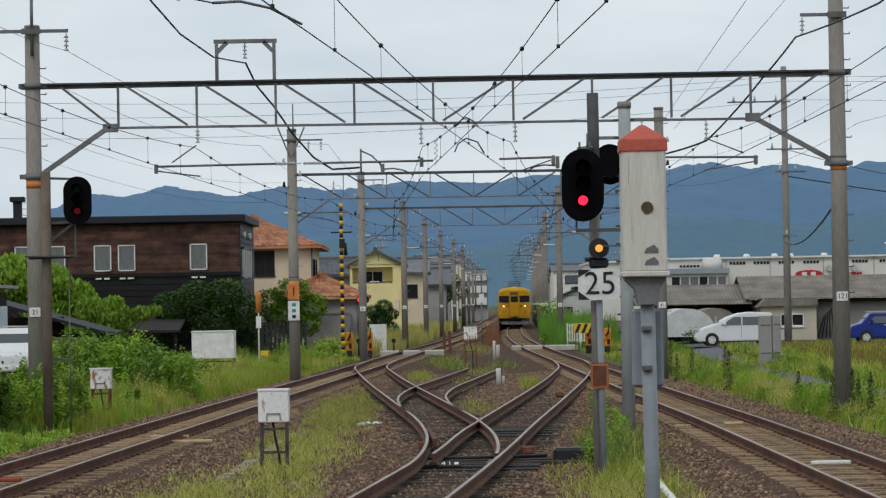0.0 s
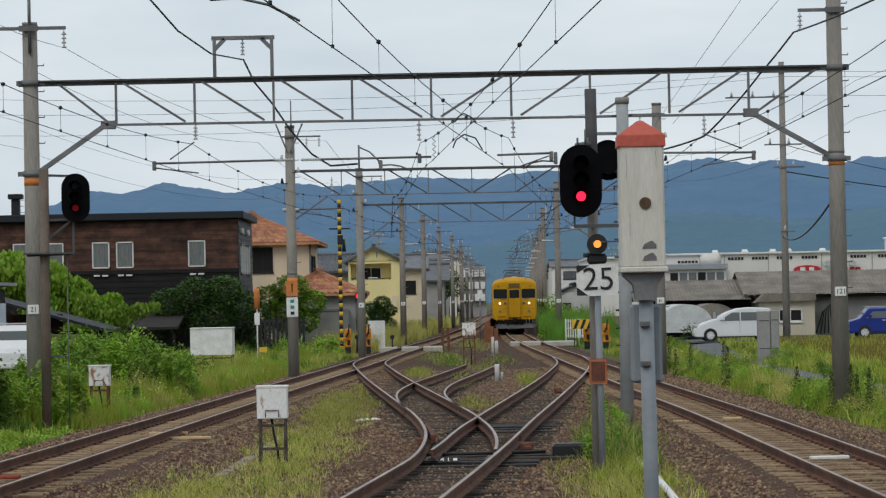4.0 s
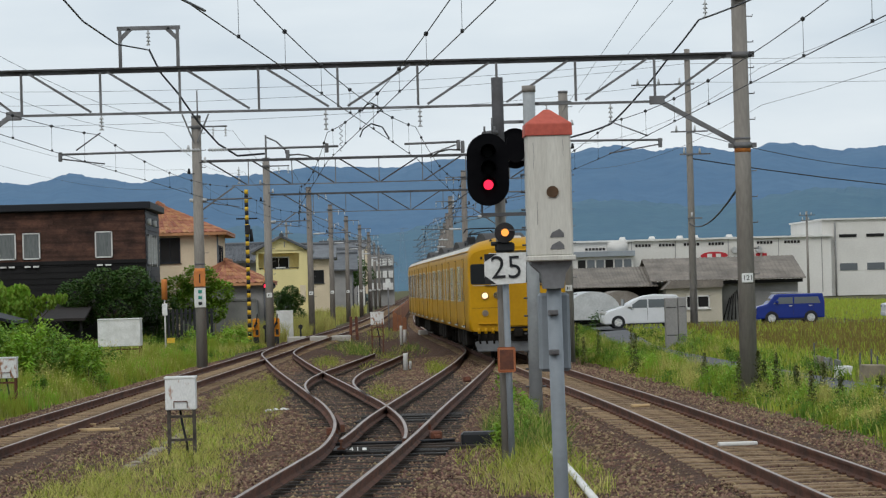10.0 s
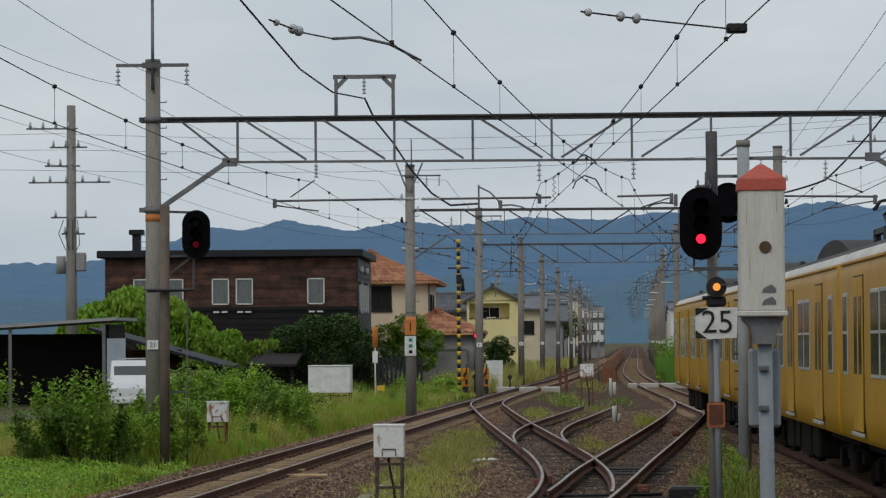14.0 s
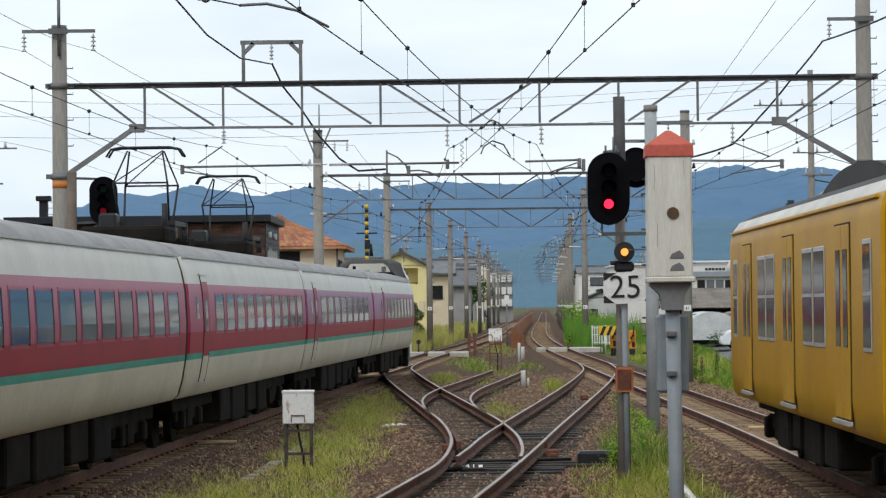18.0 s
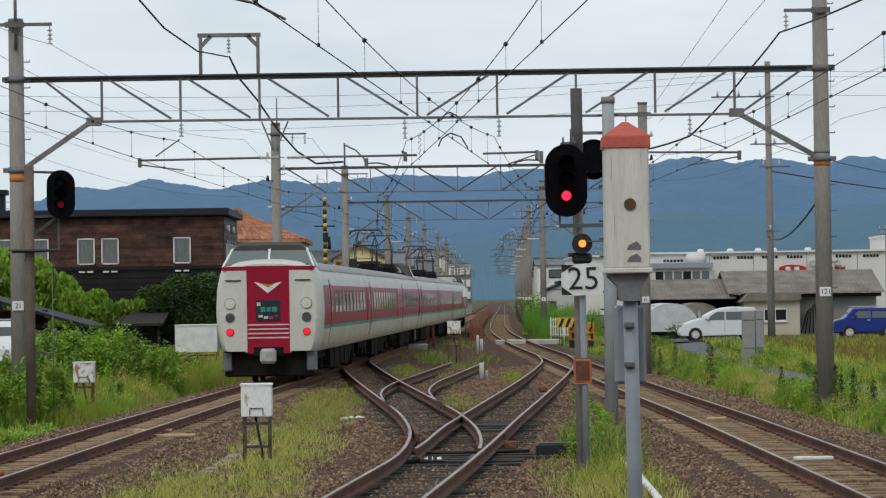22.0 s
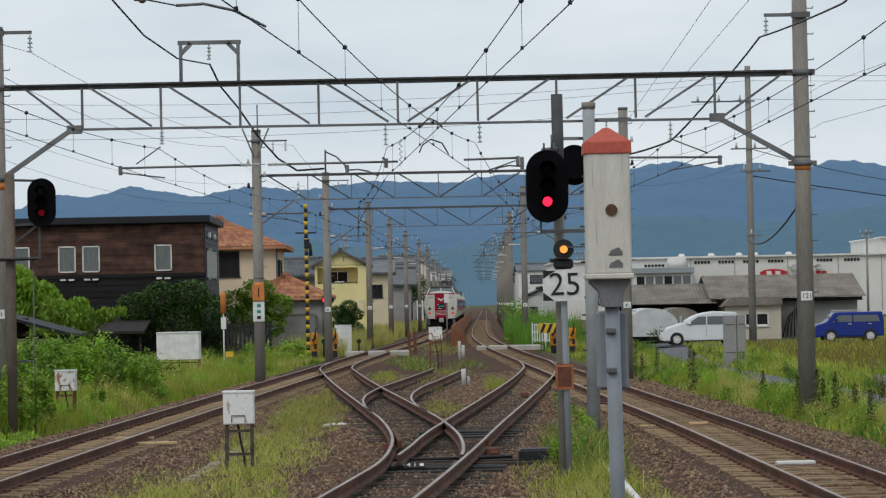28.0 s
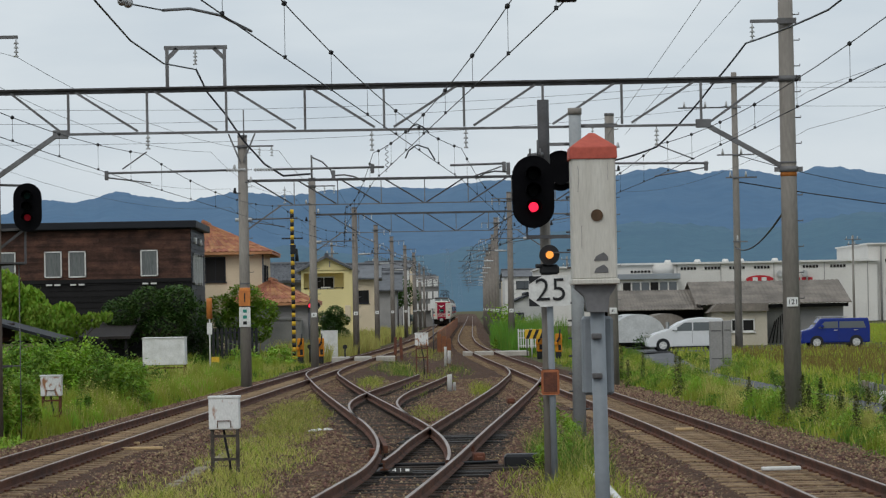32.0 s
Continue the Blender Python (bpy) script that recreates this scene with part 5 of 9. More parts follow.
YELLOW = [yellow_car("yellow commuter train end car with lit headlamps", True), yellow_car("yellow commuter train middle car with dark roof", False, True), yellow_car("yellow commuter train middle car with dark roof", False), yellow_car("yellow commuter train rear car", False)]
# in-between band colour, crimson mixed with some of the mauve's sky tint
MID_UP = mat("faded_magenta_paint", (0.36, 0.042, 0.105), (0.32, 0.032, 0.08), rough=0.35, scale=0.6, fine=10, bump=0.01, vary=0.08, spec=0.25)
RED_UP = mat("faded_crimson_paint", (0.31, 0.018, 0.055), (0.25, 0.014, 0.045), rough=0.4, scale=0.6, fine=10, bump=0.01, vary=0.08, spec=0.2)
EXPRESS = [
    express_car("cream express train tail car with crimson nose and red tail lamps", -1, (), RED_UP, False, True),
    express_car("cream express train car with crimson window band", 0, (), RED_UP),
    express_car("cream express train car with two pantographs and a raised cab", 1, (-6.25, 5.5), MID_UP),
    express_car("cream express train car with magenta window band", 0, (), MID_UP),
    express_car("cream express train car with magenta window band and two pantographs", 0, (-4.3, 8.2), MID_UP),
    express_car("cream express train car with sky-tinted mauve band and wide windows", 0, (), m_mauve, True),
    express_car("cream express train leading car with sky-tinted mauve band", 1, (), m_mauve),
]

# ---- far hills ----
def hills():
    """Ranges of wooded hills far behind the town, as one ring of land with uneven crests."""
    # blue emission in both hill materials stands in for the distance haze
    m = mat("haze_lit_far_hills", (0.035, 0.062, 0.075), (0.022, 0.045, 0.06), rough=1.0, scale=0.012, fine=0.05, bump=0.0, vary=0.2, emit=(0.24, 0.52, 1.0), power=0.178)
    m2 = mat("haze_lit_near_hills", (0.03, 0.06, 0.05), (0.02, 0.042, 0.04), rough=1.0, scale=0.02, fine=0.08, bump=0.0, vary=0.25, emit=(0.24, 0.54, 0.98), power=0.15)
    crest = Line([(-60, 90), (-20, 110), (-12, 108), (-9.5, 106), (-8.2, 112), (-7.1, 134), (-6.4, 150), (-5.8, 147), (-5.1, 159), (-4.4, 152), (-3.7, 147), (-2.9, 157), (-2.0, 150), (-1.1, 157), (-0.45, 160), (0.7, 158), (1.85, 166), (2.3, 165), (4.1, 170), (4.9, 177), (5.7, 169), (6.3, 175), (7.2, 168), (7.9, 176), (9.0, 166), (10.5, 171), (12, 160), (20, 140), (60, 90)])
    low = Line([(-60, 50), (-12, 70), (-8.5, 62), (-6, 92), (-4, 75), (-2, 88), (0, 70), (2.2, 92), (4.5, 110), (6.5, 98), (9, 118), (11, 100), (20, 90), (60, 50)])
    for name, line, r, mm, sc, lab in (("far_hills", crest, 4000.0, m, 1.0, "hazy blue wooded hills along the horizon"), ("wooded_foothills", low, 3300.0, m2, 0.82, "hazy blue-green wooded foothills behind the town")):
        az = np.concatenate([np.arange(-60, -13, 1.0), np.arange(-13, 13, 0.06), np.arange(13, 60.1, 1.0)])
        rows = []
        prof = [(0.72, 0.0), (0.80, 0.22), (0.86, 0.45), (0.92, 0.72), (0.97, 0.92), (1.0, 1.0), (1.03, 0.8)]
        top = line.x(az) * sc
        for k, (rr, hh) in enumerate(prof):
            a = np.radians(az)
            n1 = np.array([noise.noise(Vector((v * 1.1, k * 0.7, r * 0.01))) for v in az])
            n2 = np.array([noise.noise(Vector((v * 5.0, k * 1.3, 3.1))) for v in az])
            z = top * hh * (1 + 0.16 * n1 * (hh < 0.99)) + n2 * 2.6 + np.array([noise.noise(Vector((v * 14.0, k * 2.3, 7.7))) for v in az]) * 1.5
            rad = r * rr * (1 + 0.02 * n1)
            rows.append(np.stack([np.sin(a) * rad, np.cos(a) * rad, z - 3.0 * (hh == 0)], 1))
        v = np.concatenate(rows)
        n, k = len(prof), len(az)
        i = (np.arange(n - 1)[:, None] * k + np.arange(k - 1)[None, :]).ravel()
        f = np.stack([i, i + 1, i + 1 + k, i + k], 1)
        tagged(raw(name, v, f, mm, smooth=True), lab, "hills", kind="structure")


hills()

# ---- houses ----
m_clap = mat("weathered_brown_boards", (0.125, 0.064, 0.04), (0.026, 0.0165, 0.013), rough=0.85, scale=0.9, fine=9, bump=0.1, island=0.6, vary=0.3, stretch=(1.3, 1, 2.2))
m_char = mat("charred_dark_boards", (0.013, 0.012, 0.012), (0.008, 0.0075, 0.0075), rough=0.85, scale=1, fine=12, bump=0.1, island=0.4)
m_navy = mat("dark_navy_metal", (0.013, 0.015, 0.02), (0.01, 0.011, 0.015), rough=0.6, scale=1, fine=12, bump=0.02)
m_white = mat("white_paint", (0.70, 0.69, 0.66), (0.6, 0.59, 0.56), rough=0.6, scale=2, fine=20, bump=0.02)
m_pane = glass("house_glass", (0.10, 0.11, 0.12), 0.08)
m_curtain = mat("pale_curtain", (0.45, 0.45, 0.42), (0.36, 0.36, 0.34), rough=0.9, scale=6, fine=30, bump=0.1, stretch=(6, 1, 0.6))
# darker copy of the curtain, with the shade indoors put into its colour
m_curtain_dim = mat("shaded_net_curtain", (0.17, 0.18, 0.175), (0.10, 0.11, 0.11), rough=0.5, scale=5, fine=30, bump=0.1, stretch=(5, 1, 0.5))
m_tile = mat("orange_clay_tile", (0.42, 0.19, 0.105), (0.26, 0.11, 0.062), rough=0.8, scale=1.5, fine=14, bump=0.08, island=0.3)
m_grey_tile = mat("grey_glazed_tile", (0.12, 0.125, 0.135), (0.07, 0.073, 0.08), rough=0.5, scale=1.5, fine=14, bump=0.08, island=0.3)
m_stucco_cream = mat("cream_stucco", (0.64, 0.54, 0.39), (0.55, 0.46, 0.33), rough=0.9, scale=0.7, fine=18, bump=0.06)
m_stucco_yellow = mat("yellow_stucco", (0.74, 0.64, 0.32), (0.66, 0.57, 0.28), rough=0.9, scale=0.7, fine=18, bump=0.06)
m_stucco_grey = mat("grey_stucco", (0.30, 0.29, 0.28), (0.22, 0.215, 0.21), rough=0.9, scale=0.7, fine=18, bump=0.06)
m_block = mat("grey_concrete_block", (0.22, 0.215, 0.20), (0.14, 0.14, 0.13), rough=0.95, scale=0.9, fine=16, bump=0.12)


def window(parent, x, y, z0, z1, w, face="y", frame=m_white, pane=m_pane, mullion=True, sill=True, edge=0.07):
    """A framed window lying on a wall; face y looks to -y, face x looks to +x."""
    def bo(bm, u0, u1, d0, d1, a, b, bev=0.0):
        if face == "y":
            return bx(bm, x + u0, x + u1, y + d0, y + d1, a, b, bev)
        return bx(bm, x - d1, x - d0, y + u0, y + u1, a, b, bev)
    bm = B()
    h = w / 2
    for u0, u1, a, b in ((-h, -h + edge, z0, z1), (h - edge, h, z0, z1), (-h, h, z0, z0 + edge), (-h, h, z1 - edge, z1)):
        bo(bm, u0, u1, -0.06, 0.02, a, b)
    f = part("window_frame", bm, frame, parent)
    bm = B()
    bo(bm, -h + 0.06, h - 0.06, -0.02, 0.0, z0 + 0.06, z1 - 0.06)
    part("pane", bm, pane, f)
    if mullion:
        bm = B()
        bo(bm, -0.02, 0.02, -0.05, -0.02, z0 + 0.07, z1 - 0.07)
        part("mullion", bm, frame, f)
    if sill:
        bm = B()
        bo(bm, -h - 0.05, h + 0.05, -0.1, 0.0, z0 - 0.06, z0)
        part("window_sill", bm, frame, f)
    return f


def boards(parent, x0, x1, y, z0, z1, h, material, seed, face="y", far=0.0):
    """Lapped boards on a wall, each an uneven strip of its own."""
    rnd = random.Random(seed)
    z = z0
    while z < z1 - 0.02:
        a = x0
        while a < x1 - 0.05:
            b = min(x1, a + rnd.uniform(2.2, 3.8))
            bm = B()
            o = rnd.uniform(0.0, 0.012)
            t = min(z + h * 1.02, z1)
            if face == "y":
                vs = [(a, y - 0.045 - o, z), (b - 0.006, y - 0.045 - o, z), (b - 0.006, y - 0.012 - o, t), (a, y - 0.012 - o, t), (a, y, z), (b - 0.006, y, z), (b - 0.006, y, t), (a, y, t)]
            else:
                vs = [(y + 0.045 + o, a, z), (y + 0.045 + o, b - 0.006, z), (y + 0.012 + o, b - 0.006, t), (y + 0.012 + o, a, t), (y, a, z), (y, b - 0.006, z), (y, b - 0.006, t), (y, a, t)]
            q = [bm.verts.new(v) for v in vs]
            for fc in ((0, 1, 2, 3), (4, 7, 6, 5), (0, 4, 5, 1), (3, 2, 6, 7), (0, 3, 7, 4), (1, 5, 6, 2)):
                bm.faces.new([q[i] for i in fc])
            bmesh.ops.recalc_face_normals(bm, faces=bm.faces)
            part("board", bm, material, parent)
            a = b
        z += h


def wooden_house():
    x0, x1, y, d = -22.0, -9.75, 150.0, 10.5
    t = thing("wooden_house", label="two-storey house of dark weathered boards with flat navy roof", category="house")
    bm = B()
    bx(bm, x0, x1, y, y + d, -0.4, 6.35)
    part("wall", bm, m_char, t)
    boards(t, x0, x1, y, 3.95, 6.3, 0.118, m_clap, 1)
    boards(t, x0, x1, y, 0.6, 3.75, 0.28, m_char, 2)
    boards(t, y, y + d, x1, 0.6, 6.3, 0.28, m_navy, 3, "x")
    bm = B()
    bx(bm, x0 - 0.35, x1 + 0.3, y - 0.45, y + d + 0.4, 6.35, 6.7, 0.03)
    part("roof", bm, m_navy, t)
    bm = B()
    bx(bm, x0, x1 + 0.05, y - 0.09, y, 3.76, 3.94, 0.01)
    part("belt_course", bm, m_char, t)
    for cx in (-20.2, -18.6, -16.38, -15.22, -11.75):
        f = window(t, cx, y - 0.05, 4.05, 5.32, 0.84, pane=m_curtain_dim, mullion=False, sill=False, edge=0.06)
        bm = B()
        for k in (-0.2, 0.2):
            bx(bm, cx + k - 0.14, cx + k + 0.14, y - 0.16, y - 0.06, 3.66, 3.74)
        part("bracket", bm, m_white, f)
    for k in range(4):
        window(t, x1 + 0.06, y + 1.3 + k * 1.9, 3.6, 5.15, 0.6, "x", mullion=False, sill=False, pane=m_curtain, edge=0.12)
    for k in range(2):
        bm = B()
        disc(bm, (x1 + 0.1, y + 1.6 + k * 4.2, 5.75), 0.16, 0.2, "x", 14)
        part("vent_cap", bm, m_white, t)
    bm = B()
    bx(bm, -20.95, -20.55, y + 2, y + 2.4, 6.6, 7.55)
    bx(bm, -21.1, -20.4, y + 1.85, y + 2.55, 7.55, 7.8, 0.03)
    part("chimney", bm, m_navy, t)
    bm = B()
    tube(bm, [(-19.4, y + 2, 6.6), (-19.4, y + 2, 8.2)], 0.02, 6)
    for z in (6.9, 7.2, 7.5):
        tube(bm, [(-20.6, y + 2, z), (-19.4, y + 2, z)], 0.015, 5)
    part("roof_rail", bm, m_steel, t)
    # lean-to in front, and a dark canopy against the wall
    c = thing("carport", label="low dark lean-to carport with a sloping metal roof", category="carport")
    part("roof", prism(B(), [(-19.2, 2.88), (-13.6, 1.29), (-13.6, 1.17), (-19.2, 2.76)], 126.2, 132), m_navy, c)
    for x in (-18.6, -16.2, -13.9):
        part("post", bx(B(), x - 0.06, x + 0.06, 126.5, 126.62, -0.4, 1.2 - (x + 13.6) * 0.284), m_char, c)
    part("back_panel", bx(B(), -19, -13.8, 131.7, 131.9, -0.4, 1.2), m_char, c)
    c = thing("canopy", label="dark brown sloping canopy before the wooden house", category="canopy")
    bm = B()
    q = [bm.verts.new(v) for v in ((-14.6, 140, 1.25), (-11.9, 140, 1.25), (-12.1, 149.6, 2.15), (-14.3, 149.6, 2.15), (-14.6, 140, 1.13), (-11.9, 140, 1.13), (-12.1, 149.6, 2.03), (-14.3, 149.6, 2.03))]
    for fc in ((0, 1, 2, 3), (7, 6, 5, 4), (0, 4, 5, 1), (1, 5, 6, 2), (2, 6, 7, 3), (3, 7, 4, 0)):
        bm.faces.new([q[i] for i in fc])
    part("roof", bm, mat("dark_brown_roofing", (0.03, 0.024, 0.022), (0.018, 0.015, 0.014), rough=0.8, scale=2, fine=15, bump=0.1), c)
    for x in (-14.4, -12.1):
        part("post", bx(B(), x - 0.06, x + 0.06, 140.2, 140.32, -0.4, 1.2), m_char, c)


wooden_house()


def tiles_slope(parent, a, b, c, d, material, rows, cols, name="tile"):
    """Half-round tile courses on the slope a-b (eaves) to d-c (ridge), as uneven ribs."""
    a, b, c, d = [Vector(v) for v in (a, b, c, d)]
    nrm = (b - a).cross(d - a).normalized()
    if nrm.z < 0:
        nrm = -nrm
    bm = B()
    for j in range(rows):
        u0, u1 = j / rows, (j + 1) / rows
        for i in range(cols):
            v0, v1 = i / cols, (i + 1) / cols
            vm = (v0 + v1) / 2
            def P(u, v, h):
                return a.lerp(b, v).lerp(d.lerp(c, v), u) + nrm * h
            q = [bm.verts.new(p) for p in (P(u0, v0, 0.02), P(u0, vm, 0.085), P(u0, v1, 0.02), P(u1, v1, 0.0), P(u1, vm, 0.055), P(u1, v0, 0.0))]
            bm.faces.new((q[0], q[1], q[4], q[5]))
            bm.faces.new((q[1], q[2], q[3], q[4]))
            bm.faces.new((q[0], q[2], q[1]))
    bmesh.ops.recalc_face_normals(bm, faces=bm.faces)
    return tagged(part("roof_tiles", bm, material, parent), kind="stuff")


def hip_house(name, x0, x1, y0, y1, zw, rise, wall_m, roof_m, label, wins=(), over=0.6, side=(), kind="hip", zb=-0.3, fine=True, recess=None):
    """A house with a hipped or gabled tile roof, its windows given as (x, z0, z1, width)."""
    t = thing(name, label=label, category="house")
    bm = B()
    if recess:
        xa, xb, za, zc, deep = recess
        bx(bm, x0, x1, y0 + deep, y1, zb, zw)
        part("wall", bm, wall_m, t)
        for u0, u1, w0, w1 in ((x0, xa, za, zc), (xb, x1, za, zc), (x0, x1, zb, za), (x0, x1, zc, zw)):
            part("front_wall", bx(B(), u0, u1, y0, y0 + deep, w0, w1), wall_m, t)
    else:
        bx(bm, x0, x1, y0, y1, zb, zw)
        part("wall", bm, wall_m, t)
    a0, a1, b0, b1 = x0 - over, x1 + over, y0 - over, y1 + over
    e = zw - 0.05
    bm = B()
    if kind == "hip":
        h = min(a1 - a0, b1 - b0) / 2
        if (a1 - a0) > (b1 - b0):
            r0, r1 = Vector((a0 + h, (b0 + b1) / 2, e + rise)), Vector((a1 - h, (b0 + b1) / 2, e + rise))
        else:
            r0, r1 = Vector(((a0 + a1) / 2, b0 + h, e + rise)), Vector(((a0 + a1) / 2, b1 - h, e + rise))
        c = [Vector((a0, b0, e)), Vector((a1, b0, e)), Vector((a1, b1, e)), Vector((a0, b1, e))]
        wide = (a1 - a0) > (b1 - b0)
        faces = ([(c[0], c[1], r1, r0), (c[1], c[2], r1, r1), (c[2], c[3], r0, r1), (c[3], c[0], r0, r0)] if wide else [(c[0], c[1], r0, r0), (c[1], c[2], r1, r0), (c[2], c[3], r1, r1), (c[3], c[0], r0, r1)])
    elif kind == "gable_x":
        r0, r1 = Vector((a0, (b0 + b1) / 2, e + rise)), Vector((a1, (b0 + b1) / 2, e + rise))
        c = [Vector((a0, b0, e)), Vector((a1, b0, e)), Vector((a1, b1, e)), Vector((a0, b1, e))]
        faces = [(c[0], c[1], r1, r0), (c[2], c[3], r0, r1)]
    else:
        r0, r1 = Vector(((a0 + a1) / 2, b0, e + rise)), Vector(((a0 + a1) / 2, b1, e + rise))
        c = [Vector((a0, b0, e)), Vector((a1, b0, e)), Vector((a1, b1, e)), Vector((a0, b1, e))]
        faces = [(c[1], c[2], r1, r0), (c[3], c[0], r0, r1)]
        g = B()
        ins = over / ((a1 - a0) / 2) * rise
        q = [g.verts.new(v) for v in ((x0, y0, e), (x1, y0, e), ((x0 + x1) / 2, y0, e + rise - ins * 0.6), (x0, y0 + 0.2, e), (x1, y0 + 0.2, e), ((x0 + x1) / 2, y0 + 0.2, e + rise - ins * 0.6))]
        for fc in ((0, 1, 2), (3, 5, 4), (0, 3, 4, 1), (1, 4, 5, 2), (2, 5, 3, 0)):
            g.faces.new([q[i] for i in fc])
        bmesh.ops.recalc_face_normals(g, faces=g.faces)
        part("gable_wall", g, wall_m, t)
    for fc in faces:
        vs, seen = [], []
        for v in fc:
            if not any((v - w).length < 1e-4 for w in seen):
                seen.append(v)
        top = [bm.verts.new(v) for v in seen]
        bot = [bm.verts.new(v - Vector((0, 0, 0.14))) for v in seen]
        bm.faces.new(top)
        bm.faces.new(bot[::-1])
        for i in range(len(top)):
            bm.faces.new((top[i], bot[i], bot[(i + 1) % len(top)], top[(i + 1) % len(top)]))
    bmesh.ops.recalc_face_normals(bm, faces=bm.faces)
    rf = part("roof", bm, roof_m, t)
    if fine:
        for fc in faces:
            a, b, c2, d2 = fc
            n = max(4, int((b - a).length / 0.33))
            tiles_slope(rf, a, b, c2, d2, roof_m, max(4, int(((a + b) / 2 - (c2 + d2) / 2).length / 0.42)), n)
    bm = B()
    tube(bm, [r0 + Vector((0, 0, 0.06)), r1 + Vector((0, 0, 0.061)) + (r1 - r0) * 0.001 + Vector((0, 0.01, 0))], 0.14, 8)
    part("ridge", bm, roof_m, rf)
    for (x, z0, z1, w) in wins:
        window(t, x, y0, z0, z1, w, frame=m_navy if wall_m is not m_stucco_yellow else m_silver, pane=m_char if wall_m is m_stucco_cream else m_pane)
    for (y, z0, z1, w) in side:
        window(t, x1, y, z0, z1, w, "x", frame=m_navy)
    bm = B()
    tube(bm, [(x1 + 0.06, y0 - 0.05, zb), (x1 + 0.06, y0 - 0.05, zw)], 0.05, 8)
    part("downpipe", bm, m_grey_tile, t)
    return t


hip_house("tiled_house", -14.2, -7.35, 174, 186, 5.65, 1.75, m_stucco_cream, m_tile, "cream two-storey house with an orange clay tile roof", wins=[(-9.95, 3.95, 5.35, 1.15)], side=[(176.5, 3.2, 4.9, 0.8), (178.5, 3.2, 4.9, 0.8), (181, 3.2, 4.9, 0.8)])
hip_house("tiled_annex", -8.9, -4.7, 170, 182, 2.75, 1.25, m_stucco_grey, m_tile, "single-storey annex with an orange clay tile roof and grey walls", over=0.5)
hip_house("yellow_house", -6.6, -2.93, 222, 232, 5.12, 1.1, m_stucco_yellow, m_grey_tile, "yellow stucco house with a dark gabled roof and a recessed balcony", kind="gable_y", over=0.4, recess=(-6.42, -3.54, 3.75, 4.92, 1.3))
hip_house("grey_roof_house", -9.6, -6.7, 235, 245, 4.6, 1.3, m_stucco_grey, m_grey_tile, "small house with a dark grey tile roof", kind="gable_x")
hip_house("beige_house", -3.5, -1.6, 262, 275, 5.0, 1.2, m_stucco_cream, m_grey_tile, "beige two-storey house with a grey tile roof", wins=[(-2.6, 2.8, 3.9, 1.0)], side=[(266, 2.8, 4.2, 1.5), (270, 2.8, 4.2, 1.5)], kind="gable_x", fine=False)
hip_house("grey_house", -1.9, 0.3, 300, 312, 4.2, 1.6, m_stucco_grey, m_grey_tile, "low grey house with a dark tile roof beside the line", kind="gable_x", fine=False)
hip_house("white_house", 9.65, 11.9, 250, 258, 2.75, 0.55, mat("weathered_white_wall", (0.50, 0.50, 0.48), (0.38, 0.38, 0.37), rough=0.9, scale=0.8, fine=12, bump=0.05), m_navy, "small white house beside the level crossing", wins=[(10.1, 1.0, 1.8, 0.7)], kind="gable_y", over=0.2, fine=False)
for i, (x, y, w, h) in enumerate(((-1.5, 345, 5, 4.5), (1.0, 400, 5, 6.5), (2.2, 440, 6, 8.2), (3.5, 520, 8, 9.5), (-7, 420, 7, 6.5), (-12, 380, 8, 6), (24, 420, 9, 6.5), (28, 540, 9, 7), (28, 480, 9, 6), (-3, 520, 8, 8), (24.5, 380, 6, 5.5), (9.4, 700, 4.4, 9.0), (4.6, 640, 4, 8.0), (30, 640, 10, 8))):
    hip_house("distant_house", x - w, x, y, y + 9, h, 0.9, (m_white, m_stucco_grey, m_white, m_stucco_cream)[i % 4], m_grey_tile, ("distant white house in the town along the line", "distant grey house in the town along the line", "distant white building in the town along the line", "distant beige house in the town along the line")[i % 4], wins=[(x - w * 0.3, h - 1.8, h - 0.7, w * 0.25), (x - w * 0.7, h - 1.8, h - 0.7, w * 0.25), (x - w * 0.5, h - 4.2, h - 3.0, w * 0.4)], kind="gable_x", over=0.3, fine=False)


def yellow_details():
    """What stands in and under the recessed balcony of the yellow house."""
    t = thing("balcony_rail", label="thin dark handrail with a folded quilt on a yellow balcony", category="balcony rail")
    part("handrail", tube(B(), [(-6.4, 222.15, 3.86), (-3.56, 222.15, 3.86)], 0.025, 6), m_navy, t)
    for k in range(6):
        part("rail_post", tube(B(), [(-6.3 + k * 0.53, 222.15, 3.74), (-6.3 + k * 0.53, 222.15, 3.86)], 0.018, 5), m_navy, t)
    part("quilt", bx(B(), -5.2, -4.5, 222.05, 222.3, 3.86, 3.93, 0.03), m_white, t)
    w = thing("balcony_window", label="wide dark sliding window at the back of the balcony", category="window")
    window(w, -5.0, 223.3, 3.8, 4.68, 1.5, frame=m_silver, pane=m_char, sill=False)
    window(w, -4.6, 222.0, 0.7, 1.9, 1.2, frame=m_silver, pane=m_pane)
    part("gable_vent", bx(B(), -4.58, -4.5, 221.95, 222.01, 5.35, 5.75, 0.01), m_stucco_grey, w)
    part("meter_box", bx(B(), -3.5, -3.1, 221.9, 222.01, 1.5, 2.6, 0.02), m_stucco_cream, w)


yellow_details()


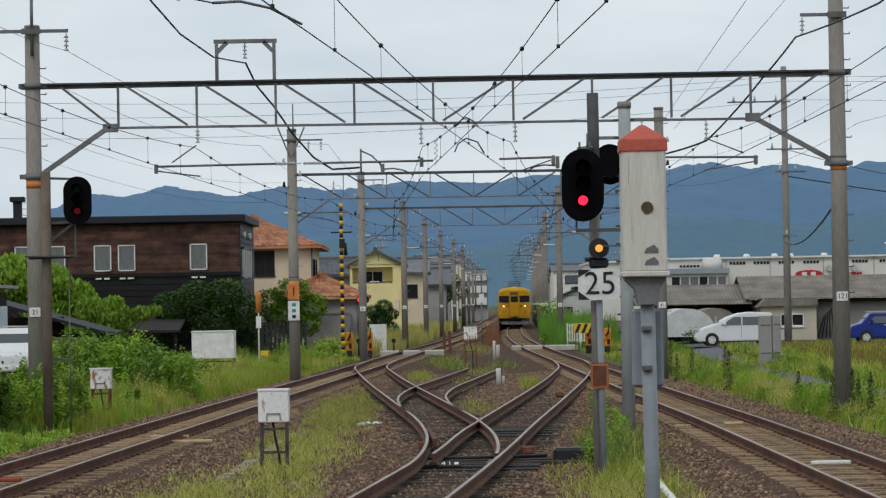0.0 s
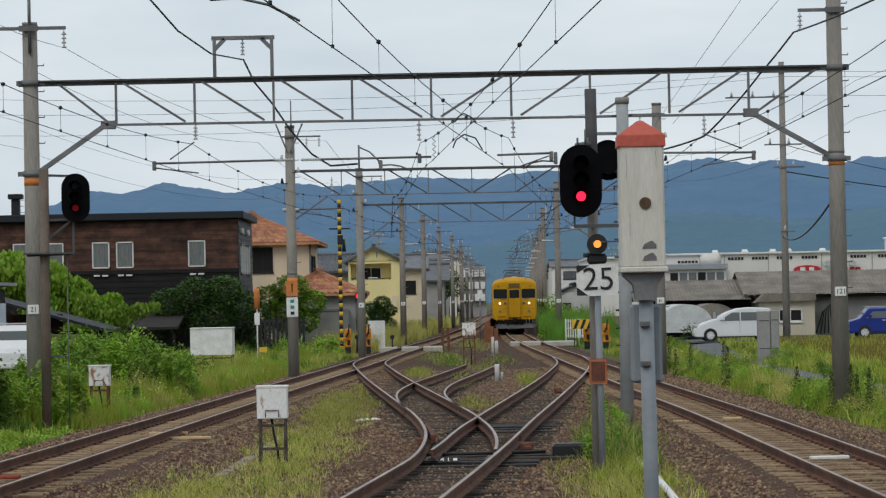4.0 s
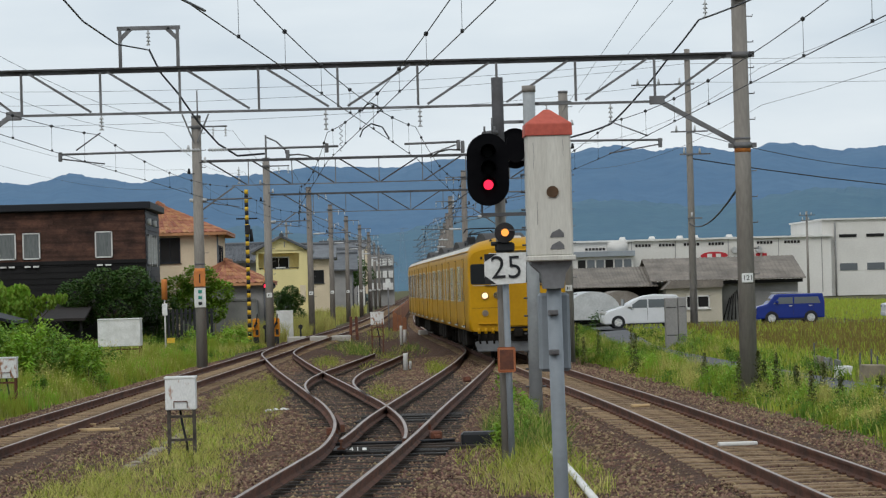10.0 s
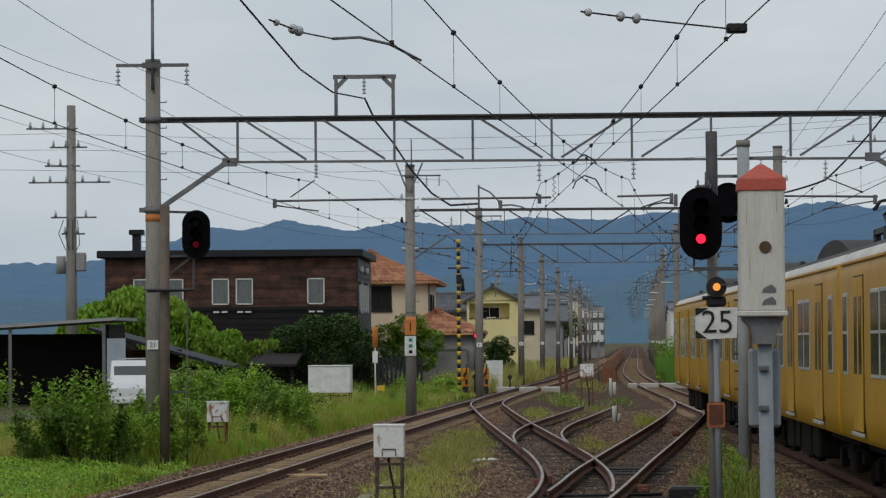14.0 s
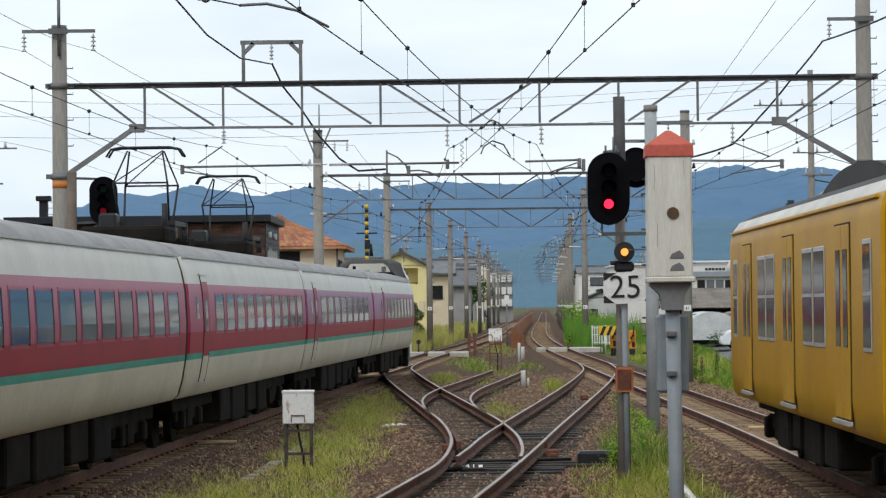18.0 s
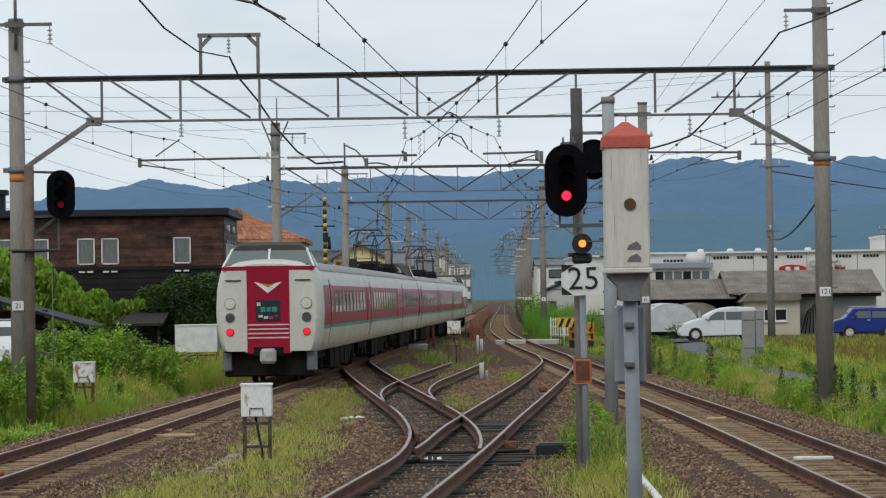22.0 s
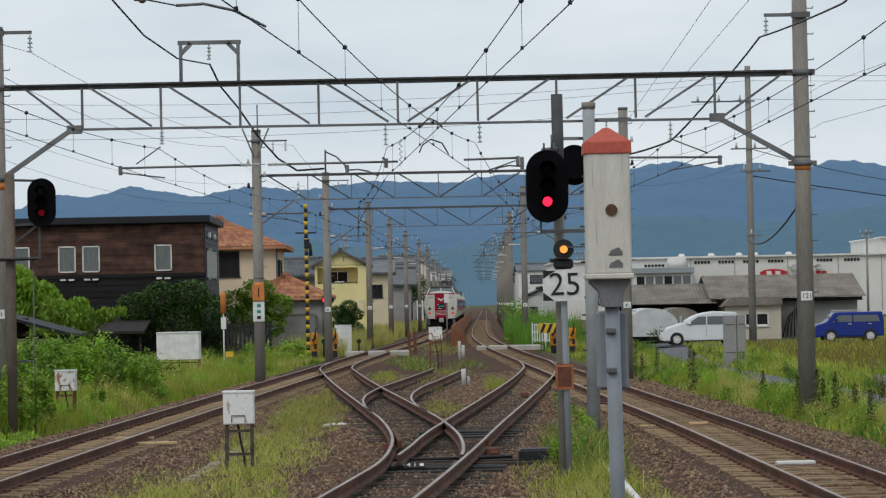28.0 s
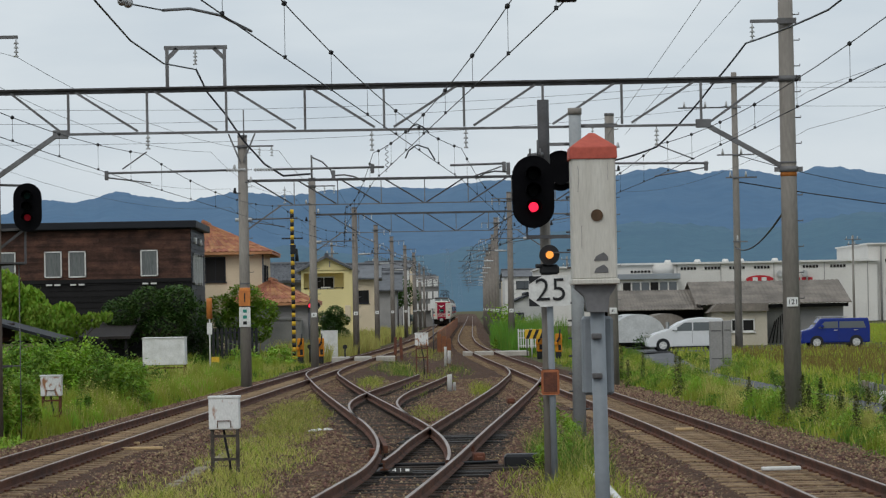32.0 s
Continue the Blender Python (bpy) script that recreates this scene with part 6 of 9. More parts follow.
def block_wall():
    t = thing("block_wall", label="grey concrete block garden wall beside the crossing", category="wall")
    bm = B()
    bx(bm, -8.9, -5.0, 166, 166.2, -0.4, 1.75)
    bx(bm, -5.2, -5.0, 166.2, 178, -0.4, 1.75)
    bx(bm, -8.95, -4.95, 165.95, 166.25, 1.75, 1.85)
    part("wall", bm, m_block, t)
    f = thing("picket_fence", label="black slatted garden fence", category="fence")
    for k in range(11):
        bm = B()
        bx(bm, -8.5 + k * 0.2, -8.38 + k * 0.2, 145.0, 145.04, -0.3, 1.5)
        part("slat", bm, m_black, f)
    for z in (0.2, 1.25):
        bm = B()
        bx(bm, -8.5, -6.3, 145.04, 145.1, z, z + 0.08)
        part("rail_bar", bm, m_black, f)


block_wall()


# ---- right-hand side: works, shed, greenhouse ----
m_panel = mat("pale_cladding", (0.67, 0.65, 0.61), (0.59, 0.57, 0.535), rough=0.7, scale=0.25, fine=6, bump=0.02, vary=0.06)
m_corr = mat("corrugated_asbestos", (0.235, 0.205, 0.175), (0.125, 0.11, 0.095), rough=0.95, scale=1.0, fine=12, bump=0.1, vary=0.2)
m_vinyl = mat("milky_vinyl", (0.55, 0.56, 0.56), (0.42, 0.43, 0.43), rough=0.5, scale=1.5, fine=10, bump=0.04)
m_tar = mat("grey_lane", (0.13, 0.135, 0.14), (0.09, 0.09, 0.095), rough=0.9, scale=1.0, fine=25, bump=0.1)
m_sign_red = mat("red_sign", (0.45, 0.02, 0.03), (0.40, 0.02, 0.03), rough=0.5, scale=2, fine=20, bump=0.0)


def factory():
    t = thing("factory", label="long pale factory hall with high window strips", category="factory")
    bm = B()
    bx(bm, 25.3, 54.6, 350, 390, 0, 6.75)
    part("main_hall", bm, m_panel, t)
    bm = B()
    bx(bm, 25.0, 54.8, 349.6, 390, 6.75, 6.95)
    part("roof_edge", bm, m_white, t)
    bm = B()
    bx(bm, 17, 25.3, 352, 380, 0, 6.55)
    part("side_wing", bm, m_panel, t)
    bm = B()
    bx(bm, 16.8, 24.9, 351.6, 380, 6.55, 6.75)
    part("roof_edge", bm, m_white, t)
    bm = B()
    bx(bm, 53.8, 61.4, 351, 376, 0, 8.6)
    part("tower_hall", bm, m_panel, t)
    bm = B()
    bx(bm, 53.6, 61.6, 350.7, 376, 8.6, 8.78)
    part("roof_edge", bm, m_white, t)
    for x in (32.4, 35.1, 37.9, 40.7, 46.2, 49.3):
        for j in range(5):
            part("clerestory_window", bx(B(), x + j * 0.37, x + j * 0.37 + 0.26, 349.92, 350.05, 6.1, 6.4), m_char, t)
    for x in (31.95, 36.9, 42.9, 48.6, 53.5):
        part("cladding_joint", bx(B(), x, x + 0.07, 349.93, 350.02, 0.5, 6.7), m_stucco_grey, t)
    for j in range(6):
        part("clerestory_window", bx(B(), 26.75 + j * 0.39, 27.02 + j * 0.39, 349.92, 350.05, 5.86, 6.12), m_char, t)
    part("drum", tube(B(), [(30.4, 350.4, 5.6), (30.4, 350.4, 6.8)], 1.3, 24), m_panel, t)
    # low annex with a blue-grey roof band and a strip of windows
    an = part("annex", bx(B(), 25.3, 31.8, 346.5, 350, 0, 5.1), m_panel, t)
    part("annex_roof", bx(B(), 25.0, 32.0, 346.0, 350, 5.08, 5.7, 0.03), mat("blue_grey_sheet", (0.30, 0.33, 0.36), (0.24, 0.26, 0.28), rough=0.6, scale=0.6, fine=6, bump=0.02), an)
    for k in range(6):
        x = 25.6 + k * 1.03
        part("annex_window", bx(B(), x, x + 0.85, 346.42, 346.52, 3.5, 4.75), m_pane if k % 3 else m_char, an)
    for x in (31.5, 34.9, 38.1, 39.9, 43.8):
        part("roof_vent", tube(B(), [(x, 356, 6.9), (x, 356, 7.35)], 0.5, 10, 0.3), m_white, t)
    for x in (55.7, 58.8):
        for z in (2.85, 6.6):
            part("window", bx(B(), x, x + 2.0, 350.92, 351.05, z, z + (0.8 if z < 5 else 0.35)), m_pane if z < 5 else m_char, t)
    part("corner_pipe", tube(B(), [(55.2, 350.8, 0), (55.2, 350.8, 8.4)], 0.1, 8), m_stucco_grey, t)
    w = thing("yard_wall", label="low pale yard wall behind the field", category="wall")
    part("wall", bx(B(), 61.6, 90, 352, 352.4, 0, 2.6), m_panel, w)
    k = thing("storage_tank", 64.2, 350, 0, label="white upright storage tank beside the factory", category="tank")
    part("tank_body", tube(B(), [(0, 0, 0), (0, 0, 3.7)], 0.6, 18), m_white, k)
    part("tank_dome", tube(B(), [(0, 0, 3.7), (0, 0, 4.0), (0, 0, 4.15)], 0.6, 18, 0.15), m_white, k)
    g = thing("steel_gantry", 61.9, 349, 0, label="grey steel gantry frame at the factory end", category="gantry")
    for dx in (0.0, 1.1):
        part("post", bar(B(), (dx, 0, 0), (dx, 0, 5.6), 0.12, 0.12), m_steel, g)
    for z in (1.6, 3.0, 4.3, 5.5):
        part("beam", bar(B(), (0, 0, z), (1.1, 0, z), 0.1, 0.1), m_steel, g)

    # painted company mark as plain shapes
    bm = B()
    tube(bm, [(41.3, 349.95, 4.9), (41.3, 349.8, 4.9)], 1.0, 24)
    bmesh.ops.scale(bm, vec=(1.55, 1, 0.45), verts=bm.verts, space=Matrix.Translation((-41.3, 0, -4.9)))
    part("sign_oval", bm, m_sign_red, t)
    for x in (40.5, 41.5):
        bm = B()
        bx(bm, x, x + 0.55, 349.7, 349.8, 4.68, 5.12)
        part("sign_mark", bm, m_white, t)
    for k in range(4):
        bm = B()
        bx(bm, 44.6 + k * 0.72, 45.1 + k * 0.72, 349.8, 349.95, 4.4, 5.05)
        part("sign_mark", bm, m_sign_red, t)
    for x in (43.54, 46.33):
        bm = B()
        disc(bm, (x, 349.5, 5.5), 0.35, 0.7, "y", 14)
        part("wall_fan", bm, m_silver, t)


factory()


def shed():
    t = thing("shed", label="long low shed with a grey corrugated roof", category="shed")
    y0, y1, x0, x1 = 170, 179, 11.5, 24.7
    bm = B()
    bx(bm, 17.2, x1, y0 + 0.5, y1, -0.1, 2.15)
    part("wall", bm, m_stucco_grey, t)
    part("timber_bay", bx(B(), 20.4, 22.3, y0 + 0.4, y0 + 0.5, -0.1, 2.1), m_block, t)
    part("eave_board", bx(B(), 20.3, 24.9, y0 - 0.1, y0 + 0.3, 1.95, 2.15), m_char, t)
    for k in range(5):
        part("leaning_pole", tube(B(), [(20.5 + k * 0.22, y0 + 0.1, 0), (20.9 + k * 0.1, y0 + 0.35, 1.2 + 0.1 * k)], 0.03, 6), m_char, t)
    # solid dark block stands in for the shade inside the open bay
    bm = B()
    bx(bm, x0, 17.2, y0 + 2.5, y1, -0.1, 2.0)
    part("open_bay", bm, m_char, t)
    p = part("porch", prism(B(), [(17.22, -0.1), (20.25, -0.1), (20.25, 1.8), (17.22, 1.8)], y0 - 1.5, y0 + 2), mat("pale_plaster", (0.52, 0.47, 0.38), (0.44, 0.40, 0.32), rough=0.9, scale=0.8, fine=16, bump=0.05), t)
    part("porch_roof", prism(B(), [(17.0, 1.72), (17.25, 1.78), (20.3, 1.78), (20.3, 2.17), (17.45, 2.17)], y0 - 1.8, y0 + 2.2), m_corr, p)
    window(t, 18.92, y0 - 1.5, 0.67, 1.37, 1.3, frame=m_white, pane=m_char)
    n = 70
    for xa, xb, dz in ((x0 - 1.0, 16.9, -0.42), (16.5, x1 + 0.35, 0.0)):
        v, f = [], []
        for i in range(n + 1):
            x = xa + (xb - xa) * i / n
            w = 0.035 * (i % 2)
            for (y, z) in ((y0 - 0.4, 2.2 + dz * 0.6), ((y0 + y1) / 2, 3.45 + dz), (y1 + 0.4, 2.2 + dz * 0.6)):
                v.append((x, y, z + w))
        for i in range(n):
            for j in (0, 1):
                a = i * 3 + j
                f.append((a, a + 3, a + 4, a + 1))
        ob = raw("roof", v, f, m_corr, t)
        sol = ob.modifiers.new("thickness", "SOLIDIFY")
        sol.thickness = 0.05
    g = thing("greenhouse", label="rounded milky vinyl greenhouse tunnel", category="greenhouse")
    for k, (xa, xb, mm) in enumerate(((11.2, 14.0, m_vinyl), (13.0, 15.6, m_corr))):
        v, f = [], []
        ns = 14
        for j, y in enumerate((160 + k * 3, 168)):
            for i in range(ns + 1):
                a = math.pi * i / ns
                v.append(((xa + xb) / 2 - math.cos(a) * (xb - xa) / 2, y, 0.3 + math.sin(a) ** 0.7 * 1.45))
        for i in range(ns):
            f.append((i, i + 1, ns + 2 + i, ns + 1 + i))
        f.append(tuple(range(ns, -1, -1)))
        raw("tunnel", v, f, mm, g)


shed()


m_carglass = glass("tinted_car_glass", (0.13, 0.145, 0.155), 0.06)


def car(name, x, y, z, paint, label, L, H, W, bonnet, boxy, rz=0):
    """A parked car seen from its side: body, cabin glass, wheels and lamps; nose at -x."""
    t = thing(name, x, y, z, rz, label=label, category="car", group="parked cars")
    h = H
    if boxy:
        low = [(-L / 2, 0.28), (-L / 2, 0.85), (-L / 2 + bonnet, 0.98), (-L / 2 + bonnet + 0.42, h), (L / 2 - 0.08, h), (L / 2, h - 0.4), (L / 2, 0.28)]
    else:
        low = [(-L / 2 + 0.03, 0.22), (-L / 2, 0.5), (-L / 2 + 0.1, 0.74), (-L / 2 + 0.42, 0.9), (-L / 2 + 0.95, 1.06), (-L / 2 + 1.55, 1.4), (-L / 2 + 2.05, h - 0.06), (-L / 2 + 2.6, h), (L / 2 - 0.4, h - 0.05), (L / 2 - 0.1, h - 0.4), (L / 2, 0.9), (L / 2, 0.24)]
    bm = B()
    prism(bm, low, -W / 2, W / 2)
    bmesh.ops.bevel(bm, geom=[e for e in bm.edges], offset=0.07, segments=2, affect="EDGES", profile=0.6)
    body = part("body", bm, paint, t, smooth=False)
    g0 = -L / 2 + bonnet + 0.3
    zt = h - (0.16 if boxy else 0.24)
    panes = ([(g0, g0 + 0.95), (g0 + 1.02, L / 2 - 0.2)] if boxy else [(g0 + 0.0, g0 + 0.98), (g0 + 1.04, g0 + 1.95), (g0 + 2.01, L / 2 - 0.15)])
    for i, (a, b) in enumerate(panes):
        for s in (-1, 1):
            bm = B()
            lean = (0.32 if boxy else 0.62) if i == 0 else 0.0
            vs = [(a, 0.98), (b, 0.98), (b - (0.12 if i == len(panes) - 1 else 0), zt), (a + lean, zt)]
            ys = (s * (W / 2 - 0.004), s * (W / 2 + 0.008))
            prism(bm, vs, min(ys), max(ys))
            part("side_window", bm, m_carglass, t)
    bm = B()
    bx(bm, -L / 2 + bonnet + 0.15, -L / 2 + bonnet + 0.2, -W / 2 + 0.15, W / 2 - 0.15, 1.0, h - 0.2)
    part("windscreen", bm, m_carglass, t)
    for wx in (-L / 2 + 0.72, L / 2 - 0.68):
        for s in (-1, 1):
            bm = B()
            disc(bm, (wx, s * (W / 2 - 0.08), 0.28), 0.28, 0.2, "y", 20)
            w = part("wheel", bm, m_black, t)
            bm = B()
            disc(bm, (wx, s * (W / 2 + 0.02), 0.3), 0.19, 0.03, "y", 16)
            part("rim", bm, m_silver, w)
            for k in range(5):
                bm = B()
                a = k * 2 * math.pi / 5
                bar(bm, (wx, s * (W / 2 + 0.04), 0.3), (wx + 0.17 * math.cos(a), s * (W / 2 + 0.04), 0.3 + 0.17 * math.sin(a)), 0.02, 0.05)
                part("spoke", bm, m_white, w)
            bm = B()
            disc(bm, (wx, s * (W / 2 - 0.035), 0.31), 0.33, 0.08, "y", 20)
            part("wheel_arch", bm, m_black, t)
    for s in (-1, 1):
        bm = B()
        bx(bm, -L / 2 - 0.01, -L / 2 + 0.3, s * (W / 2 - 0.28) - 0.1, s * (W / 2 - 0.28) + 0.29 * (s > 0) + 0.1, 0.66, 0.82, 0.04)
        part("headlight", bm, m_lens, t)
        bm = B()
        bx(bm, L / 2 - 0.06, L / 2 + 0.01, s * (W / 2 - 0.15) - 0.06, s * (W / 2 - 0.15) + 0.06, 0.8, 1.1)
        part("tail_light", bm, m_sign_red, t)
        bm = B()
        bx(bm, g0 + 0.1, g0 + 0.25, s * (W / 2 + 0.02), s * (W / 2 + 0.16), 1.0, 1.15, 0.03)
        part("door_mirror", bm, paint, t)
        for dx in (g0 + 0.98, g0 + 1.95):
            bm = B()
            bx(bm, dx, dx + 0.012, s * (W / 2 - 0.002), s * (W / 2 + 0.003), 0.4, 1.0)
            part("door_gap", bm, m_black, t)
            bm = B()
            bx(bm, dx - 0.22, dx - 0.06, s * (W / 2), s * (W / 2 + 0.025), 0.86, 0.9)
            part("door_handle", bm, m_silver if boxy else paint, t)
    bm = B()
    bx(bm, -L / 2 - 0.03, -L / 2 + 0.2, -W / 2 + 0.05, W / 2 - 0.05, 0.26, 0.5, 0.05)
    part("front_bumper", bm, paint, t)
    bm = B()
    bx(bm, -L / 2 + 0.9, L / 2 - 0.9, -W / 2 + 0.02, W / 2 - 0.02, 0.2, 0.3)
    part("sill", bm, m_black, t)
    if boxy:
        bm = B()
        for s in (-0.5, 0.5):
            bar(bm, (-0.8, s, h + 0.07), (0.6, s, h + 0.07), 0.04, 0.04)
        for xx in (-0.7, 0.0, 0.5):
            bar(bm, (xx, -0.5, h + 0.06), (xx, 0.5, h + 0.06), 0.04, 0.04)
            for s in (-0.5, 0.5):
                bar(bm, (xx, s, h - 0.03), (xx, s, h + 0.06), 0.03, 0.03)
        part("roof_rack", bm, m_silver, t)
    return t


m_carwhite = mat("white_car_paint", (0.66, 0.67, 0.68), (0.62, 0.63, 0.64), rough=0.25, scale=1, fine=10, bump=0.0, vary=0.03)
m_carblue = mat("blue_car_paint", (0.012, 0.03, 0.21), (0.012, 0.026, 0.18), rough=0.25, scale=1, fine=10, bump=0.0, vary=0.04)
car("white_minivan", 14.15, 150, -0.04, m_carwhite, "white minivan parked on the lane behind the weeds", 3.95, 1.62, 1.7, 0.85, False)
car("blue_hatchback", 21.25, 150, -0.04, m_carblue, "small blue boxy hatchback with a silver roof rack on the lane", 3.3, 1.46, 1.48, 0.5, True)
car("white_hatchback", 27.65, 150.5, -0.04, m_carwhite, "small white boxy car on the lane", 3.4, 1.56, 1.48, 0.7, True)


def utility_pole(x, y, zt, arms, label, r=0.17):
    t = thing("utility_pole", x, y, 0.0, label=label, category="utility pole", group="utility poles")
    bm = B()
    tube(bm, [(0, 0, -0.4), (0, 0, zt)], r, 12, r * 0.72)
    part("shaft", bm, m_concrete, t)
    for (z, a, b, n) in arms:
        bm = B()
        bar(bm, (a, -0.15, z), (b, -0.15, z), 0.07, 0.07)
        arm = part("cross_arm", bm, m_steel, t)
        for k in range(n):
            xx = a + (b - a) * (k + 0.3) / n
            bm = B()
            tube(bm, [(xx, -0.15, z + 0.03), (xx, -0.15, z + 0.3)], 0.07, 8, 0.03)
            part("pin_insulator", bm, m_porcelain, arm)
    return t


utility_pole(16.65, 150, 13.4, [(11.7, -2.75, 0.3, 3), (12.9, -1.2, 1.6, 4), (9.4, -0.9, 0.9, 2), (8.3, -0.5, 1.0, 2), (5.2, -0.2, 0.5, 1)], "tall concrete utility pole with cross-arms beside the lane", 0.19)
crowded = utility_pole(-20.8, 132, 12.4, [(11.4, -1.9, 0.3, 4), (10.6, -0.9, 0.7, 3), (9.8, -1.1, 0.4, 3), (9.1, -1.8, 1.7, 5), (7.6, -0.85, 1.1, 3), (6.9, -0.4, 0.6, 2)], "tall concrete utility pole crowded with cross-arms and a transformer", 0.26)
part("transformer", bx(B(), 0.22, 0.62, -0.2, 0.2, 5.3, 6.1, 0.05), m_stucco_grey, crowded)
part("transformer", tube(B(), [(-0.45, 0, 5.2), (-0.45, 0, 5.95)], 0.2, 12), m_stucco_grey, crowded)
for k in range(4):
    part("cable_loop", tube(B(), [(-0.3 + k * 0.2, -0.25, 7.5), (-0.5 + k * 0.3, -0.3, 6.9 - 0.15 * k), (-0.2 + k * 0.15, -0.28, 6.2)], 0.018, 6), m_black, crowded)
utility_pole(44.5, 300, 8.6, [(8.2, -0.8, 0.8, 3), (7.7, -0.6, 0.6, 2)], "slim utility pole in front of the factory", 0.13)
for i, (x, y, z) in enumerate(((23.5, 420, 9.0), (-6.5, 330, 9.5), (-3.0, 470, 10))):
    utility_pole(x, y, z, [(z - 0.4, -0.9, 0.9, 3), (z - 1.2, -0.7, 0.7, 2)], "distant concrete utility pole in the town", 0.16)
for z, xa, za in ((12.95, -20.6, 10.9), (12.7, -20.2, 10.2), (11.8, -19.8, 9.3)):
    wire([(-60, 120, 12.0), (xa - 0.8, 132, za + 0.3), (16.6, 150, z), (60, 140, z + 0.4)], 0.008, "power_line", "power line strung across above the railway", 0.6, "power lines")
wire([(16.7, 150, 9.4), (40, 190, 8.6), (75, 240, 8.6)], 0.02, "power_line", "power line strung from pole to pole beyond the lane", 0.8, "power lines")
wire([(16.55, 150, 4.95), (8.6, 66.3, 4.5)], 0.028, "power_cable", "thick black cable looping from a mast to a utility pole", 0.55, "power lines")
wire([(16.7, 150, 8.1), (60, 210, 7.2)], 0.03, "power_cable", "thick black cable sagging over the fields", 0.9, "power lines")


def far_town():
    """White flats and lattice pylons beyond the end of the line."""
    t = thing("apartment_block", label="distant white flats with rows of pale balconies", category="apartments")
    part("wall", bx(B(), 3.0, 6.4, 440, 450, -0.3, 6.9), m_stucco_grey, t)
    for fl in range(3):
        for k in range(4):
            x = 3.1 + k * 0.84
            part("balcony", bx(B(), x, x + 0.62, 439.2, 440, 2.0 + fl * 1.7, 3.0 + fl * 1.7, 0.03), m_white, t)
    # pale blue steel, the air's haze painted into its colour
    m = mat("hazy_steel", (0.20, 0.27, 0.36), (0.17, 0.23, 0.31), rough=0.8, scale=0.1, fine=1, bump=0.0)
    for x, y, h in ((26.2, 1500, 31.5), (53.2, 2500, 29.6), (-4.0, 1900, 30)):
        p = thing("pylon", x, y, 0, label="far hazy lattice power pylon", category="pylon", group="far pylons")
        w = h * 0.09
        for sx in (-1, 1):
            for sy in (-1, 1):
                part("leg", bar(B(), (sx * w, sy * w, -1), (sx * 0.4, sy * 0.4, h), 0.14, 0.14), m, p)
        for k in range(7):
            z = h * (0.12 + k * 0.125)
            ww = w + (0.4 - w) * z / h
            z2 = z + h * 0.11
            w2 = w + (0.4 - w) * z2 / h
            part("brace", bar(B(), (-ww, -ww, z), (w2, -w2, z2), 0.08, 0.08), m, p)
            part("brace", bar(B(), (ww, -ww, z), (-w2, -w2, z2), 0.08, 0.08), m, p)
        for z in (0.8, 0.9, 0.98):
            part("cross_arm", bar(B(), (-h * 0.1, 0, h * z), (h * 0.1, 0, h * z), 0.15, 0.15), m, p)


far_town()

# ---- line-side things ----
m_grey_paint = mat("grey_painted_steel", (0.23, 0.255, 0.28), (0.18, 0.20, 0.215), rough=0.5, scale=2, fine=20, bump=0.03, vary=0.06)
m_old_white = mat("cracked_white_wood", (0.62, 0.60, 0.54), (0.50, 0.475, 0.42), rough=0.75, scale=2.0, fine=14, bump=0.06, vary=0.09, stretch=(6, 6, 0.8))
m_red_cap = mat("faded_red_cap", (0.52, 0.115, 0.075), (0.42, 0.085, 0.06), rough=0.65, scale=4, fine=25, bump=0.05)
m_red_lit = mat("lit_red_signal", (0.6, 0.02, 0.04), (0.6, 0.02, 0.04), rough=0.2, scale=3, fine=20, bump=0.0, emit=(1.0, 0.015, 0.06), power=1.5)
m_red_dim = mat("dim_red_signal", (0.14, 0.008, 0.014), (0.14, 0.008, 0.014), rough=0.4, scale=3, fine=20, bump=0.0, emit=(1.0, 0.02, 0.05), power=0.06, spec=0.1)
m_amber_lit = mat("lit_amber_lamp", (0.6, 0.3, 0.05), (0.6, 0.3, 0.05), rough=0.2, scale=3, fine=20, bump=0.0, emit=(1.0, 0.32, 0.06), power=0.85)
m_dark_lens = mat("unlit_lens", (0.004, 0.005, 0.0055), (0.003, 0.004, 0.0045), rough=0.7, scale=3, fine=20, bump=0.0, spec=0.08)
m_green_lens = mat("green_lens", (0.003, 0.03, 0.028), (0.003, 0.022, 0.02), rough=0.5, scale=3, fine=20, bump=0.0, spec=0.1)
m_rust = mat("rusty_plate", (0.16, 0.06, 0.035), (0.09, 0.04, 0.03), rough=0.9, scale=6, fine=30, bump=0.15)
m_hazard = mat("hazard_yellow", (0.70, 0.44, 0.035), (0.60, 0.36, 0.03), rough=0.6, scale=4, fine=20, bump=0.03)
m_deck = mat("bleached_deck_board", (0.46, 0.43, 0.38), (0.32, 0.295, 0.26), rough=0.95, scale=2, fine=20, bump=0.1)
m_gate_orange = mat("gate_orange_paint", (0.66, 0.25, 0.015), (0.5, 0.19, 0.015), rough=0.5, scale=5, fine=25, bump=0.03)
m_trough = mat("pale_concrete_lid", (0.30, 0.255, 0.185), (0.18, 0.15, 0.11), rough=0.95, scale=3, fine=25, bump=0.12, island=0.2)


m_matt = mat("matt_black", (0.004, 0.004, 0.005), (0.006, 0.006, 0.007), rough=0.95, scale=4, fine=25, bump=0.0, spec=0.05)


def stadium(cx, cz, w, h, n=10):
    r = w / 2
    k = h / 2 - r
    return [(cx + r * math.cos(a), cz + k + r * math.sin(a)) for a in np.linspace(0, math.pi, n)] + [(cx + r * math.cos(a), cz - k + r * math.sin(a)) for a in np.linspace(math.pi, 2 * math.pi, n)]


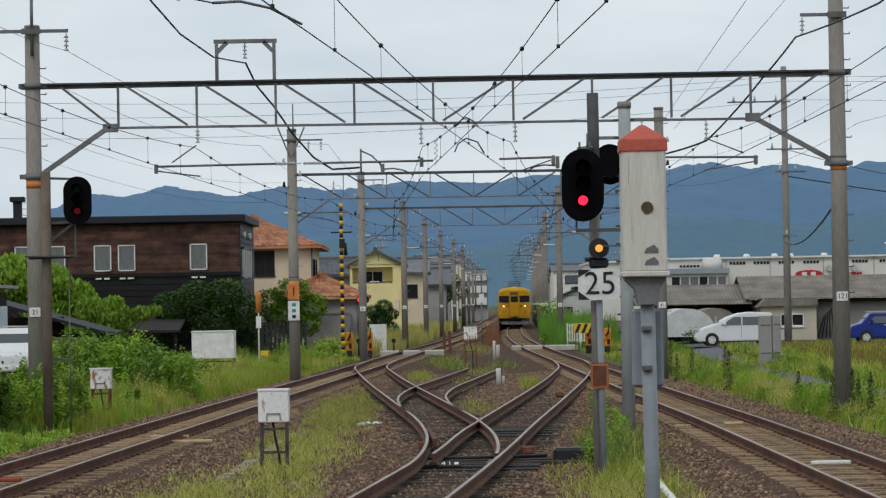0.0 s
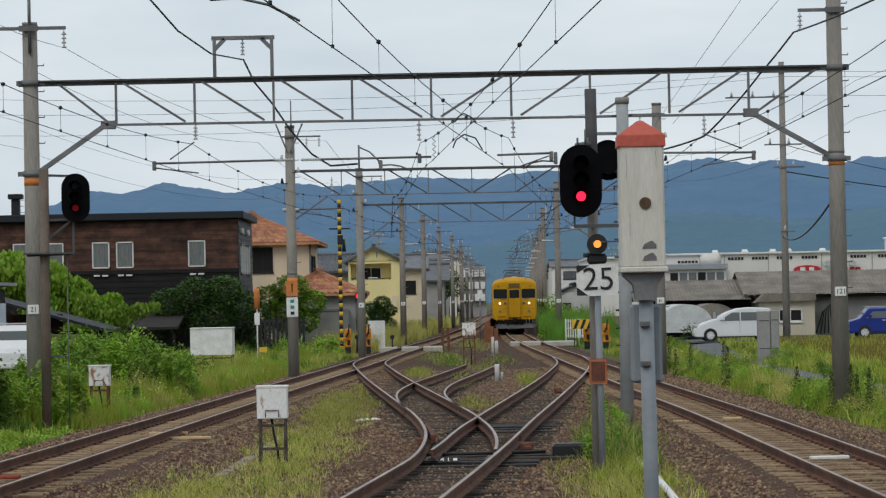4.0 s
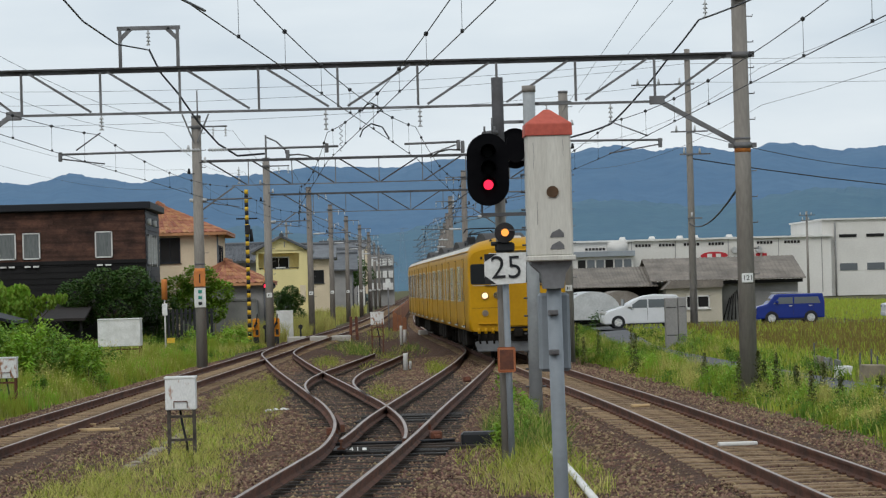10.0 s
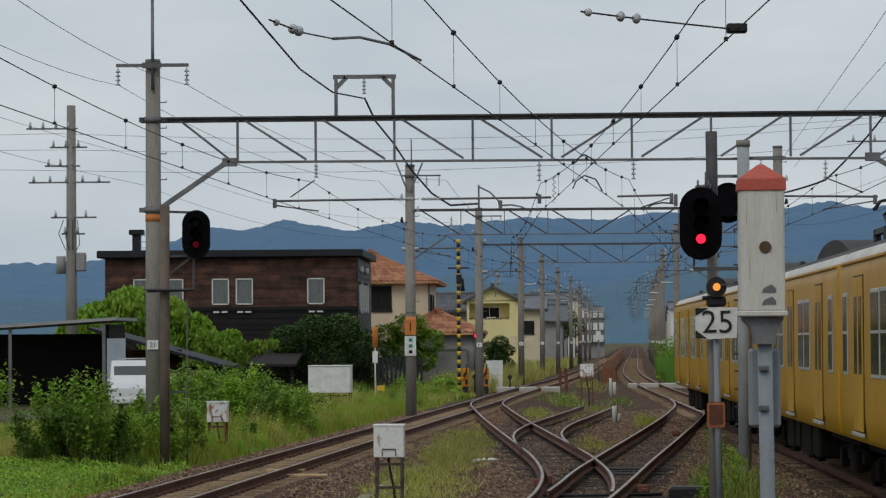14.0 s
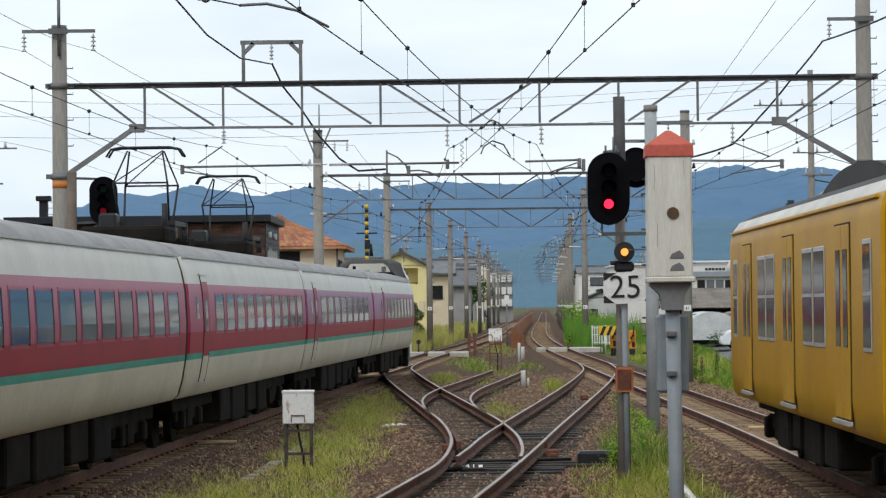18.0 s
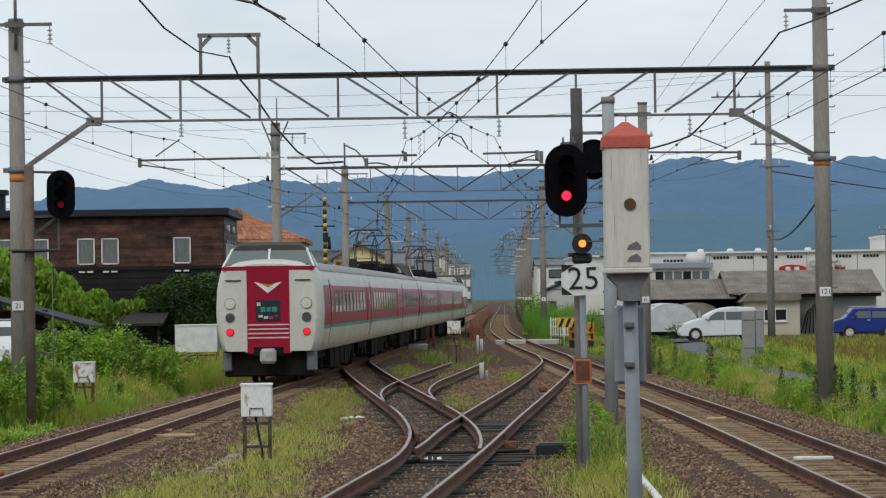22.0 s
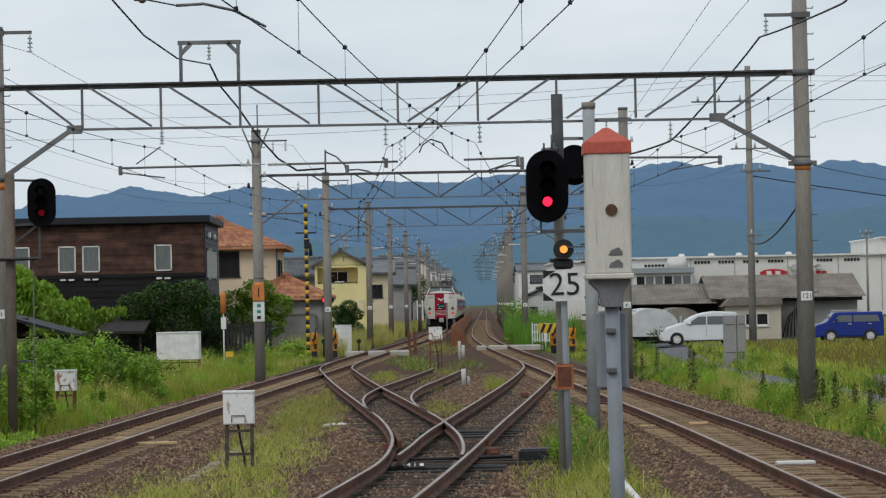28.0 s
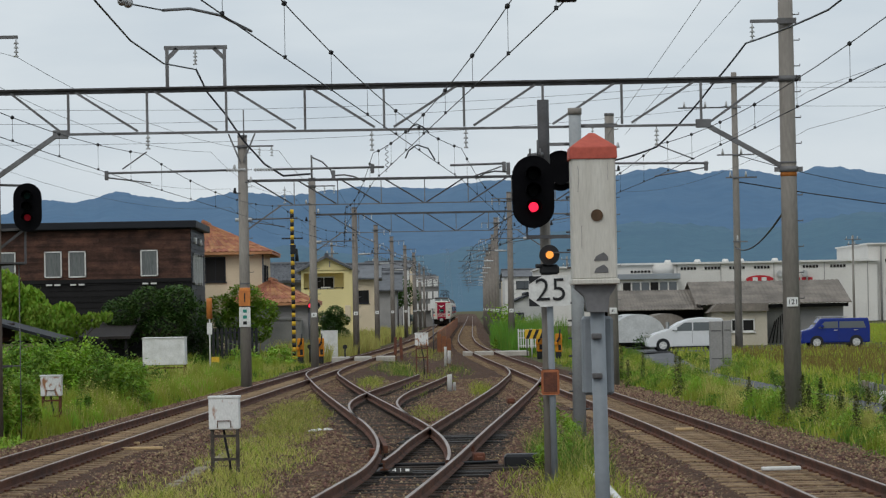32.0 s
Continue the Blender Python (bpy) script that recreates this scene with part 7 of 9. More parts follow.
def signal_head(t, cx, y, cz, lit, w=0.58, h=1.0):
    """An oval black backboard with hooded lenses; lit gives the material of each lens from the top."""
    bm = B()
    prism(bm, stadium(cx, cz, w, h, 14), y, y + 0.03)
    bd = part("backboard", bm, m_matt, t)
    bm = B()
    bx(bm, cx - 0.12, cx + 0.12, y + 0.03, y + 0.28, cz - 0.4, cz + 0.4, 0.03)
    part("lamp_case", bm, m_black, bd)
    n = len(lit)
    for i, m in enumerate(lit):
        z = cz + 0.24 - i * 0.225
        bm = B()
        disc(bm, (cx, y - 0.03, z), 0.066, 0.06, "y", 24)
        ln = part("lens", bm, m, t)
        bm = B()
        rings = []
        for yy in (y, y - 0.26):
            a0, a1 = (-0.25, math.pi + 0.25)
            rings.append([bm.verts.new((cx + 0.105 * math.cos(a), yy, z + 0.105 * math.sin(a))) for a in np.linspace(a0, a1, 14)])
        for j in range(13):
            bm.faces.new((rings[0][j], rings[0][j + 1], rings[1][j + 1], rings[1][j]))
        bmesh.ops.solidify(bm, geom=bm.faces[:], thickness=0.006)
        part("hood", bm, m_matt, t)


def main_signal():
    y = 43.0
    t = thing("signal_post", 0, y, 0, label="slim post with lit red signal, amber lamp and speed board", category="signal")
    bm = B()
    tube(bm, [(2.13, 0.1, -0.5), (2.12, 0.1, 5.05)], 0.075, 12)
    part("post", bm, m_concrete, t)
    bm = B()
    tube(bm, [(2.13, 0.1, 3.7), (2.125, 0.1, 5.09)], 0.083, 12)
    part("upper_sleeve", bm, m_dark_steel, t)
    bm = B()
    tube(bm, [(2.19, -0.06, -0.5), (2.16, -0.06, 2.6)], 0.045, 10)
    part("front_pipe", bm, m_grey_paint, t)
    signal_head(t, 1.95, -0.3, 3.80, [m_dark_lens, m_dark_lens, m_red_lit])
    bm = B()
    bar(bm, (1.95, -0.05, 4.1), (2.13, 0.1, 4.1), 0.06, 0.06)
    bar(bm, (1.95, -0.05, 3.45), (2.13, 0.1, 3.45), 0.06, 0.06)
    part("head_bracket", bm, m_steel, t)
    bm = B()
    bar(bm, (1.85, -0.2, 3.18), (2.5, -0.2, 3.18), 0.05, 0.05)
    bar(bm, (1.86, -0.2, 3.18), (1.86, -0.2, 3.36), 0.025, 0.025)
    bar(bm, (2.13, 0.0, 3.18), (2.13, -0.2, 3.18), 0.05, 0.05)
    bar(bm, (2.5, -0.2, 2.5), (2.5, -0.2, 3.6), 0.03, 0.03)
    bar(bm, (2.2, -0.2, 2.96), (2.5, -0.2, 2.96), 0.02, 0.02)
    part("platform_frame", bm, m_dark_steel, t)
    bm = B()
    for x in (1.92, 2.06):
        tube(bm, [(x, -0.2, 4.28), (x, -0.2, 4.4)], 0.015, 6)
    tube(bm, [(1.9, -0.2, 4.3), (2.1, 0.0, 4.33)], 0.03, 6)
    tube(bm, [(2.03, -0.1, 4.3), (2.03, -0.1, 4.52)], 0.012, 6)
    part("head_mount", bm, m_steel, t)
    # amber lamp
    bm = B()
    disc(bm, (2.165, -0.12, 2.93), 0.14, 0.1, "y", 24)
    a = part("amber_lamp", bm, m_black, t)
    bm = B()
    disc(bm, (2.165, -0.2, 2.93), 0.052, 0.08, "y", 24)
    part("amber_lens", bm, m_amber_lit, a)
    bm = B()
    bx(bm, 2.03, 2.3, -0.1, 0.05, 2.66, 2.8, 0.03)
    tube(bm, [(1.98, -0.1, 2.78), (2.1, -0.05, 2.78)], 0.03, 8)
    part("lamp_bracket", bm, m_black, a)
    # speed board
    bm = B()
    o = [(1.90, 2.26), (1.96, 2.21), (2.44, 2.23), (2.45, 2.65), (1.94, 2.65), (1.87, 2.60), (1.87, 2.32)]
    prism(bm, o, -0.17, -0.15)
    b = part("speed_board", bm, m_white_plate, t, "white board with figures 25 and black corners")
    for tri in ([(1.872, 2.64), (2.05, 2.64), (1.872, 2.53)], [(1.872, 2.34), (1.872, 2.225), (2.03, 2.222)]):
        bm = B()
        prism(bm, tri, -0.176, -0.168)
        part("black_corner", bm, m_black, b)
    for ch, fx in (("2", 2.06), ("5", 2.285)):
        cu = bpy.data.curves.new("figure", "FONT")
        cu.body, cu.size, cu.align_x, cu.align_y, cu.extrude, cu.offset = ch, 0.45, "CENTER", "CENTER", 0.003, -0.002
        tmp = new("figure_outline", cu)
        me = bpy.data.meshes.new_from_object(tmp)
        bpy.data.objects.remove(tmp)
        me.materials.clear()
        me.materials.append(m_black)
        fg = new("figure", me)
        fg.parent = b
        fg.matrix_basis = pose(fx, -0.18, 2.435, 90, -1.5, 0)
    # red reflector
    bm = B()
    bx(bm, 2.02, 2.27, -0.13, -0.11, 1.0, 1.35, 0.02)
    r = part("reflector", bm, mat("orange_border", (0.45, 0.16, 0.07), (0.36, 0.13, 0.06), rough=0.7, scale=5, fine=20, bump=0.05), t)
    bm = B()
    bx(bm, 2.05, 2.24, -0.14, -0.125, 1.04, 1.31)
    part("reflector_face", bm, m_rust, r)
    # a second head, turned the other way, on its own post
    t2 = thing("signal_post", 0, 58, 0, label="grey tubular signal post, its black head turned away", category="signal")
    bm = B()
    tube(bm, [(3.43, 0, -0.5), (3.45, 0, 5.85)], 0.125, 14, 0.115)
    part("post", bm, mat("light_steel_tube", (0.36, 0.38, 0.39), (0.28, 0.295, 0.30), rough=0.5, scale=2, fine=20, bump=0.03, vary=0.06), t2)
    bm = B()
    tube(bm, [(3.45, 0, 5.8), (3.45, 0, 5.92)], 0.13, 14)
    part("cap", bm, m_concrete, t2)
    for k in range(17):
        z = 0.3 + k * 0.33
        bm = B()
        tube(bm, [(3.44 - 0.19, -0.02, z), (3.44 + 0.19, -0.02, z)], 0.018, 6)
        part("climbing_bolt", bm, m_dark_steel, t2)
    bm = B()
    prism(bm, stadium(3.17, 4.76, 0.6, 0.76, 14), 0.1, 0.14)
    part("backboard", bm, m_matt, t2)
    bm = B()
    prism(bm, stadium(3.17, 4.76, 0.34, 0.55, 12), -0.14, 0.1)
    part("lamp_case", bm, m_matt, t2)
    for z in (4.55, 5.25):
        bm = B()
        bar(bm, (2.95, 0, z), (3.45, 0, z), 0.05, 0.06)
        part("bracket", bm, m_steel, t2)
    bm = B()
    bx(bm, 3.55, 3.72, -0.1, 0.06, 2.62, 3.05, 0.02)
    rl = part("small_lamp", bm, m_black, t2)
    bm = B()
    disc(bm, (3.63, -0.12, 2.95), 0.06, 0.05, "y", 16)
    part("small_lens", bm, m_red_lit, rl)
    # signal beside the left main line
    y = 64.0
    t3 = thing("signal_post", 0, y, 0, label="brown steel signal post with a black oval head showing red", category="signal")
    bm = B()
    tube(bm, [(-8.16, 0, -0.6), (-8.14, 0, 5.05)], 0.1, 12)
    part("post", bm, mat("brown_steel", (0.16, 0.125, 0.098), (0.10, 0.075, 0.06), rough=0.8, scale=2, fine=20, bump=0.05), t3)
    signal_head(t3, -7.47, -0.2, 4.45, [m_green_lens, m_dark_lens, m_red_dim], 0.58, 1.0)
    for a, b in (((-8.14, 0, 4.93), (-7.45, 0, 4.9)), ((-8.14, 0, 4.0), (-7.4, 0, 4.02)), ((-8.1, 0, 3.6), (-7.6, 0, 3.98)), ((-8.5, -0.1, 3.28), (-7.55, -0.1, 3.3)), ((-7.55, 0, 3.3), (-7.55, 0, 4.0)), ((-8.1, 0, 1.2), (-7.85, 0, 1.2))):
        bm = B()
        bar(bm, a, b, 0.04, 0.05)
        part("bracket", bm, m_dark_steel, t3)
    bm = B()
    bx(bm, -8.55, -7.55, -0.3, 0.2, 3.3, 3.33)
    part("platform", bm, m_dark_steel, t3)
    bm = B()
    tube(bm, [(-7.7, 0.1, -0.4), (-7.7, 0.1, 3.3)], 0.012, 6)
    tube(bm, [(-7.95, 0.1, 1.2), (-7.7, 0.1, 1.2)], 0.012, 6)
    part("ladder_rod", bm, m_steel, t3)


main_signal()


def white_post():
    y = 22.0
    t = thing("track_marker_post", 0, y, 0, label="white wooden box with red cap on grey pole", category="marker post")
    bm = B()
    bx(bm, 1.275, 1.585, -0.155, 0.155, 2.40, 3.27, 0.012)
    body = part("box", bm, m_old_white, t)
    bm = B()
    disc(bm, (1.447, -0.157, 2.852), 0.042, 0.02, "y", 24)
    part("hole", bm, mat("brown_hole", (0.10, 0.06, 0.035), (0.06, 0.04, 0.025), rough=0.9, scale=8, fine=40, bump=0.1), body)
    rnd = random.Random(5)
    for x, z0, z1 in ((1.335, 2.62, 2.78), (1.32, 3.02, 3.2), (1.53, 3.1, 3.22)):
        bm = B()
        pts = [(x + rnd.uniform(-0.004, 0.004), -0.1562, z0 + (z1 - z0) * k / 5) for k in range(6)]
        tube(bm, pts, 0.0014, 4)
        part("crack", bm, m_steel, body)
    for z, w in ((2.56, 0.05), (2.475, 0.05)):
        bm = B()
        prism(bm, [(1.47 - w, z - 0.028), (1.47 + w, z - 0.028), (1.47 + w, z), (1.47 + 0.4 * w, z + 0.03), (1.47 - 0.7 * w, z + 0.005)], -0.159, -0.154)
        part("stencil_mark", bm, m_steel, body)
    bm = B()
    bx(bm, 1.262, 1.60, -0.17, 0.17, 2.365, 2.405, 0.008)
    part("base_board", bm, m_old_white, t)
    bm = B()
    a = [bm.verts.new((1.43 + sx * 0.168, sy * 0.168, 3.25)) for sx, sy in ((-1, -1), (1, -1), (1, 1), (-1, 1))]
    b = [bm.verts.new((1.43 + sx * 0.165, sy * 0.165, 3.335)) for sx, sy in ((-1, -1), (1, -1), (1, 1), (-1, 1))]
    c = [bm.verts.new((1.43 + sx * 0.02, sy * 0.02, 3.44)) for sx, sy in ((-1, -1), (1, -1), (1, 1), (-1, 1))]
    bm.faces.new(a[::-1])
    for p, q in ((a, b), (b, c)):
        for i in range(4):
            bm.faces.new((p[i], p[(i + 1) % 4], q[(i + 1) % 4], q[i]))
    bm.faces.new(c)
    bmesh.ops.recalc_face_normals(bm, faces=bm.faces)
    bmesh.ops.bevel(bm, geom=list(bm.edges), offset=0.006, segments=2, affect="EDGES", profile=0.5)
    part("cap", bm, m_red_cap, t)
    bm = B()
    tube(bm, [(1.475, 0, -0.6), (1.447, 0, 2.3)], 0.052, 16)
    part("pole", bm, m_grey_paint, t)
    bm = B()
    prism(bm, [(1.375, 2.17), (1.515, 2.17), (1.53, 2.28), (1.575, 2.345), (1.575, 2.368), (1.285, 2.368), (1.285, 2.345), (1.355, 2.28)], -0.1, 0.1)
    part("bracket", bm, m_steel, t)
    bm = B()
    bx(bm, 1.345, 1.565, 0.1, 0.3, 1.58, 2.14, 0.02)
    part("relay_case", bm, m_grey_paint, t)
    for z in (1.72, 2.0):
        bm = B()
        bx(bm, 1.40, 1.47, -0.075, 0.0, z - 0.02, z + 0.02, 0.005)
        tube(bm, [(1.435, -0.07, z), (1.435, -0.1, z)], 0.013, 8)
        part("pole_clamp", bm, m_steel, t)


white_post()


m_dark_leg = mat("dark_stained_legs", (0.10, 0.085, 0.07), (0.03, 0.025, 0.022), rough=0.9, scale=6, fine=30, bump=0.1)


def rusted(name, lo, hi):
    """White enamel with rust breaking through in patches; lo and hi set how much of it."""
    m = mat(name, (0.72, 0.72, 0.70), (0.34, 0.155, 0.075), rough=0.6, scale=7, fine=30, bump=0.04, stretch=(1.6, 1.6, 0.7))
    for nd in m.node_tree.nodes:
        if nd.type == "VALTORGB":
            nd.color_ramp.elements[0].position, nd.color_ramp.elements[1].position = lo, hi
    return m


m_box_rusty = rusted("rust_eaten_enamel", 0.5, 0.62)
m_box_worn = rusted("rust_specked_enamel", 0.6, 0.72)


def box_on_legs(x, y, w, z0, z1, label, skin=None, legs=m_rust, zb=-0.25, handle=True):
    t = thing("relay_box", x, y, 0, label=label, category="relay box", group="line-side boxes")
    h = w / 2
    bm = B()
    bx(bm, -h, h, -h * 0.8, h * 0.8, z0, z1, 0.012)
    b = part("case", bm, skin or m_white_plate, t)
    bm = B()
    bx(bm, -h - 0.012, h + 0.012, -h * 0.84, h * 0.84, z1 - 0.025, z1 + 0.012, 0.006)
    part("lid", bm, m_white_plate, b)
    if handle:
        bm = B()
        tube(bm, [(-0.1, -h * 0.82, z0 + 0.03), (-0.1, -h * 0.88, z0 + 0.13), (0.1, -h * 0.88, z0 + 0.13), (0.1, -h * 0.82, z0 + 0.03)], 0.008, 6)
        part("handle", bm, m_rust, b)
    for sx in (-1, 1):
        for sy in (-1, 1):
            bm = B()
            bx(bm, sx * (h - 0.04) - 0.02, sx * (h - 0.04) + 0.02, sy * h * 0.6 - 0.02, sy * h * 0.6 + 0.02, zb, z0)
            part("leg", bm, legs, t)
    for dz in (0.1, 0.45):
        part("leg_brace", bar(B(), (-h + 0.04, -h * 0.6, z0 - dz), (h - 0.04, -h * 0.6, z0 - dz), 0.025, 0.04), legs, t)
    bm = B()
    tube(bm, [(-0.02, 0, z0), (0.02, -0.05, z0 - 0.25), (0.07, -0.02, z0 - 0.5), (0.08, 0, zb)], 0.02, 6)
    part("cable", bm, m_black, t)
    return t


box_on_legs(-2.58, 47, 0.46, 0.46, 0.95, "white steel relay box on dark legs in the ballast", m_box_worn, m_dark_leg)
box_on_legs(-7.72, 70, 0.46, 0.42, 0.88, "rust-streaked white relay box standing in tall weeds", m_box_rusty)
box_on_legs(1.02, 117, 0.5, 0.85, 1.32, "white relay box on tall striped legs between the tracks", m_box_rusty)
box_on_legs(-7.75, 105, 1.42, 0.5, 1.42, "wide white cabinet half hidden by tall grass", handle=False)
box_on_legs(-3.18, 152, 0.8, -0.1, 1.25, "pale cabinet beside the level crossing", handle=False)


def grey_cabinets():
    t = thing("relay_cabinet", 11.6, 110.5, -0.05, label="pair of grey concrete relay cabinets in the weeds", category="cabinet")
    for x0, x1, h in ((-0.38, 0.06, 1.64), (0.08, 0.38, 1.66)):
        bm = B()
        bx(bm, x0, x1, -0.2, 0.2, -0.3, h, 0.02)
        c = part("case", bm, m_stucco_grey, t)
        bm = B()
        bx(bm, x0 + 0.04, x1 - 0.04, -0.21, -0.19, 0.3, 0.33)
        bx(bm, x0 + 0.04, x1 - 0.04, -0.21, -0.19, h - 0.35, h - 0.32)
        part("door_joint", bm, m_dark_steel, c)


grey_cabinets()


def crossing():
    """The level crossing: deck, striped posts, gate machines, warning lamps and fence."""
    t = thing("crossing_deck", label="pale concrete level crossing deck slabs between the rails", category="crossing deck")
    for x0, x1, y0, y1 in ((-2.95, -2.12, 145, 148.2), (-1.9, -1.1, 145, 148.2), (-0.88, 0.02, 145, 148.2), (3.45, 3.88, 155, 158.2), (4.06, 4.94, 155, 158.2), (5.12, 6.7, 155, 158.2)):
        bm = B()
        bx(bm, x0, x1, y0, y1, -0.2, 0.035, 0.02)
        part("slab", bm, m_deck, t)
    g = thing("striped_gate_post", -4.78, 148, 0, label="tall yellow and black striped crossing post with a cross-bar", category="crossing post")
    for k in range(36):
        bm = B()
        tube(bm, [(0, 0, -0.3 + k * 0.205), (0, 0, -0.095 + k * 0.205)], 0.092, 12)
        part("stripe", bm, m_hazard if k % 2 else m_black, g)
    bm = B()
    bar(bm, (-0.5, 0, 5.7), (0.5, 0, 5.7), 0.06, 0.07)
    bx(bm, -0.1, 0.16, -0.15, 0.1, 4.95, 5.4, 0.02)
    tube(bm, [(0.2, 0, 4.6), (0.2, 0, 5.2)], 0.1, 10, 0.05)
    part("cross_bar", bm, m_black, g)
    w = thing("crossing_warning_lamp", -3.95, 148, 0, label="crossing warning post with a lit red lamp", category="warning lamp")
    bm = B()
    tube(bm, [(0, 0.2, -0.3), (0, 0.2, 4.0)], 0.07, 10)
    part("post", bm, m_steel, w)
    for s in (-1, 1):
        bm = B()
        bar(bm, (-0.1, 0.08, 3.0 + s * 0.32), (0.1, 0.08, 3.0 - s * 0.32), 0.02, 0.08)
        part("cross_board", bm, m_hazard, w)
    for x, mm in ((0.0, m_red_lit), (0.28, m_dark_lens)):
        bm = B()
        disc(bm, (x, 0.05, 2.48), 0.17, 0.1, "y", 18)
        h = part("lamp_disc", bm, m_black, w)
        bm = B()
        disc(bm, (x, -0.02, 2.48), 0.11, 0.06, "y", 18)
        part("lens", bm, mm, h)
    for x, y, lab in ((-4.45, 147, "yellow and black crossing gate machine"), (-3.5, 147, "yellow and black crossing gate machine"), (7.0, 150, "yellow and black crossing gate machine beside the white fence"), (7.75, 147, "yellow and black crossing gate machine beside the white fence")):
        m = thing("gate_machine", x, y, 0, label=lab, category="gate machine", group="crossing gate machines")
        part("plinth", bx(B(), -0.13, 0.13, -0.13, 0.13, -0.3, 0.1, 0.01), m_black, m)
        part("case", bx(B(), -0.15, 0.17, -0.16, 0.16, 0.05, 0.95, 0.05), m_gate_orange, m)
        part("door_panel", bx(B(), -0.02, 0.12, -0.175, -0.15, 0.16, 0.42, 0.01), m_black, m)
        part("crank_disc", disc(B(), (0.03, -0.2, 0.72), 0.15, 0.06, "y", 16), m_gate_orange, m)
        part("hub", disc(B(), (0.03, -0.24, 0.72), 0.06, 0.04, "y", 12), m_black, m)
        part("counterweight_arm", bar(B(), (0.03, -0.26, 0.72), (-0.12, -0.26, 0.5), 0.05, 0.09), m_black, m)
        part("counterweight", bx(B(), -0.2, -0.07, -0.3, -0.2, 0.4, 0.56, 0.02), m_gate_orange, m)
        part("barrier_root", tube(B(), [(0.03, -0.26, 0.72), (0.08, -0.26, 1.15)], 0.03, 8), m_black, m)
    b = thing("hazard_board", 6.75, 149, 0.6, label="black and yellow diagonal hazard board", category="hazard board")
    bm = B()
    bx(bm, -0.5, 0.45, 0, 0.03, 0.1, 0.55, 0.01)
    part("board", bm, m_hazard, b)
    for k in range(3):
        bm = B()
        prism(bm, [(-0.45 + k * 0.32, 0.11), (-0.3 + k * 0.32, 0.11), (-0.12 + k * 0.32, 0.54), (-0.27 + k * 0.32, 0.54)], -0.006, 0.0)
        part("stripe", bm, m_black, b)
    for x in (-0.4, 0.35):
        bm = B()
        tube(bm, [(x, 0.05, -0.7), (x, 0.05, 0.5)], 0.025, 6)
        part("leg", bm, m_steel, b)
    f = thing("white_fence", 6.35, 159.0, -0.1, label="white railed crossing fence among weeds", category="fence")
    for k in range(12):
        part("picket", bar(B(), (k * 0.115, -k * 0.17, 0.25), (k * 0.115, -k * 0.17, 1.2), 0.05, 0.03), m_white, f)
    for k in (0, 5.5, 11):
        part("post", tube(B(), [(k * 0.115, 0.05 - k * 0.17, -0.25), (k * 0.115, 0.05 - k * 0.17, 1.22)], 0.035, 8), m_white, f)
    for z in (0.35, 0.75, 1.1):
        part("rail_bar", tube(B(), [(0, 0.03, z), (1.27, -1.84, z)], 0.022, 6), m_white, f)
    for x in (0.02, 0.32):
        st = tagged(part("rusty_stake", bx(B(), -0.07, 0.07, -0.05, 0.05, -0.4, 0.9, 0.01), m_rust), "rusty square stake beside the crossing deck", "stake", "crossing stakes")
        st.matrix_basis = pose(x, 148.6, 0, 0, 2 - 12 * x, 0)
    for x, h in ((-4.02, 0.75), (-2.35, 0.72)):
        st = thing("crossing_lamp_stub", x, 147.2, -0.3, label="short black post with a round head by the crossing", category="post", group="crossing posts")
        part("stub_post", tube(B(), [(0, 0, 0), (0, 0, h)], 0.04, 8), m_black, st)
        part("stub_head", disc(B(), (0, 0, h + 0.08), 0.11, 0.14, "y", 14), m_black, st)
    # emergency phone post, orange topped, and a small sign
    e = thing("orange_marker", -7.0, 118, 0, label="orange-topped marker post with a small white plate", category="marker post")
    bm = B()
    tube(bm, [(0, 0, -0.3), (0, 0, 2.6)], 0.03, 8)
    part("pole", bm, m_white, e)
    bm = B()
    tube(bm, [(0, 0, 2.0), (0, 0, 2.65), (0, 0, 2.78)], 0.11, 12)
    part("orange_cap", bm, m_orange, e)
    bm = B()
    bx(bm, -0.1, 0.1, -0.06, -0.04, 1.4, 1.85, 0.01)
    part("plate", bm, m_white_plate, e)
    bm = B()
    bx(bm, 0.05, 0.35, -0.05, 0.05, 0.35, 0.55, 0.01)
    part("yellow_plate", bm, m_hazard, e)
    # plates on the second mast
    for z0, z1, mm, nm in ((2.42, 2.92, m_orange, "orange_mast_plate"), (1.75, 2.38, m_white_plate, "white_mast_plate")):
        bm = B()
        bx(bm, -4.97, -4.6, 99.79, 99.82, z0, z1, 0.01)
        p = tagged(part(nm, bm, mm), "small plate fixed to a concrete mast", "plate", "mast plates")
        if z0 > 2:
            lettering(p, "1", 0.42, (-4.78, 99.783, (z0 + z1) / 2), m_black)
        else:
            for k in range(3):
                part("plate_marking", bx(B(), -4.84, -4.72, 99.775, 99.79, z0 + 0.08 + k * 0.19, z0 + 0.18 + k * 0.19), m_teal if k else m_black, p)


crossing()


m_red_pipe = mat("red_oxide_pipe", (0.34, 0.075, 0.035), (0.26, 0.055, 0.03), rough=0.7, scale=4, fine=20, bump=0.05)
m_offcut = mat("tan_timber", (0.62, 0.44, 0.24), (0.42, 0.29, 0.16), rough=0.9, scale=6, fine=30, bump=0.1, stretch=(1, 5, 5))
m_bark_old = mat("grey_old_bark", (0.16, 0.12, 0.09), (0.08, 0.06, 0.05), rough=0.95, scale=5, fine=25, bump=0.3)


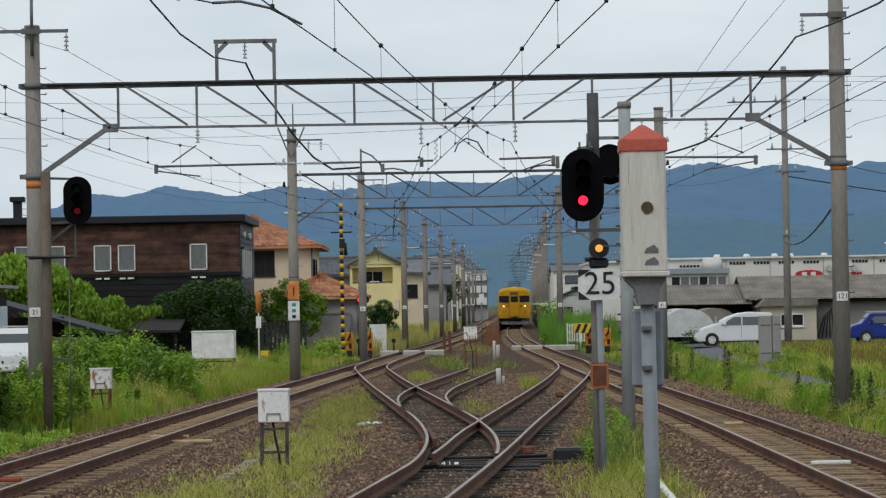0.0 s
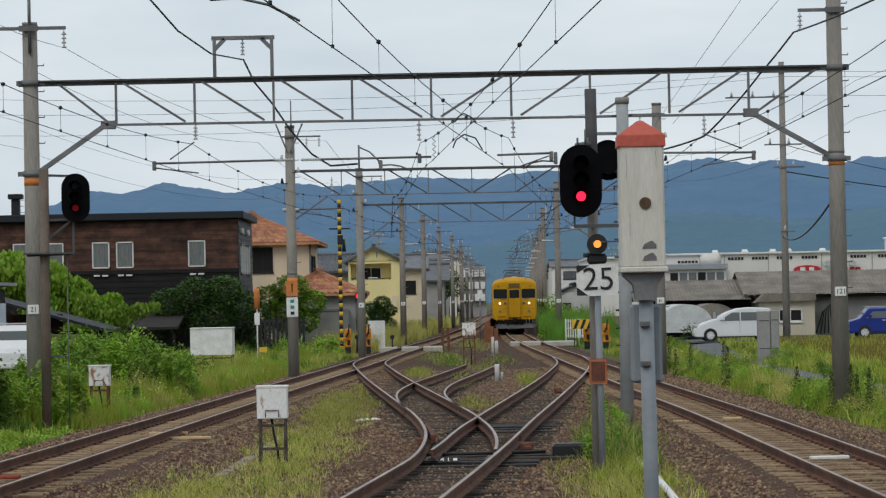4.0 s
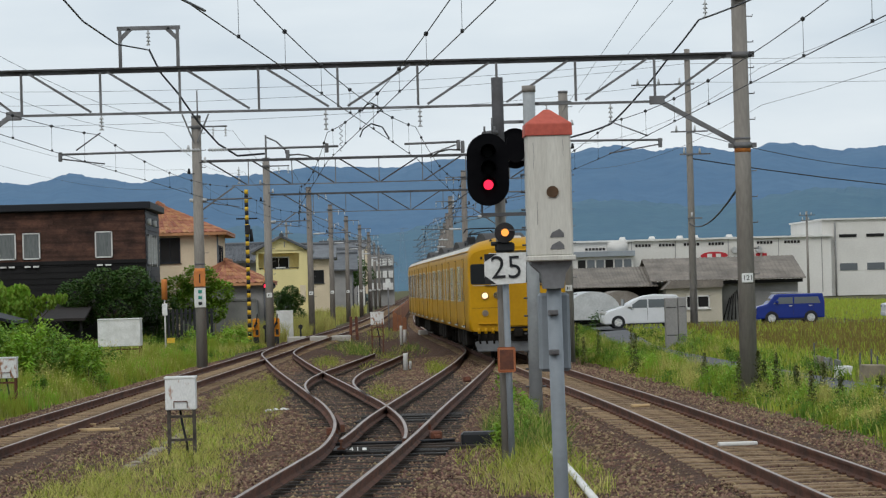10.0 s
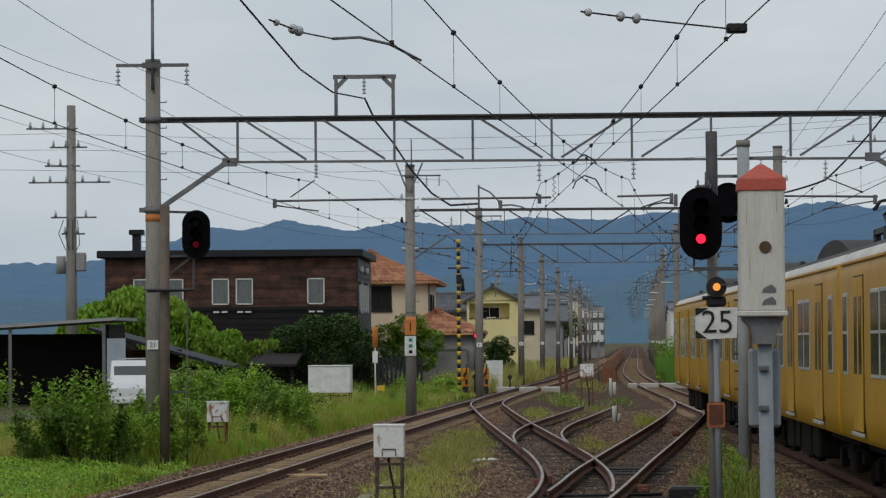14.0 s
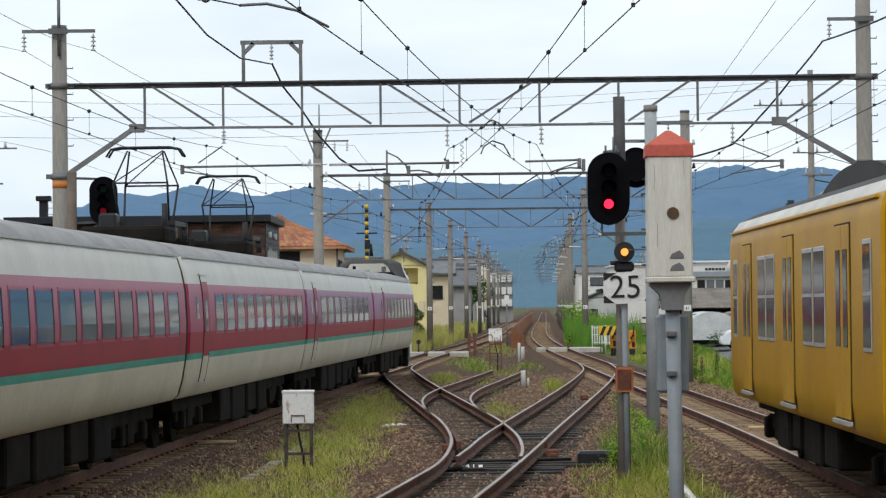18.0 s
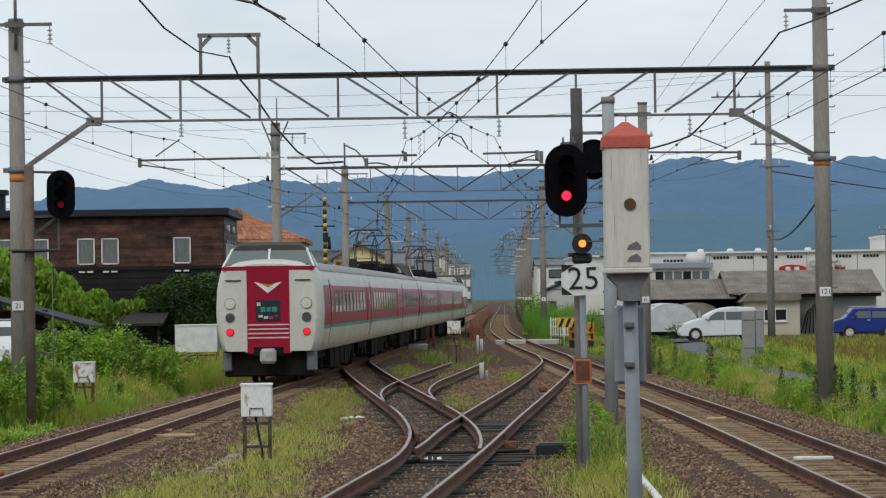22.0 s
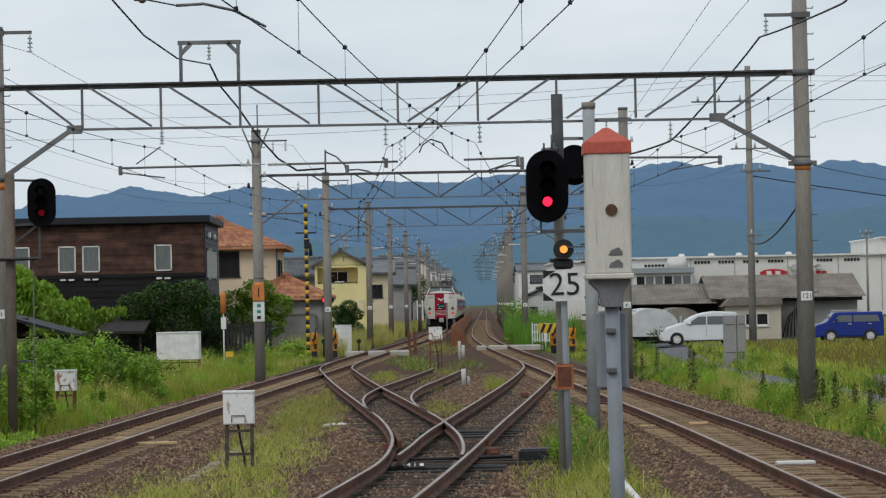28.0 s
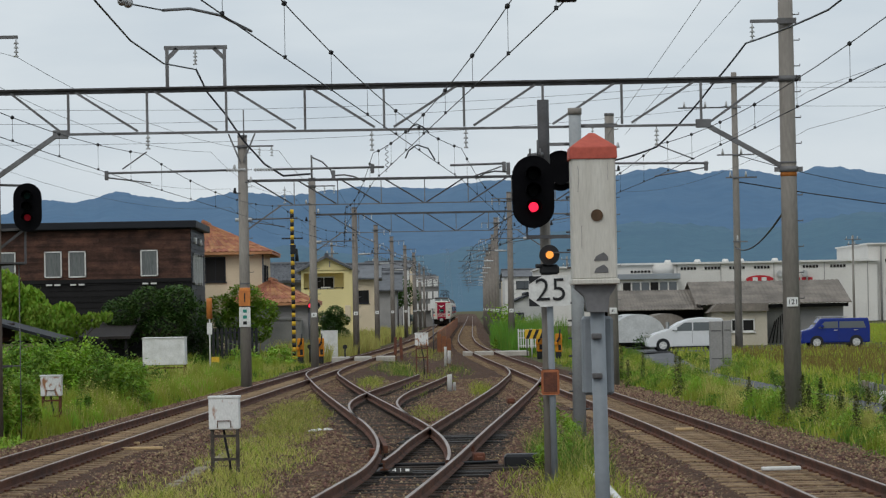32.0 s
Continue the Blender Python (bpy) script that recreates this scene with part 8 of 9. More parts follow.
def small_line_things():
    for x, y, h, r in ((1.63, 93, 0.42, 0.075), (1.78, 93.4, 0.2, 0.04), (2.45, 140, 0.5, 0.08), (2.2, 135, 0.75, 0.06)):
        t = thing("white_marker", x, y, -0.22, label="small white rounded marker stake in the ballast", category="marker stake", group="marker stakes")
        bm = B()
        tube(bm, [(0, 0, -0.1), (0, 0, h), (0, 0, h + r * 0.6)], r, 12)
        part("stake", bm, m_white, t)
    # cable trough lids along the left of the middle track
    t = thing("cable_trough", label="row of pale concrete cable trough lids half buried in ballast", category="cable trough")
    y = 33.0
    rnd = random.Random(8)
    while y < 62:
        x = -3.45 + (y - 33) * 0.022
        bm = B()
        bx(bm, x - 0.1, x + 0.1, y, y + 0.48, -0.32, -0.238 + rnd.uniform(-0.02, 0.012), 0.012)
        part("lid", bm, m_trough, t)
        y += 0.5
    # loose planks, pipes and point gear
    for x, y, L, rz, mm, lab, zz in ((5.35, 43.2, 0.55, 4, m_white, "white-painted timber block lying between the rails", -0.12), (-6.1, 42.0, 0.75, -2, m_red_pipe, "orange-red pipe lying between the rails", -0.1), (4.55, 58.5, 0.45, 3, m_trough, "pale timber offcut beside the rail", -0.2), (-4.5, 54.8, 0.8, 3, m_trough, "pale timber offcut beside the rail", -0.17), (-5.0, 56.5, 0.7, 3, m_trough, "pale timber offcut beside the rail", -0.15), (5.4, 58.2, 0.35, 3, m_trough, "pale timber offcut between the rails", -0.15)):
        t = tagged(part("timber_offcut", bx(B(), -L / 2, L / 2, -0.06, 0.06, 0, 0.055, 0.012), m_offcut if mm is m_trough else mm), lab, "timber", "loose timbers")
        t.matrix_basis = pose(x, y, zz, 0, 0, rz)
    t = thing("point_machine", 2.0, 47.5, 0, label="black low point machine with rods on long timbers", category="point machine")
    bm = B()
    bx(bm, -0.35, 0.3, -0.22, 0.22, -0.25, -0.02, 0.04)
    part("case", bm, m_black, t)
    bm = B()
    tube(bm, [(-0.45, 0, -0.14), (-2.3, -0.15, -0.15)], 0.022, 8)
    tube(bm, [(-0.45, 0.18, -0.14), (-1.5, 0.1, -0.15)], 0.018, 8)
    part("throw_rod", bm, m_black, t)
    for k in range(2):
        bm = B()
        bx(bm, -2.4, 0.9, -0.5 + k * 0.75, -0.25 + k * 0.75, -0.36, -0.2, 0.01)
        part("long_timber", bm, m_wood, t)
    for x, y in ((1.28, 48.3), (1.18, 51.0), (-0.35, 50.5), (2.85, 77)):
        t = tagged(part("rail_brace", bx(bx(B(), -0.09, 0.09, -0.16, 0.16, -0.16, -0.03, 0.02), -0.05, 0.05, -0.28, 0.28, -0.14, -0.08, 0.01), m_rust), "rusty cast rail brace bolted beside the points", "rail brace", "rail braces")
        t.matrix_basis = pose(x, y, 0, 0, 0, 4)
    t = tagged(part("white_pipe", tube(B(), [(2.64, 33.6, -0.2), (2.70, 37.2, -0.17), (2.80, 42.0, -0.18), (2.84, 46.0, -0.21), (2.88, 48.7, -0.26)], 0.045, 8), m_white), "white plastic pipe lying in the weeds", "pipe")
    t = thing("number_plate", 0.07, 45.6, -0.16, label="small black plate with white markings on a sleeper", category="plate")
    part("plate", bx(B(), -0.16, 0.16, -0.07, 0.07, -0.02, 0.01), m_oil, t)
    for ch, fx in (("4", -0.1), ("1", -0.01)):
        cu = bpy.data.curves.new("figure", "FONT")
        cu.body, cu.size, cu.align_x, cu.align_y, cu.extrude = ch, 0.13, "CENTER", "CENTER", 0.002
        tmp = new("figure_outline", cu)
        me = bpy.data.meshes.new_from_object(tmp)
        bpy.data.objects.remove(tmp)
        me.materials.clear()
        me.materials.append(m_white)
        fg = new("figure", me)
        fg.parent = t
        fg.matrix_basis = pose(fx, 0, 0.013, 0, 0, 0)
    part("plate_marking", bx(B(), 0.06, 0.12, -0.03, 0.03, 0.01, 0.016), m_white, t)
    t.matrix_basis = pose(0.07, 45.6, -0.15, 30, 0, 0)
    # boards, blocks and a stump by the lane
    for k, (y, h, w, mm) in enumerate(((77.6, 0.44, 1.1, m_trough), (76.3, 0.42, 1.1, m_stucco_grey), (74.9, 0.4, 1.3, m_block))):
        t = tagged(part("concrete_board", bx(B(), -0.04, 0.04, -w / 2, w / 2, -0.2, h, 0.01), mm), "grey concrete board standing on edge beside the lane", "board", "lane-side boards")
        t.matrix_basis = pose(11.75, y, float(ground_height(11.75, y)), 0, -4 + 3 * k, 3 - 4 * k)
    for x, y, w, h, mm, lab in ((11.65, 73.4, 0.2, 0.3, m_white, "small white concrete block beside the lane"), (11.7, 69.6, 0.28, 0.42, m_trough, "square grey concrete block beside the lane")):
        t = tagged(part("concrete_block", bx(B(), -w, w, -0.1, 0.1, -0.1, h, 0.02), mm), lab, "concrete block", "lane-side blocks")
        t.matrix_basis = pose(x, y, float(ground_height(x, y)), 3, 2, 8)
    for x, y, h in ((11.8, 79, 0.62), (11.85, 75.5, 0.55), (11.9, 72.5, 0.5), (12.0, 71.5, 0.6), (12.05, 71.0, 0.45)):
        tagged(part("fence_stake", tube(B(), [(x, y, -0.4), (x + 0.02, y, h - 0.1)], 0.02, 6), m_dark_steel), "thin dark stake beside the lane", "stake", "lane-side stakes")
    st = thing("tree_stump", 11.9, 66, float(ground_height(11.9, 66)), label="split weathered tree stump with pale broken wood", category="stump")
    rnd = random.Random(9)
    for k in range(17):
        a = k / 17 * 6.28
        x, y, h = 0.3 * math.cos(a) * rnd.uniform(0.5, 1.1), 0.25 * math.sin(a), rnd.uniform(0.3, 0.62)
        part("splinter", tube(B(), [(x, y, -0.1), (x * 1.05, y, h * 0.6), (x * rnd.uniform(0.7, 1.1), y, h)], rnd.uniform(0.05, 0.1), 6, 0.015), mat("pale_split_wood", (0.42, 0.35, 0.26), (0.2, 0.16, 0.12), rough=0.95, scale=6, fine=30, bump=0.2, stretch=(4, 4, 0.6)) if k % 2 else m_bark_old, st)
    # lane through the fields
    v, f = [], []
    ys = np.linspace(-40, 170, 106)
    for y in ys:
        x = float(LANE.x(y))
        for o in (-0.8, 0.8):
            v.append((x + o, y, float(ground_height(x + o, y)) + 0.05))
    for i in range(len(ys) - 1):
        f.append((2 * i, 2 * i + 1, 2 * i + 3, 2 * i + 2))
    tagged(raw("lane", v, f, m_tar), "narrow grey asphalt lane beside the railway", "lane", kind="structure")
    v = [(11.4, 147.5, -0.04), (70, 147.5, -0.04), (70, 153, -0.04), (11.4, 153, -0.04)]
    tagged(raw("road", v, [(0, 1, 2, 3)], m_tar), "grey asphalt road where the cars stand", "road", kind="structure")


small_line_things()


def left_yard():
    t = thing("tool_shed", label="dark open-sided shed with a pale metal roof", category="shed")
    bm = B()
    prism(bm, [(-26, 2.55), (-16.9, 3.1), (-16.9, 3.22), (-26, 2.67)], 118, 124)
    part("roof", bm, mat("pale_metal_roof", (0.32, 0.32, 0.32), (0.25, 0.25, 0.25), rough=0.6, scale=1, fine=14, bump=0.03), t)
    bm = B()
    bx(bm, -26, -17.3, 123, 123.3, -0.4, 2.6)
    bx(bm, -17.5, -17.3, 119, 123.3, -0.4, 2.95)
    part("wall", bm, m_char, t)
    for x in (-21, -17.4):
        bm = B()
        bx(bm, x - 0.06, x + 0.06, 118.2, 118.3, -0.4, 3.0)
        part("post", bm, m_steel, t)
    bm = B()
    bx(bm, -17.1, -16.4, 117, 117.1, -0.3, 2.4, 0.01)
    tagged(part("panel_screen", bm, mat("pale_blue_panel", (0.33, 0.38, 0.43), (0.27, 0.31, 0.35), rough=0.6, scale=1, fine=14, bump=0.02)), "pale blue-grey metal screen panel", "screen")
    w = thing("garden_wall", label="low grey garden wall with brown boards above", category="wall")
    bm = B()
    bx(bm, -20.5, -14.4, 128, 128.2, -0.4, 1.1)
    part("wall", bm, m_stucco_cream, w)
    boards(w, -20.3, -15.6, 128.1, 1.2, 1.95, 0.15, m_clap, 21)
    car("white_van", -15.35, 112, -0.2, m_carwhite, "white van parked behind the weeds", 3.6, 1.8, 1.5, 0.5, True, 90)


left_yard()


def far_line_things():
    """The rusty barrier between the far tracks and a white plate on a slim post."""
    t = thing("rusty_barrier", label="low rust-brown sheet barrier between the far tracks", category="barrier")
    m = mat("rusty_sheet", (0.30, 0.12, 0.055), (0.17, 0.07, 0.04), rough=0.9, scale=0.8, fine=8, bump=0.1, island=0.3)
    rest = B()
    y = 176.0
    k = 0
    while y < 430:
        x = (float(MAIN_L.x(y)) + float(MAIN_R.x(y))) / 2 + 0.3
        sl = (float(MAIN_L.slope(y)) + float(MAIN_R.slope(y))) / 2
        mm = pose(x, y, 0, 0, 0, -math.degrees(math.atan(sl)))
        if k < 40:
            part("sheet", bx(B(), -0.05 - 0.05 * (k % 2), 0.03, -0.48, 0.48, -0.3, 0.86 + 0.03 * (k % 3), 0.01, mm), m, t)
        else:
            bx(rest, -0.05 - 0.05 * (k % 2), 0.03, -0.98, 0.98, -0.3, 0.86 + 0.03 * (k % 3), 0.0, mm)
        y += 0.96 if k < 40 else 1.96
        k += 1
    tagged(part("far_sheet_row", rest, m, t), kind="stuff")
    x = (float(MAIN_L.x(176)) + float(MAIN_R.x(176))) / 2 + 0.3
    for j in range(3):
        part("end_sheet", bx(B(), x - 0.1 + j * 0.26, x + 0.14 + j * 0.26, 175.3 - 0.3 * j, 175.4 - 0.3 * j, -0.3, 0.8 - 0.12 * j, 0.01), m, t)
    t = thing("white_plate_post", 2.15, 172, 0, label="slim post carrying a tall white plate", category="sign post")
    part("post", tube(B(), [(0, 0, -0.3), (0, 0, 2.3)], 0.035, 8), m_steel, t)
    part("plate", bx(B(), -0.14, 0.14, -0.06, -0.03, 2.24, 2.74, 0.01), m_white_plate, t)


far_line_things()


def loose_scraps():
    """Small pale scraps lying on the ballast between the tracks."""
    rnd = random.Random(31)
    for cx, cy, n in ((-1.5, 64, 6), (-3.0, 68, 2)):
        for k in range(n):
            x, y, r = cx + rnd.uniform(-0.25, 0.25), cy + rnd.uniform(-0.3, 0.3), rnd.uniform(0.04, 0.08)
            bm = B()
            bmesh.ops.create_icosphere(bm, subdivisions=1, radius=r, matrix=Matrix.Diagonal((1.4, 1.0, 0.6, 1)))
            for v in bm.verts:
                v.co *= rnd.uniform(0.75, 1.2)
            t = tagged(part("white_scrap", bm, m_white), "small pale scrap lying in the ballast", "scrap", "loose scraps")
            t.matrix_basis = pose(x, y, -0.24, 0, 0, rnd.uniform(0, 180))


loose_scraps()

# ---- plants ----
m_grass = mat("tall_green_grass", (0.24, 0.33, 0.032), (0.36, 0.38, 0.055), rough=0.75, scale=0.35, fine=4, bump=0.0, island=0.35, vary=0.1, thin=0.35)
m_grass_dark = mat("deep_green_weeds", (0.09, 0.18, 0.02), (0.155, 0.25, 0.033), rough=0.75, scale=0.4, fine=4, bump=0.0, island=0.4, vary=0.1, thin=0.35)
m_grass_pale = mat("pale_seeding_grass", (0.52, 0.47, 0.15), (0.40, 0.40, 0.10), rough=0.8, scale=0.5, fine=4, bump=0.0, island=0.35, vary=0.1, thin=0.35)
m_leaf = mat("shrub_leaves", (0.17, 0.30, 0.025), (0.25, 0.37, 0.045), rough=0.6, scale=0.5, fine=4, bump=0.0, island=0.4, vary=0.1, thin=0.35)
m_leaf_dark = mat("dark_tree_leaves", (0.04, 0.085, 0.015), (0.065, 0.12, 0.022), rough=0.6, scale=0.7, fine=4, bump=0.0, island=0.5, vary=0.1, thin=0.25)
m_leaf_bright = mat("bright_low_leaves", (0.27, 0.43, 0.04), (0.20, 0.36, 0.035), rough=0.6, scale=0.7, fine=4, bump=0.0, island=0.35, vary=0.1, thin=0.35)
m_stalk = mat("dark_seed_stalks", (0.085, 0.11, 0.028), (0.12, 0.115, 0.04), rough=0.85, scale=1.5, fine=8, bump=0.0, island=0.3, thin=0.2)
m_bark = mat("rough_bark", (0.09, 0.07, 0.05), (0.05, 0.04, 0.03), rough=0.95, scale=3, fine=20, bump=0.3)
RNG = np.random.RandomState(17)


def land(x, y):
    """The surface plants grow from: the ballast bed between the main lines, the ground outside."""
    x, y = np.asarray(x, float), np.asarray(y, float)
    inside = (x > MAIN_L.x(y) - 1.9) & (x < MAIN_R.x(y) + 1.9)
    return np.where(inside, -0.27, ground_height(x, y) - 0.03)


def patchy(x, y, s):
    return 0.5 + 0.5 * np.sin(x * 1.7 / s + 1.3 * np.sin(y * 0.9 / s)) * np.sin(y * 0.61 / s + 2.1 * np.sin(x * 0.47 / s))


def blades(name, label, x, y, h, w, material, bend=0.35):
    """Single blades of grass, three-sided and bending over, joined as one growth."""
    n = len(x)
    z = land(x, y)
    a = RNG.uniform(0, 2 * np.pi, n)
    d = RNG.uniform(0, 2 * np.pi, n)
    b = h * bend * RNG.uniform(0.2, 1.4, n)
    ux, uy = np.cos(a) * w / 2, np.sin(a) * w / 2
    dx, dy = np.cos(d) * b, np.sin(d) * b
    v = np.zeros((n, 5, 3))
    v[:, 0] = np.stack([x - ux, y - uy, z], 1)
    v[:, 1] = np.stack([x + ux, y + uy, z], 1)
    v[:, 2] = np.stack([x + ux * 0.8 + dx * 0.3, y + uy * 0.8 + dy * 0.3, z + h * 0.55], 1)
    v[:, 3] = np.stack([x - ux * 0.8 + dx * 0.3, y - uy * 0.8 + dy * 0.3, z + h * 0.55], 1)
    v[:, 4] = np.stack([x + dx, y + dy, z + h], 1)
    i = np.arange(n)[:, None] * 5
    f = np.concatenate([i + np.array([[0, 1, 2]]), i + np.array([[0, 2, 3]]), i + np.array([[3, 2, 4]])])
    return tagged(raw(name, v.reshape(-1, 3), f, material), label, "grass", kind="stuff")


def leaf_cloud(x, y, z, size, upright=False):
    """Arrays of small folded leaves about given points."""
    n = len(x)
    a = RNG.uniform(0, 2 * np.pi, n)
    t = RNG.uniform(0.7, 1.5, n) if upright else RNG.uniform(-0.9, 0.9, n)
    c, s = np.cos(a), np.sin(a)
    L = size * RNG.uniform(0.6, 1.3, n)
    ax = np.stack([c * np.cos(t), s * np.cos(t), np.sin(t)], 1) * L[:, None]
    r = RNG.uniform(-0.6, 0.6, n)
    bx_ = np.stack([-s * np.cos(r), c * np.cos(r), np.sin(r)], 1) * (L * 0.32)[:, None]
    p = np.stack([x, y, z], 1)
    v = np.zeros((n, 4, 3))
    v[:, 0] = p - ax * 0.5
    v[:, 1] = p + bx_
    v[:, 2] = p + ax * 0.5
    v[:, 3] = p - bx_
    i = np.arange(n)[:, None] * 4
    f = np.concatenate([i + np.array([[0, 1, 2]]), i + np.array([[0, 2, 3]])])
    return v.reshape(-1, 3), f


def band(n, y0, y1, near, far, side, power=1.0):
    """Random places beside a main line, from near to far metres off its middle."""
    y = y0 + (y1 - y0) * RNG.uniform(0, 1, n) ** power
    o = near + (far - near) * RNG.uniform(0, 1, n)
    x = (MAIN_L.x(y) - o) if side < 0 else (MAIN_R.x(y) + o)
    return x, y


def clear_of_lane(x, y, gap):
    return np.abs(x - LANE.x(y)) > gap


def tufts(cx, cy, ch, cr, each):
    """Places and heights of the blades of many tufts, tallest in the middle of each."""
    k = np.repeat(np.arange(len(cx)), each)
    d = np.abs(RNG.normal(0, 0.5, len(k)))
    a = RNG.uniform(0, 2 * np.pi, len(k))
    x, y = cx[k] + cr[k] * d * np.cos(a), cy[k] + cr[k] * d * np.sin(a) * 1.3
    return x, y, ch[k] * np.exp(-0.5 * d * d) * RNG.uniform(0.45, 1.0, len(k))


# weeds on both banks: a short cover, then tufts of every height
for side, lab in ((-1, "tall mixed weeds and grass on the bank beside the track"), (1, "tall weeds and grass between the track and the lane")):
    base = MAIN_L if side < 0 else MAIN_R
    y0, wide = (44, 11.5) if side < 0 else (36, 9.0)
    for k, (m, n, h) in enumerate(((m_grass, 36000, 0.3), (m_grass_dark, 18000, 0.28), (m_grass_pale, 9000, 0.34))):
        x, y = band(n, y0, 165, 2.0, wide, side, 1.35)
        off = np.abs(x - base.x(y))
        keep = (RNG.uniform(0, 1, n) < 0.3 + 0.8 * patchy(x + k * 3.3, y, 1.6 + k * 0.5)) & (off > (2.1 if side < 0 else 2.6) + 0.5 * patchy(x * 2 + 5, y, 1.3))
        keep &= clear_of_lane(x, y, 0.85) if side > 0 else ~((y < 61) & (off > 3.0))
        x, y, off = x[keep], y[keep], off[keep]
        blades("short_weeds", lab, x, y, h * RNG.uniform(0.4, 1.1, len(x)) * np.clip((off - 1.6) / 1.2, 0.3, 1.0), 0.028, m, 0.45)
    count = 620 if side < 0 else 430
    cx, cy = band(count, y0 + 6, 160, 2.3 if side < 0 else 2.9, wide - 1.0, side, 1.25)
    off = np.abs(cx - base.x(cy))
    keep = clear_of_lane(cx, cy, 1.15) if side > 0 else ~((cy < 61.5) & (off > 2.8))
    cx, cy, off = cx[keep], cy[keep], off[keep]
    lush = patchy(cx * 0.9 + 2, cy * 0.8, 2.6)
    ch = (0.35 + 0.75 * lush * RNG.uniform(0.4, 1.0, len(cx))) * np.clip((off - 1.5) / 2.0, 0.35, 1.0)
    if side > 0:
        ch *= np.where(cx > LANE.x(cy), 0.6, 0.9)
    kind = RNG.choice(4, len(cx), p=(0.4, 0.25, 0.2, 0.15) if side < 0 else (0.38, 0.22, 0.28, 0.12))
    cr = RNG.uniform(0.3, 0.85, len(cx))
    for k, (m, each, w) in enumerate(((m_grass, 150, 0.022), (m_grass_dark, 120, 0.03), (m_grass_pale, 120, 0.013))):
        i = kind == k
        x, y, h = tufts(cx[i], cy[i], ch[i] * (1.15 if k == 2 else 1.0), cr[i], each)
        blades("tall_weeds", lab, x, y, h, w, m, 0.28)
    # broad weeds: leaves up a tuft of stems
    for m, i, each, size in ((m_leaf, kind == 3, 320, 0.055), (m_leaf_bright, kind == 0, 70, 0.045), (m_grass_dark, kind == 1, 110, 0.05)):
        x, y, h = tufts(cx[i], cy[i], ch[i], cr[i], each)
        v, f = leaf_cloud(x, y, land(x, y) + h * RNG.uniform(0.25, 1.0, len(x)), size)
        tagged(raw("weed_leaves", v, f, m), "broad leaves of mixed weeds on the bank", "weeds", kind="stuff")
NS = 460
cy = 40 + 95 * RNG.uniform(0, 1, NS) ** 1.15
u = RNG.uniform(0, 1, NS)
cx = MAIN_R.x(cy) + 2.95 + u * (LANE.x(cy) - 1.0 - MAIN_R.x(cy) - 2.95)
ch = (0.35 + 0.75 * patchy(cx * 1.3, cy * 0.7, 1.7) * RNG.uniform(0.4, 1.0, NS)) * (0.6 + 0.5 * u)
kind = RNG.choice(4, NS, p=(0.3, 0.25, 0.3, 0.15))
for k, (m, each, w) in enumerate(((m_grass, 150, 0.02), (m_grass_dark, 130, 0.026), (m_grass_pale, 110, 0.012))):
    i = kind == k
    x, y, h = tufts(cx[i], cy[i], ch[i], np.full(i.sum(), 0.45), each)
    blades("tall_weeds", "tall weeds and grass between the track and the lane", x, y, h, w, m, 0.3)
for m, i, each, size in ((m_leaf, kind == 0, 260, 0.05), (m_grass_dark, kind == 1, 300, 0.06), (m_leaf_dark, kind == 3, 220, 0.05), (m_leaf_bright, kind == 3, 200, 0.04)):
    x, y, h = tufts(cx[i], cy[i], ch[i] * 1.05, np.full(i.sum(), 0.5), each)
    v, f = leaf_cloud(x, y, land(x, y) + h * RNG.uniform(0.15, 1.0, len(x)), size)
    tagged(raw("weed_leaves", v, f, m), "broad leaves of mixed weeds beside the lane", "weeds", kind="stuff")
NP = 110
cy = 50 + 70 * RNG.uniform(0, 1, NP) ** 1.2
cx = MAIN_R.x(cy) + RNG.uniform(3.0, 4.3, NP)
ch = RNG.uniform(0.3, 0.75, NP)
for i, m, each, size in ((np.arange(NP) % 3 == 0, m_grass_pale, 170, 0.045), (np.arange(NP) % 3 == 1, m_leaf_bright, 240, 0.06), (np.arange(NP) % 3 == 2, m_leaf, 240, 0.075)):
    x, y, h = tufts(cx[i], cy[i], ch[i], np.full(i.sum(), 0.38), each)
    blades("tall_weeds", "tall pale weeds at the edge of the ballast", x, y, h, 0.012, m, 0.3)
    v, f = leaf_cloud(x, y, land(x, y) + h * RNG.uniform(0.45, 1.05, len(x)), size)
    tagged(raw("weed_leaves", v, f, m), "leaves and seed heads of tall weeds at the edge of the ballast", "weeds", kind="stuff")
# dark seeding stalks standing above the weeds on the lane side
for sx, sy, sh in ((8.0, 64, 1.0), (8.35, 63.6, 1.1), (8.75, 63.8, 1.05), (9.1, 63.4, 0.8), (8.55, 64.2, 0.9), (7.6, 84, 1.35), (7.75, 84.5, 1.2), (7.3, 100, 1.3), (7.9, 99, 1.1), (6.9, 92, 1.0), (8.6, 58, 0.85), (9.0, 57, 0.75), (7.0, 112, 1.2), (9.3, 61, 0.9), (8.2, 72, 0.9), (9.4, 55, 0.8)):
    n = 420
    u = RNG.uniform(0.1, 1, n)
    x, y = sx + RNG.normal(0, 0.06, n) * (1.3 - u), sy + RNG.normal(0, 0.05, n)
    v, f = leaf_cloud(x, y, float(land(sx, sy)) + sh * u, 0.055)
    tagged(raw("seed_stalk", v, f, m_stalk), "dark upright seeding stalk among the weeds", "weeds", kind="stuff")

